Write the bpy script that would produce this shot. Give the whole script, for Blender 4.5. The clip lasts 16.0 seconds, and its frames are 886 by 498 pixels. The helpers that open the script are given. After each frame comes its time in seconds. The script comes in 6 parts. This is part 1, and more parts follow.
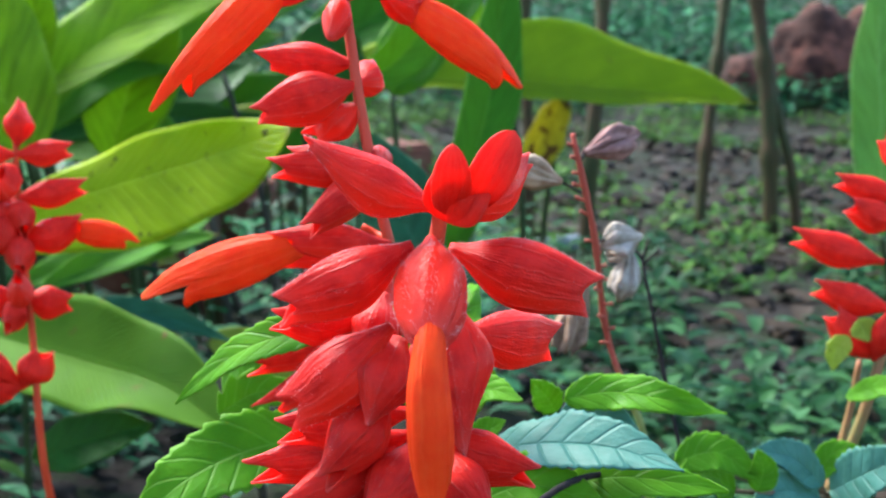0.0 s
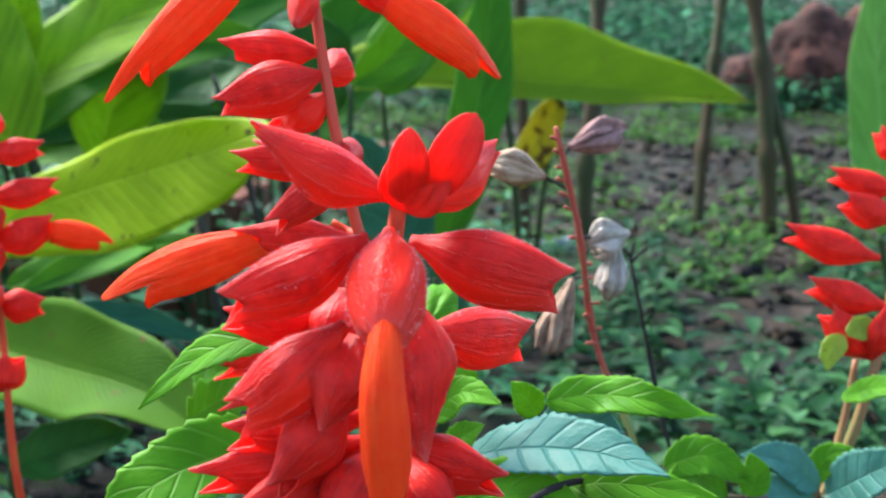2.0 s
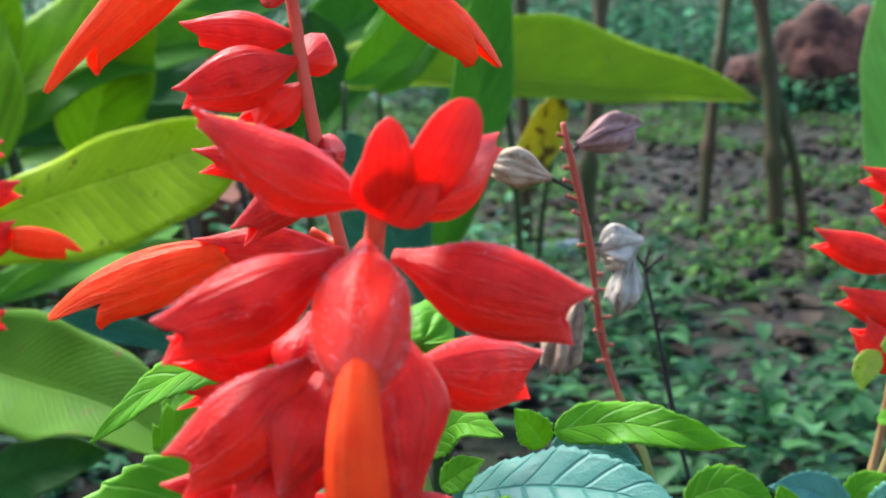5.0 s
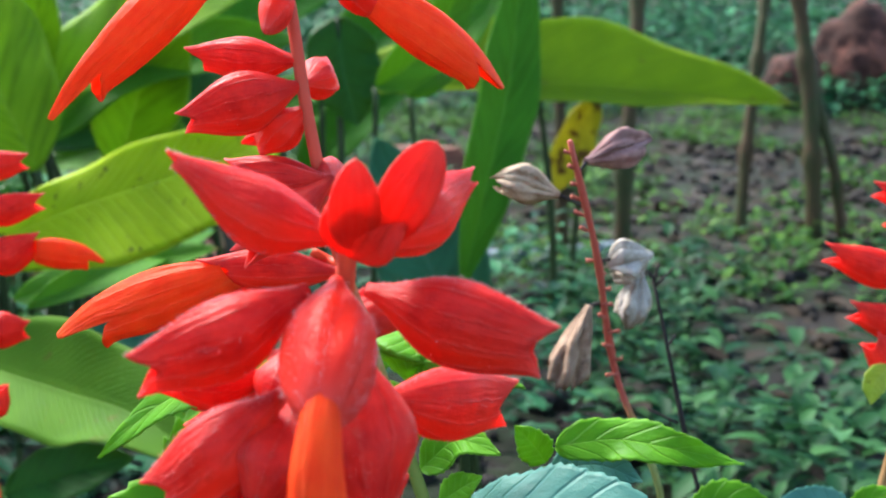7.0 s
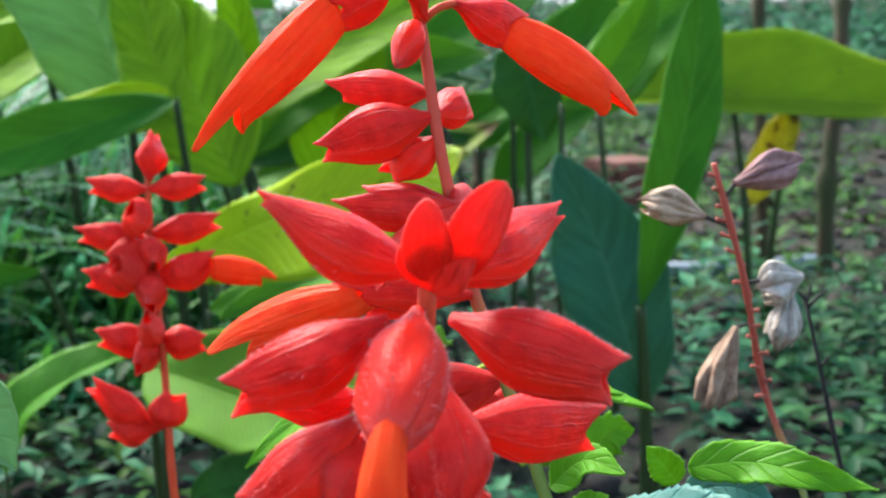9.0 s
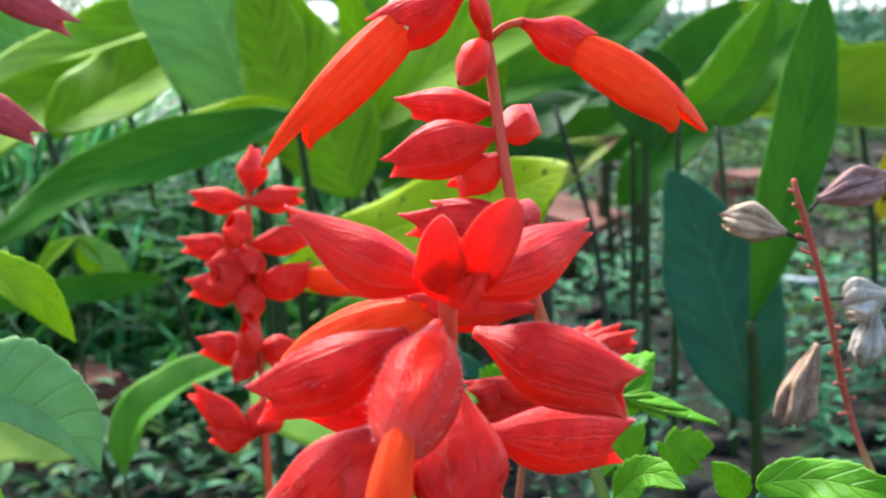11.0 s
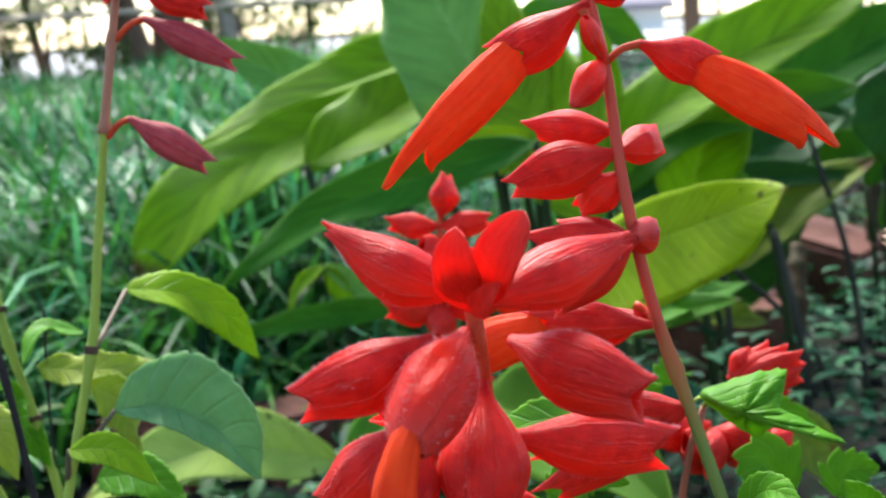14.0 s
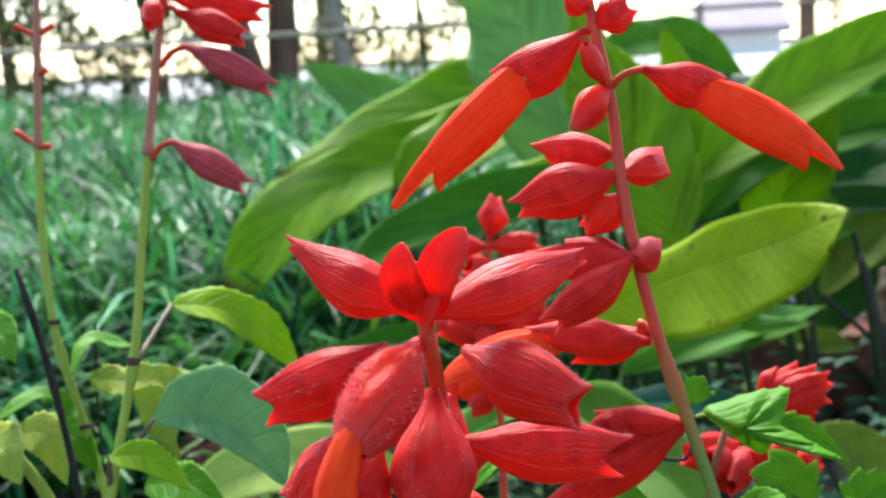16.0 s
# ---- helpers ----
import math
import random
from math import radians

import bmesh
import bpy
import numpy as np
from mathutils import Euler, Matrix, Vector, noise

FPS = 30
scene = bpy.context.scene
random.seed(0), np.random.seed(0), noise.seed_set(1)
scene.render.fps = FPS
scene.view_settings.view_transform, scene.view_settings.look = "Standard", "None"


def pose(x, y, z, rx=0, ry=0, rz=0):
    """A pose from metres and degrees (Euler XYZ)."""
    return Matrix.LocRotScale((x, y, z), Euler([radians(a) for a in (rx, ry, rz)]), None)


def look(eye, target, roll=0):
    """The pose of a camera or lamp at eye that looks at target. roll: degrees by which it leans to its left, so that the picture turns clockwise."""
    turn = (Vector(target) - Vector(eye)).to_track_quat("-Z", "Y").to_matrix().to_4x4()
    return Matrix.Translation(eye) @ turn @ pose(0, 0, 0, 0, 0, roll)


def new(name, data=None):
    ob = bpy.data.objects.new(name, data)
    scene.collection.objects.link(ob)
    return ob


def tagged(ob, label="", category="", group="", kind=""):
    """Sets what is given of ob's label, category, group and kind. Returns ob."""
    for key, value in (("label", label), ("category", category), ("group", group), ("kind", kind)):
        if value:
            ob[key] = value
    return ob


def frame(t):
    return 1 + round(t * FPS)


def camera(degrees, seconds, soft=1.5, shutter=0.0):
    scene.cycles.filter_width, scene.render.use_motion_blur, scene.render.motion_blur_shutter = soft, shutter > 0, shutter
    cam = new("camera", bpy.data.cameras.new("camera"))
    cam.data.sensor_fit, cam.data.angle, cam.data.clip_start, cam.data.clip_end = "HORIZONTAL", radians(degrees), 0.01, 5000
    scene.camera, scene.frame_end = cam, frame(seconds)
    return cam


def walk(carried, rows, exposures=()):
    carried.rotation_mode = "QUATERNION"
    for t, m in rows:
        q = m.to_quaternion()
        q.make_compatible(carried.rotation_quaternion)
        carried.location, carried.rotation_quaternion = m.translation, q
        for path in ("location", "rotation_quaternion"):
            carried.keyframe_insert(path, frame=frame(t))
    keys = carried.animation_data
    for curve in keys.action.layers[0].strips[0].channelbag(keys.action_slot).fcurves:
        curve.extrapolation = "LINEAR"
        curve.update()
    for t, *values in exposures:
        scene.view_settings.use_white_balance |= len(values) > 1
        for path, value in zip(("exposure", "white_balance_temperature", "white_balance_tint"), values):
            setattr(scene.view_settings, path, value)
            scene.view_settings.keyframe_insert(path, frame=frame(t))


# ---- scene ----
# ---- camera ----
PATH = [
    (0.0, (0.0000, 0.0000, 0.3150), (0.0025, 0.4908, 0.2196), 1.53),
    (0.5, (0.0006, 0.0001, 0.3151), (0.0042, 0.4910, 0.2199), 1.45),
    (1.0, (0.0015, 0.0014, 0.3156), (0.0056, 0.4922, 0.2203), 1.39),
    (1.5, (0.0037, 0.0045, 0.3149), (0.0069, 0.4953, 0.2197), 1.29),
    (2.0, (0.0059, 0.0141, 0.3107), (0.0081, 0.5051, 0.2167), 1.18),
    (2.5, (0.0067, 0.0251, 0.3087), (0.0085, 0.5161, 0.2141), 1.11),
    (3.0, (0.0065, 0.0379, 0.3060), (0.0084, 0.5290, 0.2118), 1.08),
    (3.5, (0.0064, 0.0479, 0.3056), (0.0084, 0.5388, 0.2110), 1.11),
    (4.0, (0.0057, 0.0530, 0.3047), (0.0085, 0.5442, 0.2117), 1.07),
    (6.5, (0.0133, 0.0511, 0.3086), (0.0083, 0.5421, 0.2143), 0.77),
    (7.0, (0.0160, 0.0489, 0.3106), (0.0032, 0.5397, 0.2161), 0.81),
    (7.5, (0.0206, 0.0471, 0.3118), (-0.0062, 0.5374, 0.2177), 0.58),
    (8.0, (0.0249, 0.0445, 0.3129), (-0.0211, 0.5336, 0.2196), 0.24),
    (8.5, (0.0287, 0.0433, 0.3146), (-0.0366, 0.5302, 0.2213), -0.18),
    (9.0, (0.0330, 0.0414, 0.3153), (-0.0504, 0.5258, 0.2237), -0.50),
    (11.5, (0.0537, 0.0389, 0.3167), (-0.0875, 0.5108, 0.2306), -1.13),
    (12.0, (0.0595, 0.0402, 0.3166), (-0.0969, 0.5075, 0.2316), -1.45),
    (12.5, (0.0654, 0.0406, 0.3159), (-0.1067, 0.5027, 0.2332), -1.89),
    (13.0, (0.0720, 0.0401, 0.3167), (-0.1164, 0.4961, 0.2357), -2.41),
    (13.5, (0.0781, 0.0398, 0.3157), (-0.1270, 0.4892, 0.2386), -2.89),
    (14.0, (0.0850, 0.0404, 0.3148), (-0.1353, 0.4832, 0.2410), -3.17),
    (14.5, (0.0912, 0.0400, 0.3135), (-0.1415, 0.4769, 0.2433), -3.36),
    (15.0, (0.0959, 0.0413, 0.3126), (-0.1445, 0.4745, 0.2447), -3.34),
    (15.5, (0.1046, 0.0401, 0.3129), (-0.1439, 0.4691, 0.2475), -3.33),
    (16.0, (0.1103, 0.0402, 0.3140), (-0.1436, 0.4662, 0.2502), -3.33),
]
cam = camera(33.01, 16.0, soft=1.9)
cam.data.dof.use_dof = True
cam.data.dof.focus_distance = 0.25
cam.data.dof.aperture_fstop = 45
walk(cam, [(t, look(eye, aim, roll)) for t, eye, aim, roll in PATH],
     [(0, 2.85, 6000, 8), (4, 2.83, 6050, 8), (9, 2.86, 6200, 8), (11.5, 2.92, 6250, 7), (12.3, 2.65, 6300, 7), (13, 2.52, 6250, 7), (14.5, 2.49, 6200, 8), (16, 2.55, 6150, 9)])

# ---- sky and sun ----
world = bpy.data.worlds.new("sky")
scene.world = world
world.use_nodes = True
sky = world.node_tree.nodes.new("ShaderNodeTexSky")
sky.sky_type = "NISHITA"
sky.sun_disc = False
sky.sun_elevation = radians(48)
sky.sun_rotation = radians(-40)
sky.dust_density = 0.7
world.node_tree.links.new(sky.outputs[0], world.node_tree.nodes["Background"].inputs["Color"])
world.node_tree.nodes["Background"].inputs["Strength"].default_value = 0.082
sun = new("sun", bpy.data.lights.new("sun", "SUN"))
sun.data.energy = 2.35
sun.data.angle = radians(28)
sun.data.color = (1.0, 0.95, 0.87)
sun.matrix_world = look((-0.64 * 8, 0.77 * 8, 8.9), (0, 0, 0))


# ---- materials ----
def mat(name, color, rough=0.5, metal=0.0):
    m = bpy.data.materials.new(name)
    m.use_nodes = True
    n = m.node_tree.nodes["Principled BSDF"]
    n.inputs["Base Color"].default_value = (*color, 1)
    n.inputs["Roughness"].default_value = rough
    n.inputs["Metallic"].default_value = metal
    return m


def nodes(m):
    return m.node_tree, m.node_tree.nodes["Principled BSDF"]


def add(tree, kind, **values):
    n = tree.nodes.new(kind)
    for key, value in values.items():
        n.inputs[key.replace("_", " ")].default_value = value
    return n


def ramp(tree, source, stops):
    r = tree.nodes.new("ShaderNodeValToRGB")
    while len(r.color_ramp.elements) < len(stops):
        r.color_ramp.elements.new(0.5)
    for e, (at, c) in zip(r.color_ramp.elements, stops):
        e.position, e.color = at, (*c, 1)
    tree.links.new(source, r.inputs[0])
    return r.outputs[0]


def mixed(tree, fac, a, b, mode="MIX"):
    n = tree.nodes.new("ShaderNodeMix")
    n.data_type, n.blend_type = "RGBA", mode
    for socket, value in ((n.inputs[0], fac), (n.inputs[6], a), (n.inputs[7], b)):
        if isinstance(value, bpy.types.NodeSocket):
            tree.links.new(value, socket)
        else:
            socket.default_value = value if isinstance(value, float) else (*value, 1)
    return n.outputs[2]


def calc(tree, op, a, b=0.0):
    n = tree.nodes.new("ShaderNodeMath")
    n.operation = op
    for socket, value in zip(n.inputs, (a, b)):
        if isinstance(value, bpy.types.NodeSocket):
            tree.links.new(value, socket)
        else:
            socket.default_value = value
    return n.outputs[0]


def coords(tree, scale=(1, 1, 1), which="Object"):
    c = tree.nodes.new("ShaderNodeTexCoord")
    s = tree.nodes.new("ShaderNodeMapping")
    s.inputs["Scale"].default_value = scale
    tree.links.new(c.outputs[which], s.inputs[0])
    return s.outputs[0]


def texture(tree, vector, scale, detail=4.0, rough=0.6):
    n = add(tree, "ShaderNodeTexNoise", Scale=scale, Detail=detail, Roughness=rough)
    tree.links.new(vector, n.inputs["Vector"])
    return n.outputs["Fac"]


def bump(tree, height, target, strength=0.3, distance=0.001):
    b = add(tree, "ShaderNodeBump", Strength=strength, Distance=distance)
    tree.links.new(height, b.inputs["Height"])
    tree.links.new(b.outputs[0], target.inputs["Normal"])


def thin(m, color, share):
    """Lets a share of the light through, as a leaf or a petal does."""
    tree, shader = nodes(m)
    glow = add(tree, "ShaderNodeBsdfTranslucent")
    if isinstance(color, bpy.types.NodeSocket):
        tree.links.new(color, glow.inputs["Color"])
    else:
        glow.inputs["Color"].default_value = (*color, 1)
    blend = add(tree, "ShaderNodeMixShader", Fac=share)
    tree.links.new(shader.outputs[0], blend.inputs[1])
    tree.links.new(glow.outputs[0], blend.inputs[2])
    tree.links.new(blend.outputs[0], tree.nodes["Material Output"].inputs["Surface"])
    return m


def petal_mat(name, dark, light, edge, ribs, share=0.3, rough=0.42, lines=0.12, relief=0.0009, veins=0.5, under=None, fuzz=0.0, gloss=0.26):
    """Petal: fine ribs along it, paler toward the rim and the keel, mottled; under: the colour of its smooth lower side."""
    m = mat(name, light, rough)
    tree, shader = nodes(m)
    uv = coords(tree, which="UV")
    split = tree.nodes.new("ShaderNodeSeparateXYZ")
    tree.links.new(uv, split.inputs[0])
    wander = calc(tree, "MULTIPLY", calc(tree, "SUBTRACT", texture(tree, coords(tree, (3.0, 1.0, 1), "UV"), 2.5, 2.0), 0.5), 0.10)
    across = calc(tree, "ADD", split.outputs[1], wander)
    wave = calc(tree, "SINE", calc(tree, "MULTIPLY", across, 6.2832 * ribs))
    spots = texture(tree, coords(tree), 260)
    grain = texture(tree, coords(tree, (1, 1, 1)), 2300, 2.0)
    base = ramp(tree, spots, [(0.35, dark), (0.65, light)])
    if under:
        low = calc(tree, "SUBTRACT", 1.0, calc(tree, "MAXIMUM", calc(tree, "MULTIPLY", calc(tree, "SUBTRACT", across, 0.34), 6.0), 0.0))
        base = mixed(tree, calc(tree, "MAXIMUM", calc(tree, "MULTIPLY", low, 0.85), 0.0), base, under)
    # Pale ridge veins; their colour also holds the sheen along the ridges.
    ridge = calc(tree, "COSINE", calc(tree, "MULTIPLY", across, 6.2832 * 5))
    ridge = calc(tree, "POWER", calc(tree, "MAXIMUM", ridge, 0.0), 14.0)
    breakup = texture(tree, coords(tree, (5.0, 9.0, 1), "UV"), 3.0, 3.0)
    ridge = calc(tree, "MULTIPLY", ridge, ramp(tree, breakup, [(0.38, (0, 0, 0)), (0.62, (1, 1, 1))]))
    rib = calc(tree, "ADD", calc(tree, "MULTIPLY", calc(tree, "MAXIMUM", wave, 0.0), lines), calc(tree, "MULTIPLY", ridge, veins))
    col = mixed(tree, rib, base, edge)
    rim = calc(tree, "MULTIPLY", calc(tree, "POWER", split.outputs[0], 12.0), 0.7)
    col = mixed(tree, rim, col, edge)
    tree.links.new(col, shader.inputs["Base Color"])
    shader.inputs["Specular IOR Level"].default_value = gloss
    tree.links.new(calc(tree, "ADD", rough - 0.16, calc(tree, "MULTIPLY", breakup, 0.32)), shader.inputs["Roughness"])
    if fuzz:
        shader.inputs["Sheen Weight"].default_value = fuzz
        shader.inputs["Sheen Roughness"].default_value = 0.45
        shader.inputs["Sheen Tint"].default_value = (1.0, 0.55, 0.55, 1)
    folds = texture(tree, coords(tree, (2.2, 7.0, 1), "UV"), 2.0, 3.0)
    height = calc(tree, "ADD", calc(tree, "ADD", calc(tree, "MULTIPLY", wave, 0.05), calc(tree, "MULTIPLY", ridge, 0.6)), calc(tree, "ADD", folds, calc(tree, "MULTIPLY", grain, 0.30)))
    bump(tree, height, shader, 0.8, relief)
    return thin(m, col, share)


def leaf_mat(name, dark, light, vein, count, rake, veiny=0.5, share=0.35, rough=0.45, spots=None, relief=0.0008, size=60, puff=0.25, glow=True, tip=0.0, gloss=0.06, rib=32.0, streaks=0.25):
    """Leaf: midrib, raked side veins, mottling at two scales, a few brown specks."""
    m = mat(name, light, rough)
    tree, shader = nodes(m)
    split = tree.nodes.new("ShaderNodeSeparateXYZ")
    tree.links.new(coords(tree, which="UV"), split.inputs[0])
    across = calc(tree, "ABSOLUTE", calc(tree, "SUBTRACT", split.outputs[1], 0.5))
    along = calc(tree, "SUBTRACT", split.outputs[0], calc(tree, "MULTIPLY", across, rake))
    wobble = calc(tree, "MULTIPLY", texture(tree, coords(tree), size * 0.6), 0.03)
    phase = calc(tree, "MULTIPLY", calc(tree, "ADD", along, wobble), count)
    saw = calc(tree, "ABSOLUTE", calc(tree, "SUBTRACT", calc(tree, "FRACT", phase), 0.5))
    line = calc(tree, "MAXIMUM", calc(tree, "SUBTRACT", 1.0, calc(tree, "MULTIPLY", saw, 9.0)), 0.0)
    mid = calc(tree, "MAXIMUM", calc(tree, "SUBTRACT", 1.0, calc(tree, "MULTIPLY", across, rib)), 0.0)
    veins = calc(tree, "MAXIMUM", calc(tree, "MULTIPLY", line, 0.7), mid)
    mottle = texture(tree, coords(tree), size)
    broad = texture(tree, coords(tree), size * 0.22, 2.0)
    fine = texture(tree, coords(tree), size * 14, 2.0)
    col = ramp(tree, calc(tree, "ADD", calc(tree, "MULTIPLY", mottle, 0.45), calc(tree, "MULTIPLY", broad, 0.55)), [(0.36, dark), (0.62, light)])
    col = mixed(tree, calc(tree, "MULTIPLY", veins, veiny), col, vein)
    line_at = tree.nodes.new("ShaderNodeCombineXYZ")
    tree.links.new(calc(tree, "MULTIPLY", along, count * 0.55), line_at.inputs[0])
    tree.links.new(calc(tree, "MULTIPLY", across, 2.2), line_at.inputs[1])
    tree.links.new(calc(tree, "SIGN", calc(tree, "SUBTRACT", split.outputs[1], 0.5)), line_at.inputs[2])
    streak = texture(tree, line_at.outputs[0], 1.0, 4.0, 0.65)
    col = mixed(tree, calc(tree, "MULTIPLY", ramp(tree, streak, [(0.38, (1, 1, 1)), (0.56, (0, 0, 0))]), streaks), col, tuple(0.45 * c for c in dark))
    col = mixed(tree, calc(tree, "MULTIPLY", calc(tree, "MAXIMUM", calc(tree, "MULTIPLY", calc(tree, "SUBTRACT", across, 0.475), 40.0), 0.0), 0.6), col, vein)
    if spots:
        speck = texture(tree, coords(tree), spots[0], 3.0)
        col = mixed(tree, ramp(tree, speck, [(spots[1], (0, 0, 0)), (spots[1] + 0.05, (1, 1, 1))]), col, spots[2])
    if tip:
        worn = calc(tree, "ADD", split.outputs[0], calc(tree, "MULTIPLY", calc(tree, "SUBTRACT", mottle, 0.5), 0.16))
        col = mixed(tree, ramp(tree, worn, [(tip - 0.02, (0, 0, 0)), (tip + 0.02, (1, 1, 1))]), col, (0.10, 0.055, 0.02))
    tree.links.new(col, shader.inputs["Base Color"])
    tree.links.new(calc(tree, "ADD", rough - 0.1, calc(tree, "MULTIPLY", mottle, 0.2)), shader.inputs["Roughness"])
    height = calc(tree, "SUBTRACT", calc(tree, "MULTIPLY", fine, 0.25), veins)
    height = calc(tree, "ADD", height, calc(tree, "MULTIPLY", saw, puff))
    height = calc(tree, "ADD", height, calc(tree, "MULTIPLY", mottle, 0.6))
    height = calc(tree, "ADD", height, calc(tree, "MULTIPLY", streak, 4.0 * streaks))
    shader.inputs["Specular IOR Level"].default_value = gloss
    bump(tree, height, shader, 0.5, relief)
    return thin(m, mixed(tree, 0.45, col, (0.42, 0.60, 0.015)) if glow else col, share)


def rough_mat(name, stops, scale, rough=0.8, relief=0.002, strength=0.6, stretch=(1, 1, 1), detail=6.0):
    """Bark, soil, stone, dry stems: colours by a noise, relief by the same and a finer one."""
    m = mat(name, stops[0][1], rough)
    tree, shader = nodes(m)
    at = coords(tree, stretch)
    a, b = texture(tree, at, scale, detail), texture(tree, at, scale * 7, 3.0)
    both = calc(tree, "ADD", calc(tree, "MULTIPLY", a, 0.7), calc(tree, "MULTIPLY", b, 0.3))
    tree.links.new(ramp(tree, both, stops), shader.inputs["Base Color"])
    shader.inputs["Specular IOR Level"].default_value = 0.1
    bump(tree, both, shader, strength, relief)
    return m


def two_tone(m, low, high, z0, z1):
    """A stem that turns from one colour to another on its way up."""
    tree, shader = nodes(m)
    split = tree.nodes.new("ShaderNodeSeparateXYZ")
    tree.links.new(coords(tree), split.inputs[0])
    f = calc(tree, "DIVIDE", calc(tree, "SUBTRACT", split.outputs[2], z0), z1 - z0)
    f = calc(tree, "ADD", f, calc(tree, "MULTIPLY", calc(tree, "SUBTRACT", texture(tree, coords(tree, (1, 1, 0.2)), 300), 0.5), 0.8))
    tree.links.new(ramp(tree, f, [(0.0, low), (1.0, high)]), shader.inputs["Base Color"])
    return m


RED = petal_mat("scarlet_calyx", (0.70, 0.011, 0.008), (0.90, 0.030, 0.016), (0.92, 0.16, 0.13), 6, 0.5, 0.42, 0.05, 0.0006, 0.34, (0.92, 0.030, 0.008), 0.02)
SEPAL = petal_mat("scarlet_sepal", (0.80, 0.018, 0.009), (0.91, 0.034, 0.014), (0.92, 0.16, 0.12), 5, 0.45, 0.45, 0.06, 0.0009, 0.25)
RED_FAR = petal_mat("scarlet_calyx_small", (0.74, 0.014, 0.008), (0.90, 0.031, 0.015), (0.90, 0.14, 0.11), 6, 0.45, 0.45, 0.05, 0.0006, 0.3, (0.92, 0.032, 0.010))
ORANGE = petal_mat("orange_corolla", (0.90, 0.058, 0.008), (0.94, 0.095, 0.012), (0.95, 0.18, 0.04), 7, 0.5, 0.5, 0.10, 0.0006, 0.22, gloss=0.12)
FADED = petal_mat("faded_calyx", (0.50, 0.045, 0.055), (0.64, 0.085, 0.090), (0.72, 0.24, 0.24), 7, 0.35, 0.6)
DRY = petal_mat("dry_calyx", (0.34, 0.22, 0.13), (0.56, 0.43, 0.30), (0.22, 0.13, 0.07), 8, 0.3, 0.8, 0.2, 0.0012)
DRY_PINK = petal_mat("dry_pink_calyx", (0.28, 0.14, 0.12), (0.46, 0.26, 0.23), (0.14, 0.06, 0.05), 7, 0.3, 0.8, 0.4, 0.0014)
DRY_WHITE = petal_mat("dry_white_calyx", (0.36, 0.30, 0.23), (0.60, 0.53, 0.45), (0.20, 0.14, 0.09), 7, 0.3, 0.8, 0.5, 0.0014)
DRY_BROWN = petal_mat("dry_brown_calyx", (0.26, 0.15, 0.09), (0.44, 0.29, 0.19), (0.15, 0.08, 0.05), 8, 0.3, 0.8, 0.2, 0.0012)
STEM_RED = rough_mat("red_stem", [(0.3, (0.40, 0.028, 0.010)), (0.7, (0.55, 0.075, 0.026))], 300, 0.5, 0.0004, 0.4, (1, 1, 0.3))
STEM_PINK = rough_mat("pink_green_stem", [(0.42, (0.17, 0.13, 0.04)), (0.56, (0.30, 0.095, 0.055))], 25, 0.5, 0.0004, 0.4, (1, 1, 0.2))
STEM_DRY = rough_mat("withered_red_stem", [(0.35, (0.20, 0.045, 0.03)), (0.65, (0.34, 0.09, 0.06))], 120, 0.6, 0.0004, 0.4, (1, 1, 0.3))
STEM_GREEN = rough_mat("green_stem", [(0.3, (0.19, 0.26, 0.03)), (0.7, (0.32, 0.38, 0.06))], 200, 0.5, 0.0004, 0.4, (1, 1, 0.2))
STEM_BLACK = rough_mat("dead_stem", [(0.3, (0.012, 0.010, 0.010)), (0.7, (0.045, 0.036, 0.032))], 400, 0.8, 0.0005, 0.6, (1, 1, 0.3))
HAIR = mat("pale_hair", (0.93, 0.46, 0.42), 0.5)
SAGE = leaf_mat("sage_leaf", (0.065, 0.22, 0.006), (0.125, 0.34, 0.012), (0.23, 0.45, 0.05), 7, 0.4, 0.5, 0.4, 0.5, None, 0.0009, 150, gloss=0.09)
STALK = rough_mat("brown_leaf_stalk", [(0.3, (0.10, 0.07, 0.045)), (0.7, (0.20, 0.15, 0.09))], 200, 0.6, 0.0004, 0.4)
NODE = rough_mat("dark_node", [(0.3, (0.045, 0.028, 0.018)), (0.7, (0.12, 0.07, 0.045))], 300, 0.7, 0.0004, 0.5)
STEM_TAN = rough_mat("tan_pink_stem", [(0.35, (0.27, 0.13, 0.07)), (0.65, (0.40, 0.16, 0.10))], 120, 0.6, 0.0004, 0.4, (1, 1, 0.3))
SAGE_LIGHT = leaf_mat("light_sage_leaf", (0.18, 0.31, 0.006), (0.28, 0.44, 0.012), (0.30, 0.50, 0.06), 7, 0.4, 0.5, 0.4, 0.5, (700, 0.68, (0.08, 0.05, 0.02)), 0.0009, 150)
# These two carry the sky's sheen on the leaf face as base colour.
SAGE_SKY = leaf_mat("sky_tinted_sage_leaf", (0.046, 0.15, 0.112), (0.072, 0.200, 0.155), (0.10, 0.24, 0.19), 8, 0.25, 0.08, 0.25, 0.42, None, 0.0009, 150, gloss=0.1)
SAGE_SHEEN = leaf_mat("pale_sky_sheen_sage_leaf", (0.13, 0.28, 0.085), (0.19, 0.36, 0.13), (0.26, 0.42, 0.19), 8, 0.25, 0.1, 0.3, 0.42, None, 0.0009, 150, gloss=0.1)
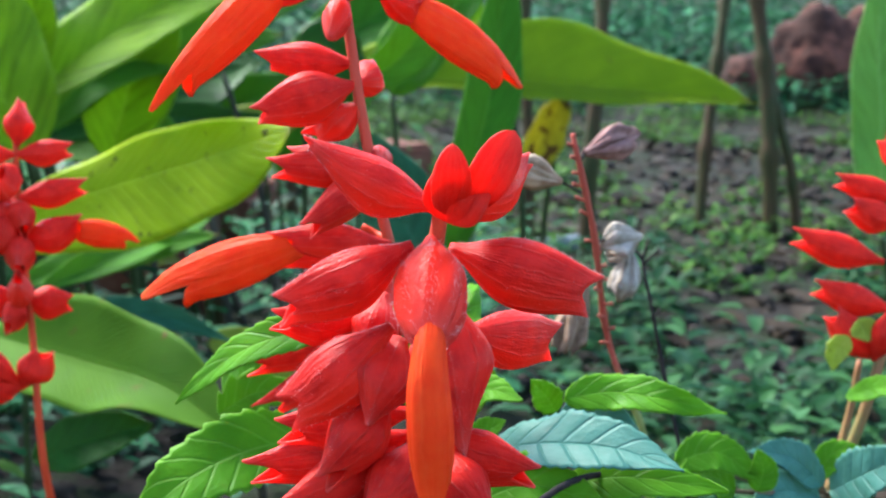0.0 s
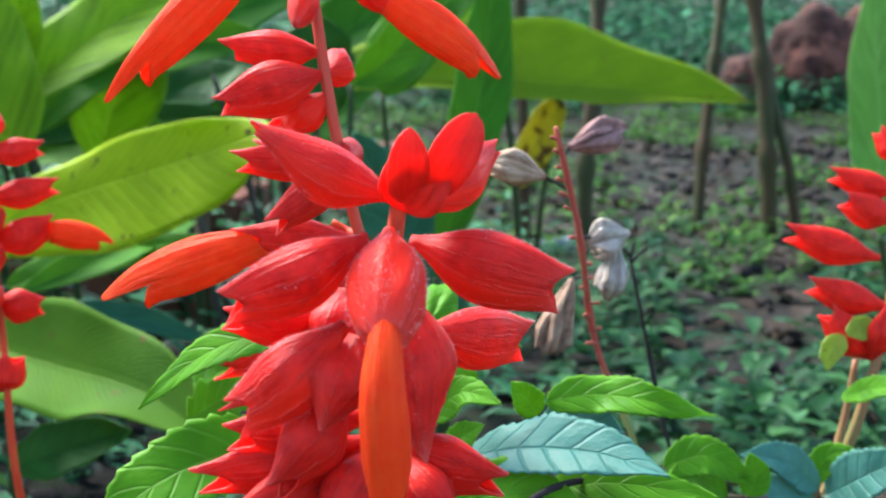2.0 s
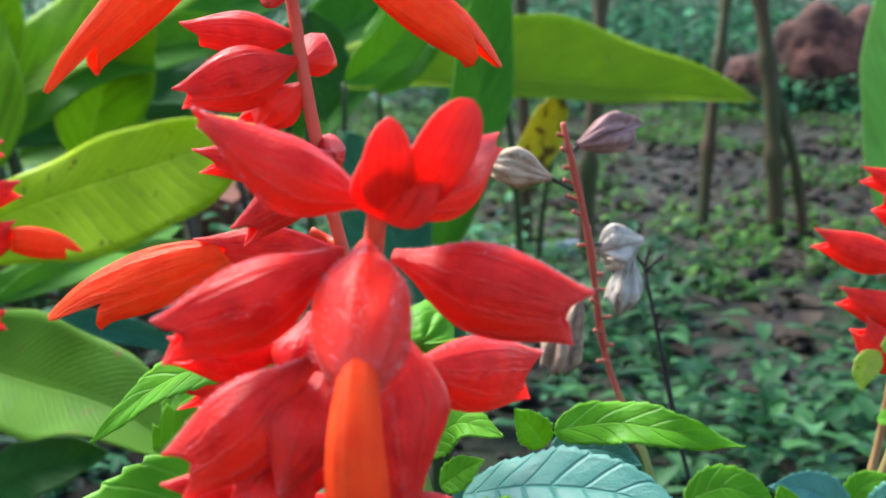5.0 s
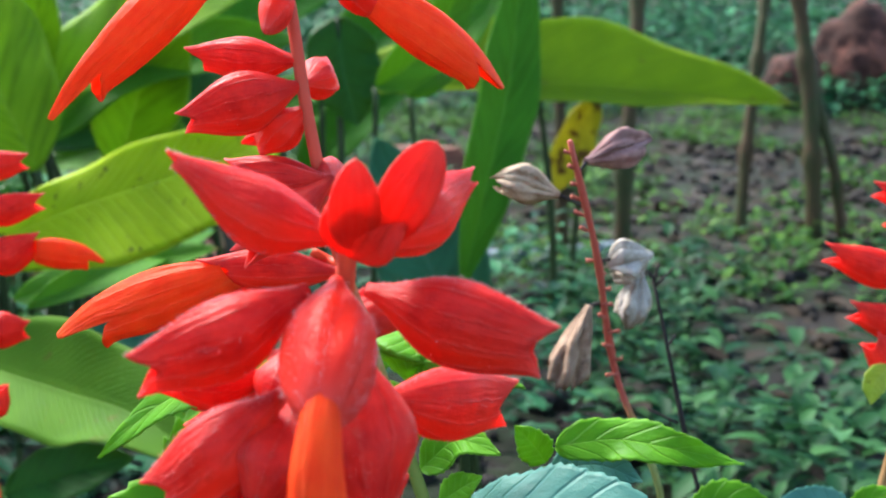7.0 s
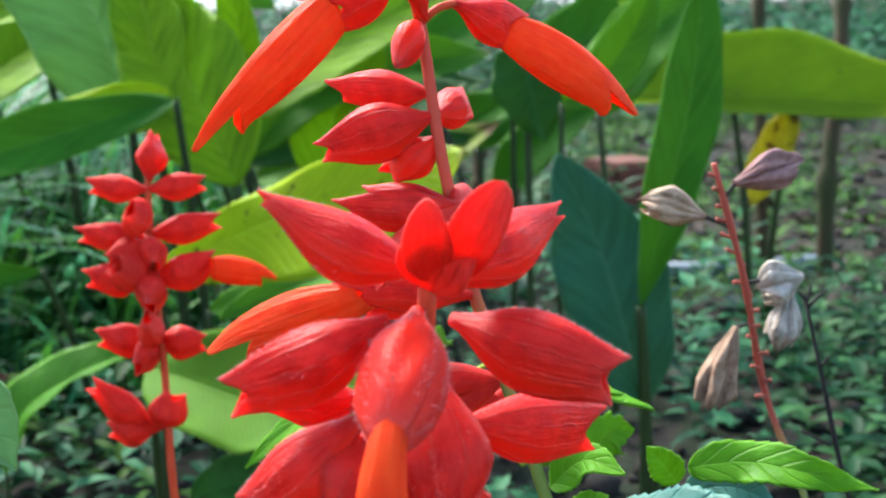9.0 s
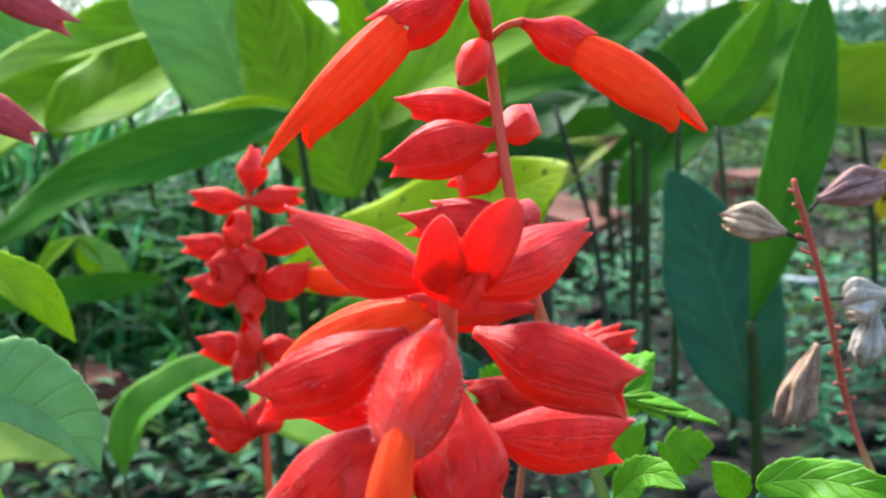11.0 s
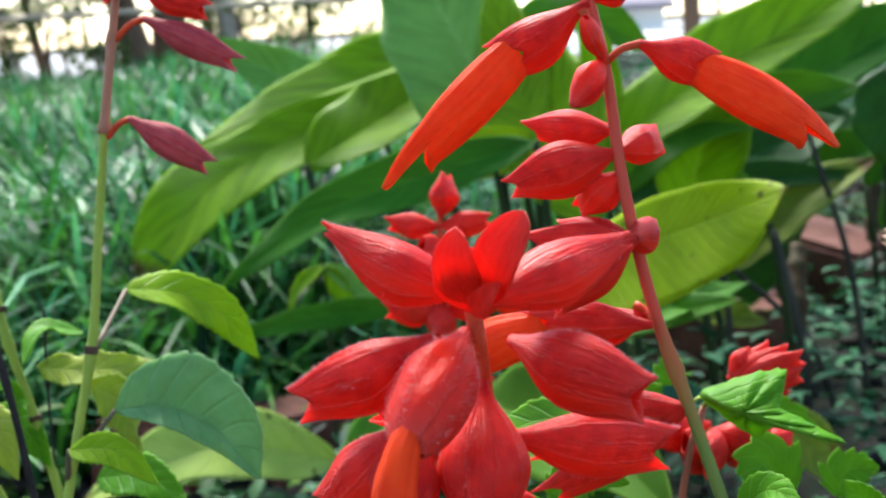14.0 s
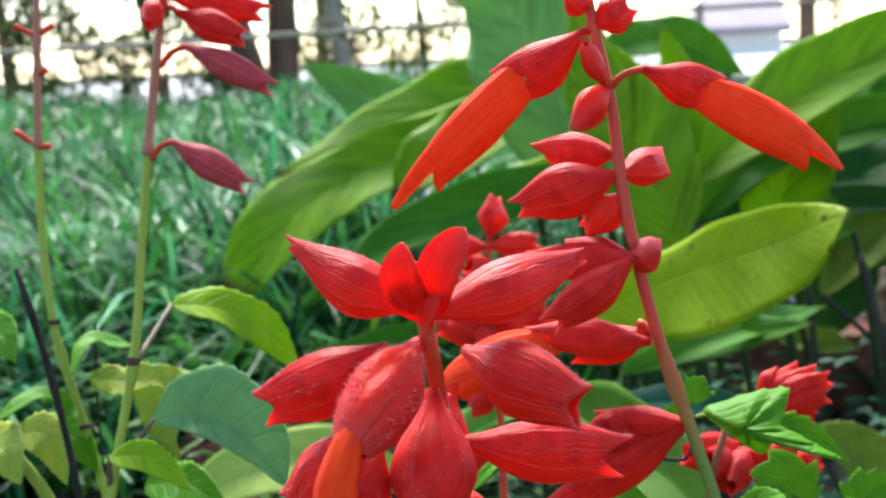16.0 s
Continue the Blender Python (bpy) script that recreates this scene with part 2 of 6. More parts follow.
SAGE_YELLOW = leaf_mat("yellowing_sage_leaf", (0.26, 0.34, 0.03), (0.42, 0.45, 0.07), (0.46, 0.50, 0.14), 7, 0.4, 0.5, 0.35, 0.5, (500, 0.66, (0.10, 0.06, 0.02)), 0.0009, 150)
CANNA = leaf_mat("canna_leaf", (0.045, 0.17, 0.008), (0.095, 0.27, 0.018), (0.18, 0.38, 0.04), 40, 0.45, 0.55, 0.4, 0.5, None, 0.0030, 22, 0.2, tip=0.975, gloss=0.10, rib=22.0, streaks=0.45)
CANNA_MID = leaf_mat("dull_canna_leaf", (0.028, 0.085, 0.004), (0.060, 0.135, 0.008), (0.10, 0.18, 0.02), 40, 0.45, 0.25, 0.18, 0.62, (70, 0.67, (0.10, 0.06, 0.02)), 0.0008, 22, 0.1, tip=0.975, gloss=0.03, streaks=0.08)
CANNA_LIME = leaf_mat("lime_canna_leaf", (0.11, 0.19, 0.004), (0.21, 0.30, 0.008), (0.30, 0.38, 0.03), 40, 0.45, 0.25, 0.35, 0.5, (70, 0.67, (0.10, 0.06, 0.02)), 0.0016, 22, 0.1, tip=0.975, streaks=0.22)
CANNA_LIGHT = leaf_mat("light_canna_leaf", (0.15, 0.32, 0.004), (0.26, 0.43, 0.008), (0.31, 0.47, 0.04), 40, 0.45, 0.55, 0.45, 0.5, None, 0.0045, 22, 0.2, tip=0.975, gloss=0.10, rib=22.0, streaks=0.65)
# Darker copies of the canna leaf; the clump's shade is in their colour.
CANNA_SHADED = leaf_mat("dark_shaded_canna_leaf", (0.010, 0.058, 0.006), (0.026, 0.105, 0.012), (0.05, 0.15, 0.03), 40, 0.45, 0.55, 0.2, 0.5, None, 0.0030, 22, 0.2, gloss=0.10, rib=22.0, streaks=0.45)
CANNA_DEEP_SHADED = leaf_mat("deep_green_shaded_canna_leaf", (0.018, 0.105, 0.006), (0.052, 0.19, 0.012), (0.13, 0.30, 0.04), 40, 0.45, 0.4, 0.3, 0.5, None, 0.0020, 22, 0.2, gloss=0.05, rib=22.0, streaks=0.45)
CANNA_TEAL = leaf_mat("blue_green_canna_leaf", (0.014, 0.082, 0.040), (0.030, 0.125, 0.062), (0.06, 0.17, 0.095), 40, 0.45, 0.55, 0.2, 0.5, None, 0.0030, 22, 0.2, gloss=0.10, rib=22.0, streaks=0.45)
CANNA_YELLOW = leaf_mat("yellow_green_canna_leaf", (0.23, 0.34, 0.003), (0.37, 0.47, 0.007), (0.42, 0.50, 0.03), 26, 0.3, 0.18, 0.4, 0.45, (130, 0.64, (0.05, 0.03, 0.01)), 0.0014, 22, 0.05, tip=0.975, streaks=0.28)
CANNA_CREAM = leaf_mat("pale_yellow_canna_leaf", (0.27, 0.38, 0.05), (0.40, 0.49, 0.10), (0.46, 0.54, 0.16), 26, 0.3, 0.18, 0.3, 0.45, (130, 0.64, (0.05, 0.03, 0.01)), 0.0014, 22, 0.05, tip=0.975, streaks=0.28)
CANNA_GOLD = leaf_mat("golden_canna_leaf", (0.34, 0.30, 0.010), (0.52, 0.44, 0.025), (0.56, 0.50, 0.08), 26, 0.3, 0.2, 0.35, 0.5, (60, 0.58, (0.12, 0.06, 0.015)), 0.0014, 22, 0.1, glow=False, tip=0.9)
CANNA_OLIVE = leaf_mat("olive_canna_leaf", (0.13, 0.19, 0.02), (0.24, 0.28, 0.035), (0.30, 0.33, 0.07), 38, 0.3, 0.22, 0.3, 0.45, (60, 0.64, (0.13, 0.075, 0.02)), 0.0016, 22, 0.1, tip=0.9, streaks=0.45)
CANNA_PALE = leaf_mat("pale_canna_leaf", (0.13, 0.30, 0.05), (0.22, 0.42, 0.09), (0.29, 0.48, 0.14), 40, 0.45, 0.55, 0.3, 0.5, None, 0.0030, 22, 0.2, gloss=0.10, rib=22.0, streaks=0.45)
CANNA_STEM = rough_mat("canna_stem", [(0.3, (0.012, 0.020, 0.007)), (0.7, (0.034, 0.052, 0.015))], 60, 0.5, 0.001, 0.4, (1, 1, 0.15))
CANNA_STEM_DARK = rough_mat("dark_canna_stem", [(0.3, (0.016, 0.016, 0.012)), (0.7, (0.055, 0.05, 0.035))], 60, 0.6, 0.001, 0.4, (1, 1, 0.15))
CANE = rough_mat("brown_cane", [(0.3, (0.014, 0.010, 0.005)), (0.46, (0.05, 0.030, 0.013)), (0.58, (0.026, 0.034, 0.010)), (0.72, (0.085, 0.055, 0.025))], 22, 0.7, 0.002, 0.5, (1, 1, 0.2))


# ---- building ----
def mesh_object(name, verts, faces, material, parent=None, label="", uvs=None, smooth=True):
    data = bpy.data.meshes.new(name)
    data.from_pydata([tuple(v) for v in verts], [], faces)
    if uvs is not None:
        layer = data.uv_layers.new(name="UVMap")
        loops = np.empty(len(data.loops), dtype=np.int32)
        data.loops.foreach_get("vertex_index", loops)
        layer.data.foreach_set("uv", np.array(uvs, dtype=np.float32)[loops].ravel())
    if smooth:
        data.polygons.foreach_set("use_smooth", [True] * len(data.polygons))
    data.materials.append(material)
    ob = new(name, data)
    if parent:
        ob.parent = parent
    return tagged(ob, label)


def thing(name, label, category, group="", kind=""):
    ob = new(name)
    ob.empty_display_size = 0.02
    return tagged(ob, label, category, group, kind)


def bent(points, n):
    """A smooth line through the points, evenly spaced along its length."""
    pts = [Vector(p) for p in points]
    if len(pts) == 2:
        return [pts[0].lerp(pts[1], i / (n - 1)) for i in range(n)]
    at = [0.0]
    for p, q in zip(pts, pts[1:]):
        at.append(at[-1] + max((q - p).length, 1e-5))
    slope = []
    for k in range(len(pts)):
        i, j = max(k - 1, 0), min(k + 1, len(pts) - 1)
        if i == k or j == k:
            slope.append((pts[j] - pts[i]) / (at[j] - at[i]))
        else:
            h0, h1 = at[k] - at[i], at[j] - at[k]
            slope.append(((pts[k] - pts[i]) / h0 * h1 + (pts[j] - pts[k]) / h1 * h0) / (h0 + h1))
    out = []
    for i in range(n):
        s = i / (n - 1) * at[-1]
        k = 0
        while k < len(pts) - 2 and at[k + 1] < s:
            k += 1
        h = at[k + 1] - at[k]
        f = (s - at[k]) / h
        out.append((2 * f ** 3 - 3 * f * f + 1) * pts[k] + (f ** 3 - 2 * f * f + f) * h * slope[k] + (3 * f * f - 2 * f ** 3) * pts[k + 1] + (f ** 3 - f * f) * h * slope[k + 1])
    return out


def frames_along(line, up):
    """Tangent, side and normal at each place of a line; the normal leans to up."""
    out = []
    up = Vector(up)
    for i, p in enumerate(line):
        t = (line[min(i + 1, len(line) - 1)] - line[max(i - 1, 0)]).normalized()
        s = t.cross(up)
        if s.length < 1e-4:
            s = t.cross(Vector((0.31, 0.95, 0.1)))
        s.normalize()
        out.append((p, t, s, s.cross(t).normalized()))
    return out


def tube(name, points, radius, material, parent=None, label="", n=24, seg=8, knots=(), end=0.6):
    """A stem: round, thicker at its knots, slightly uneven, closed at both ends."""
    line = bent(points, n)
    r0, r1 = radius if isinstance(radius, tuple) else (radius, radius * end)
    verts, faces, uvs = [], [], []
    for i, (p, t, s, u) in enumerate(frames_along(line, (0.2, 0.98, 0.05))):
        f = i / (n - 1)
        r = r0 + (r1 - r0) * f
        for k in knots:
            r *= 1 + 0.45 * math.exp(-(((f - k) * n / 0.9) ** 2))
        for j in range(seg):
            a = 2 * math.pi * j / seg
            q = r * (1 + 0.05 * math.sin(3 * a + 7 * f))
            verts.append(p + s * (q * math.cos(a)) + u * (q * math.sin(a)))
            uvs.append((f, j / seg))
    for i in range(n - 1):
        for j in range(seg):
            k = (j + 1) % seg
            faces.append((i * seg + j, i * seg + k, (i + 1) * seg + k, (i + 1) * seg + j))
    faces.append(tuple(reversed(range(seg))))
    faces.append(tuple((n - 1) * seg + j for j in range(seg)))
    return mesh_object(name, verts, faces, material, parent, label, uvs)


def leaf(name, points, width, material, parent=None, up=(0, -0.3, 1), fold=0.25, curl=0.0, teeth=0, depth=0.08, peak=0.42,
         point=1.0, wave=0.0, quilt=0.0, nu=28, nv=10, label="", thick=0.0004, seed=0, stem=0.0, tilt=0.0, halves=(1.0, 1.0)):
    """A leaf on a bent midrib: fold lifts its halves, curl bends them, teeth notch the rim, quilt puffs it between the veins."""
    line = bent(points, nu + 1)
    size = (Vector(points[-1]) - Vector(points[0])).length
    a, b = peak * 1.6, (1 - peak) * 1.6 * point
    top = (a / (a + b)) ** a * (b / (a + b)) ** b
    rnd = random.Random(seed + int(width * 1e5))
    ph = rnd.random() * 6
    verts, faces, uvs = [], [], []
    for i, (p, t, s, n) in enumerate(frames_along(line, up)):
        f = i / nu
        w = width * 0.5 * (max(f, 1e-4) ** a * max(1 - f, 0) ** b) / top
        w = max(w, 0.012 * width * (1 - f))
        turn = tilt * f
        s, n = s * math.cos(turn) + n * math.sin(turn), n * math.cos(turn) - s * math.sin(turn)
        for j in range(nv + 1):
            v = 2 * j / nv - 1
            e = abs(v)
            q = w * (halves[0] if v < 0 else halves[1])
            if teeth and e > 0.7:
                saw = (f * teeth + 0.15 * math.sin(9 * f + ph)) % 1.0
                q *= 1 + depth * (saw - 0.5) * (e - 0.7) / 0.3 * 2
            q *= 1 + 0.8 * wave * math.sin(f * 17 + 3 * ph + (2 if v > 0 else 0)) * e
            x = v * q * math.cos(fold * 0.9)
            h = e * q * math.sin(fold) + curl * q * e * e
            h += wave * width * (math.sin(f * 9 + ph + (2.2 if v > 0 else 0)) + 0.5 * math.sin(f * 23 + 2 * ph + (1.1 if v > 0 else 0))) * e * e
            if quilt:
                h += quilt * width * abs(math.sin(math.pi * (f - e * 0.17) * 7)) * math.sin(math.pi * min(e * 1.1, 1)) * min(1, w / width * 3)
            verts.append(p + s * x + n * h)
            uvs.append((f, v * 0.5 + 0.5))
    m = nv + 1
    for i in range(nu):
        for j in range(nv):
            faces.append((i * m + j, i * m + j + 1, (i + 1) * m + j + 1, (i + 1) * m + j))
    ob = mesh_object(name, verts, faces, material, parent, label, uvs)
    if thick:
        s = ob.modifiers.new("thickness", "SOLIDIFY")
        s.thickness, s.offset = thick, 0
    return ob


def bell(name, points, width, material, parent, up=(0, 0, 1), flat=0.55, mouth=0.14, swell=0.58, upper=1.0, lower=0.92, gap=0.89, taper=1.5, teeth=2,
         ribs=0.004, nu=20, seg=40, start=0.14, beak=0.06, side=0.22, hair=0, label="", seed=0, crease=0.035, grow=1.45, rag=0.0):
    """A calyx or a corolla: a flattened, creased bell on a bent line, its rim drawn out into one upper and one or two lower points."""
    rnd = random.Random(seed + int(width * 1e6))
    line = bent(points, nu + 1)
    verts, faces, uvs, rim = [], [], [], []
    ph = rnd.random() * 6
    off = Vector((rnd.random() * 9, rnd.random() * 9, rnd.random() * 9))
    for j in range(seg):
        a = 2 * math.pi * j / seg
        up_part = max(0.0, math.sin(a)) ** 1.3
        if teeth == 2:
            near = abs(abs(a - 1.5 * math.pi) - 0.55)
            low = max(0.0, 1 - near / 0.55) if math.sin(a) < 0 else 0.0
        else:
            low = max(0.0, -math.sin(a)) ** 0.8
        rim.append(max(gap + (upper - gap) * up_part, gap + (lower - gap) * low) + 0.016 * math.sin(5 * a + ph) + 0.010 * math.sin(11 * a + 2 * ph) + rag * noise.noise(Vector((4 * math.cos(a), 4 * math.sin(a), ph))))
    frames = frames_along(line, up)
    for i in range(nu + 1):
        f = i / nu
        for j in range(seg):
            a = 2 * math.pi * j / seg
            g = f * rim[j]
            k = min(int(g * nu), nu - 1)
            h = g * nu - k
            p = frames[k][0].lerp(frames[k + 1][0], h)
            s, n = frames[k][2].lerp(frames[k + 1][2], h), frames[k][3].lerp(frames[k + 1][3], h)
            top, bottom = max(0.0, math.sin(a)), max(0.0, -math.sin(a))
            end = side + (beak - side) * top + (mouth - side) * bottom
            if g < swell:
                r = start + (1 - start) * math.sin(math.pi / 2 * g / swell) ** grow
            else:
                r = 1 + (end - 1) * ((g - swell) / (1 - swell)) ** taper
            r *= 1 + ribs * math.cos(10 * a + ph) + sum(0.055 * math.exp(-(((a - c) / 0.15) ** 2)) for c in (0.12, 0.80, 1.57, 2.34, 3.02)) * math.sin(math.pi * min(1.0, 0.1 + g))
            r *= 1 + crease * 1.6 * noise.noise(Vector((g * 2.2, math.cos(a) * 2.4, math.sin(a) * 2.4)) + off)
            r *= width * 0.5
            verts.append(p + s * (r * flat * math.cos(a)) + n * (r * math.sin(a)))
            uvs.append((g, j / seg if j < seg / 2 else 1 - j / seg))
    for i in range(nu):
        for j in range(seg):
            k = (j + 1) % seg
            faces.append((i * seg + j, i * seg + k, (i + 1) * seg + k, (i + 1) * seg + j))
    faces.append(tuple(reversed(range(seg))))
    ob = mesh_object(name, verts, faces, material, parent, label, uvs)
    ob.modifiers.new("thickness", "SOLIDIFY").thickness = 0.0003
    if hair:
        hv, hf = [], []
        for _ in range(hair):
            i, j = rnd.randrange(1, nu), rnd.choice((0, 1, seg // 2 - 1, seg // 2, seg // 4, seg // 4, seg // 4, seg // 8, 3 * seg // 8, 3 * seg // 4, rnd.randrange(seg)))
            q = verts[i * seg + j].lerp(verts[min(i + 1, nu) * seg + (j + rnd.choice((1, -1))) % seg], rnd.random())
            c = frames[min(i, nu)][0]
            out = (q - c).normalized() + Vector((rnd.gauss(0, 0.3), rnd.gauss(0, 0.3), rnd.gauss(0, 0.3)))
            edge = out.cross(Vector((rnd.gauss(0, 1), rnd.gauss(0, 1), rnd.gauss(0, 1)))).normalized() * 0.00004
            hv += [q - edge, q + edge, q + out.normalized() * rnd.uniform(0.0005, 0.0013)]
            hf.append((len(hv) - 3, len(hv) - 2, len(hv) - 1))
        tagged(mesh_object("hair", hv, hf, HAIR, ob, "fine pale hairs"), kind="stuff")
    return ob


def calyx(name, base, up_tip, low_tip, width, material, parent, arch=0.42, depth=0.72, notch=0.84, teeth=1, nu=24, seg=40, hair=0, label="", seed=0, rag=0.03, crease=0.07, peak=0.46, start=0.0007, close=0.85):
    """A two-lipped calyx: a keeled, ribbed boat that widens from its stalk; the upper lip ends in one point, the lower in one or two."""
    rnd = random.Random(seed * 7 + int(width * 1e6))
    base, up_tip, low_tip = Vector(base), Vector(up_tip), Vector(low_tip)
    axis = (up_tip + low_tip) / 2 - base
    size = axis.length
    axis.normalize()
    n = up_tip - low_tip
    n = (n - axis * n.dot(axis)).normalized()
    s = axis.cross(n)
    room = max(width * 0.94 - 0.46 * (up_tip - low_tip).length, 0.25 * width)
    ph, off = rnd.random() * 6, Vector((rnd.random() * 9, rnd.random() * 9, rnd.random() * 9))
    verts, faces, uvs, rim = [], [], [], []
    for j in range(seg):
        a = 2 * math.pi * j / seg
        k = math.sin(a)
        reach = abs(k) ** 1.35
        if teeth == 0:
            reach = max(0.0, k) ** 2.2 + 0.7 * max(0.0, -k)
        if k < 0 and teeth == 2:
            reach = max(0.0, 1 - abs(abs(a - 1.5 * math.pi) - 0.5) / 0.75) ** 1.2
        rim.append(notch + (1 - notch) * reach + rag * noise.noise(Vector((3 * math.cos(a), 3 * math.sin(a), ph))) * (1 - reach))
    for i in range(nu + 1):
        for j in range(seg):
            a = 2 * math.pi * j / seg
            g = i / nu * rim[j]
            q = g ** (math.log(0.5) / math.log(peak))
            bulge = math.sin(math.pi * min(q, 1.0)) ** (1.9 if q < 0.5 else 1.4)
            top = base + (up_tip - base) * g + n * (room * arch * bulge + start * (1 - g) ** 4)
            low = base + (low_tip - base) * g - n * (room * (1 - arch) * bulge + start * (1 - g) ** 4)
            mid, rise = (top + low) / 2, (top - low) / 2
            half = rise.dot(n)
            wide = half * depth * (1 - close * max(0.0, g - 0.5) / 0.5) + 0.0002
            ca, sa = math.cos(a), math.sin(a)
            rib = sum(math.exp(-(((a - c + math.pi) % (2 * math.pi) - math.pi) / 0.13) ** 2) for c in (1.571, 0.35, 2.79, 4.15, 5.27)) * math.sin(math.pi * min(1.0, 0.12 + 0.8 * g))
            r = 1 + 0.045 * rib + crease * noise.noise(Vector((g * 2.4, ca * 2.2, sa * 2.2)) + off) * min(1.0, 4 * g) + 0.14 * crease * noise.noise(Vector((g * 4.0, ca * 7, sa * 7)) + off)
            verts.append(mid + s * (wide * ca * r) + rise * (sa * (1 + 0.6 * (r - 1))))
            uvs.append((g, abs((a - 1.5 * math.pi + math.pi) % (2 * math.pi) - math.pi) / math.pi))
    for i in range(nu):
        for j in range(seg):
            k = (j + 1) % seg
            faces.append((i * seg + j, i * seg + k, (i + 1) * seg + k, (i + 1) * seg + j))
    faces.append(tuple(reversed(range(seg))))
    ob = mesh_object(name, verts, faces, material, parent, label, uvs)
    ob.modifiers.new("thickness", "SOLIDIFY").thickness = 0.0003
    if hair:
        keel = seg // 4
        hv, hf = [], []
        for _ in range(hair):
            i, j = rnd.randrange(1, nu), rnd.choice((keel, keel, keel, keel - 1, keel + 1, 2, seg // 2 - 2, 3 * keel, rnd.randrange(seg), rnd.randrange(seg)))
            q = verts[i * seg + j].lerp(verts[min(i + 1, nu) * seg + (j + rnd.choice((1, 0, -1))) % seg], rnd.random())
            out = (q - (base + axis * ((q - base).dot(axis)))).normalized() + axis * 0.25 + Vector((rnd.gauss(0, 0.3), rnd.gauss(0, 0.3), rnd.gauss(0, 0.3)))
            edge = out.cross(Vector((rnd.gauss(0, 1), rnd.gauss(0, 1), rnd.gauss(0, 1)))).normalized() * 0.000045
            hv += [q - edge, q + edge, q + out.normalized() * rnd.uniform(0.0003, 0.0009)]
            hf.append((len(hv) - 3, len(hv) - 2, len(hv) - 1))
        tagged(mesh_object("hair", hv, hf, HAIR, ob, "fine pale hairs"), kind="stuff")
    return ob


def flower(spike, base, tip, width, up=(0, 0, 1), corolla=None, cw=0.006, cflat=0.6, tube_shape=None, material=RED, sag=0.0, hair=0, seed=0, low=None, shape=None, **how):
    """One calyx, with a corolla where it has one. It has two lips, unless `how` describes a bell or a bud."""
    base, tip = Vector(base), Vector(tip)
    if how:
        mid = base.lerp(tip, 0.5) + Vector((0, 0, sag))
        c = bell("calyx", [base, mid, tip], width, material, spike, up, hair=hair, seed=seed, **how)
    else:
        axis = tip - base
        lift = Vector(up) - axis * (Vector(up).dot(axis) / axis.length_squared)
        low = Vector(low) if low else tip - lift.normalized() * width * 0.5 - axis * 0.05
        c = calyx("calyx", base, tip, low, width, material, spike, hair=hair, seed=seed, **(shape or {}))
    if corolla:
        line = [base.lerp(tip, 0.45) + Vector((0, 0, sag * 0.8))] + [Vector(p) for p in corolla]
        bell("corolla", line, cw, ORANGE, spike, up, flat=cflat, mouth=0.75, beak=0.5, side=0.75, taper=1.3, upper=1.0, lower=0.84, gap=0.76, teeth=1, ribs=0.015, nu=26, crease=0.05,
             label="orange-red tubular corolla", seed=seed, **{"start": 0.4, "swell": 0.75, "grow": 1.3, **(tube_shape or {})})
    return c


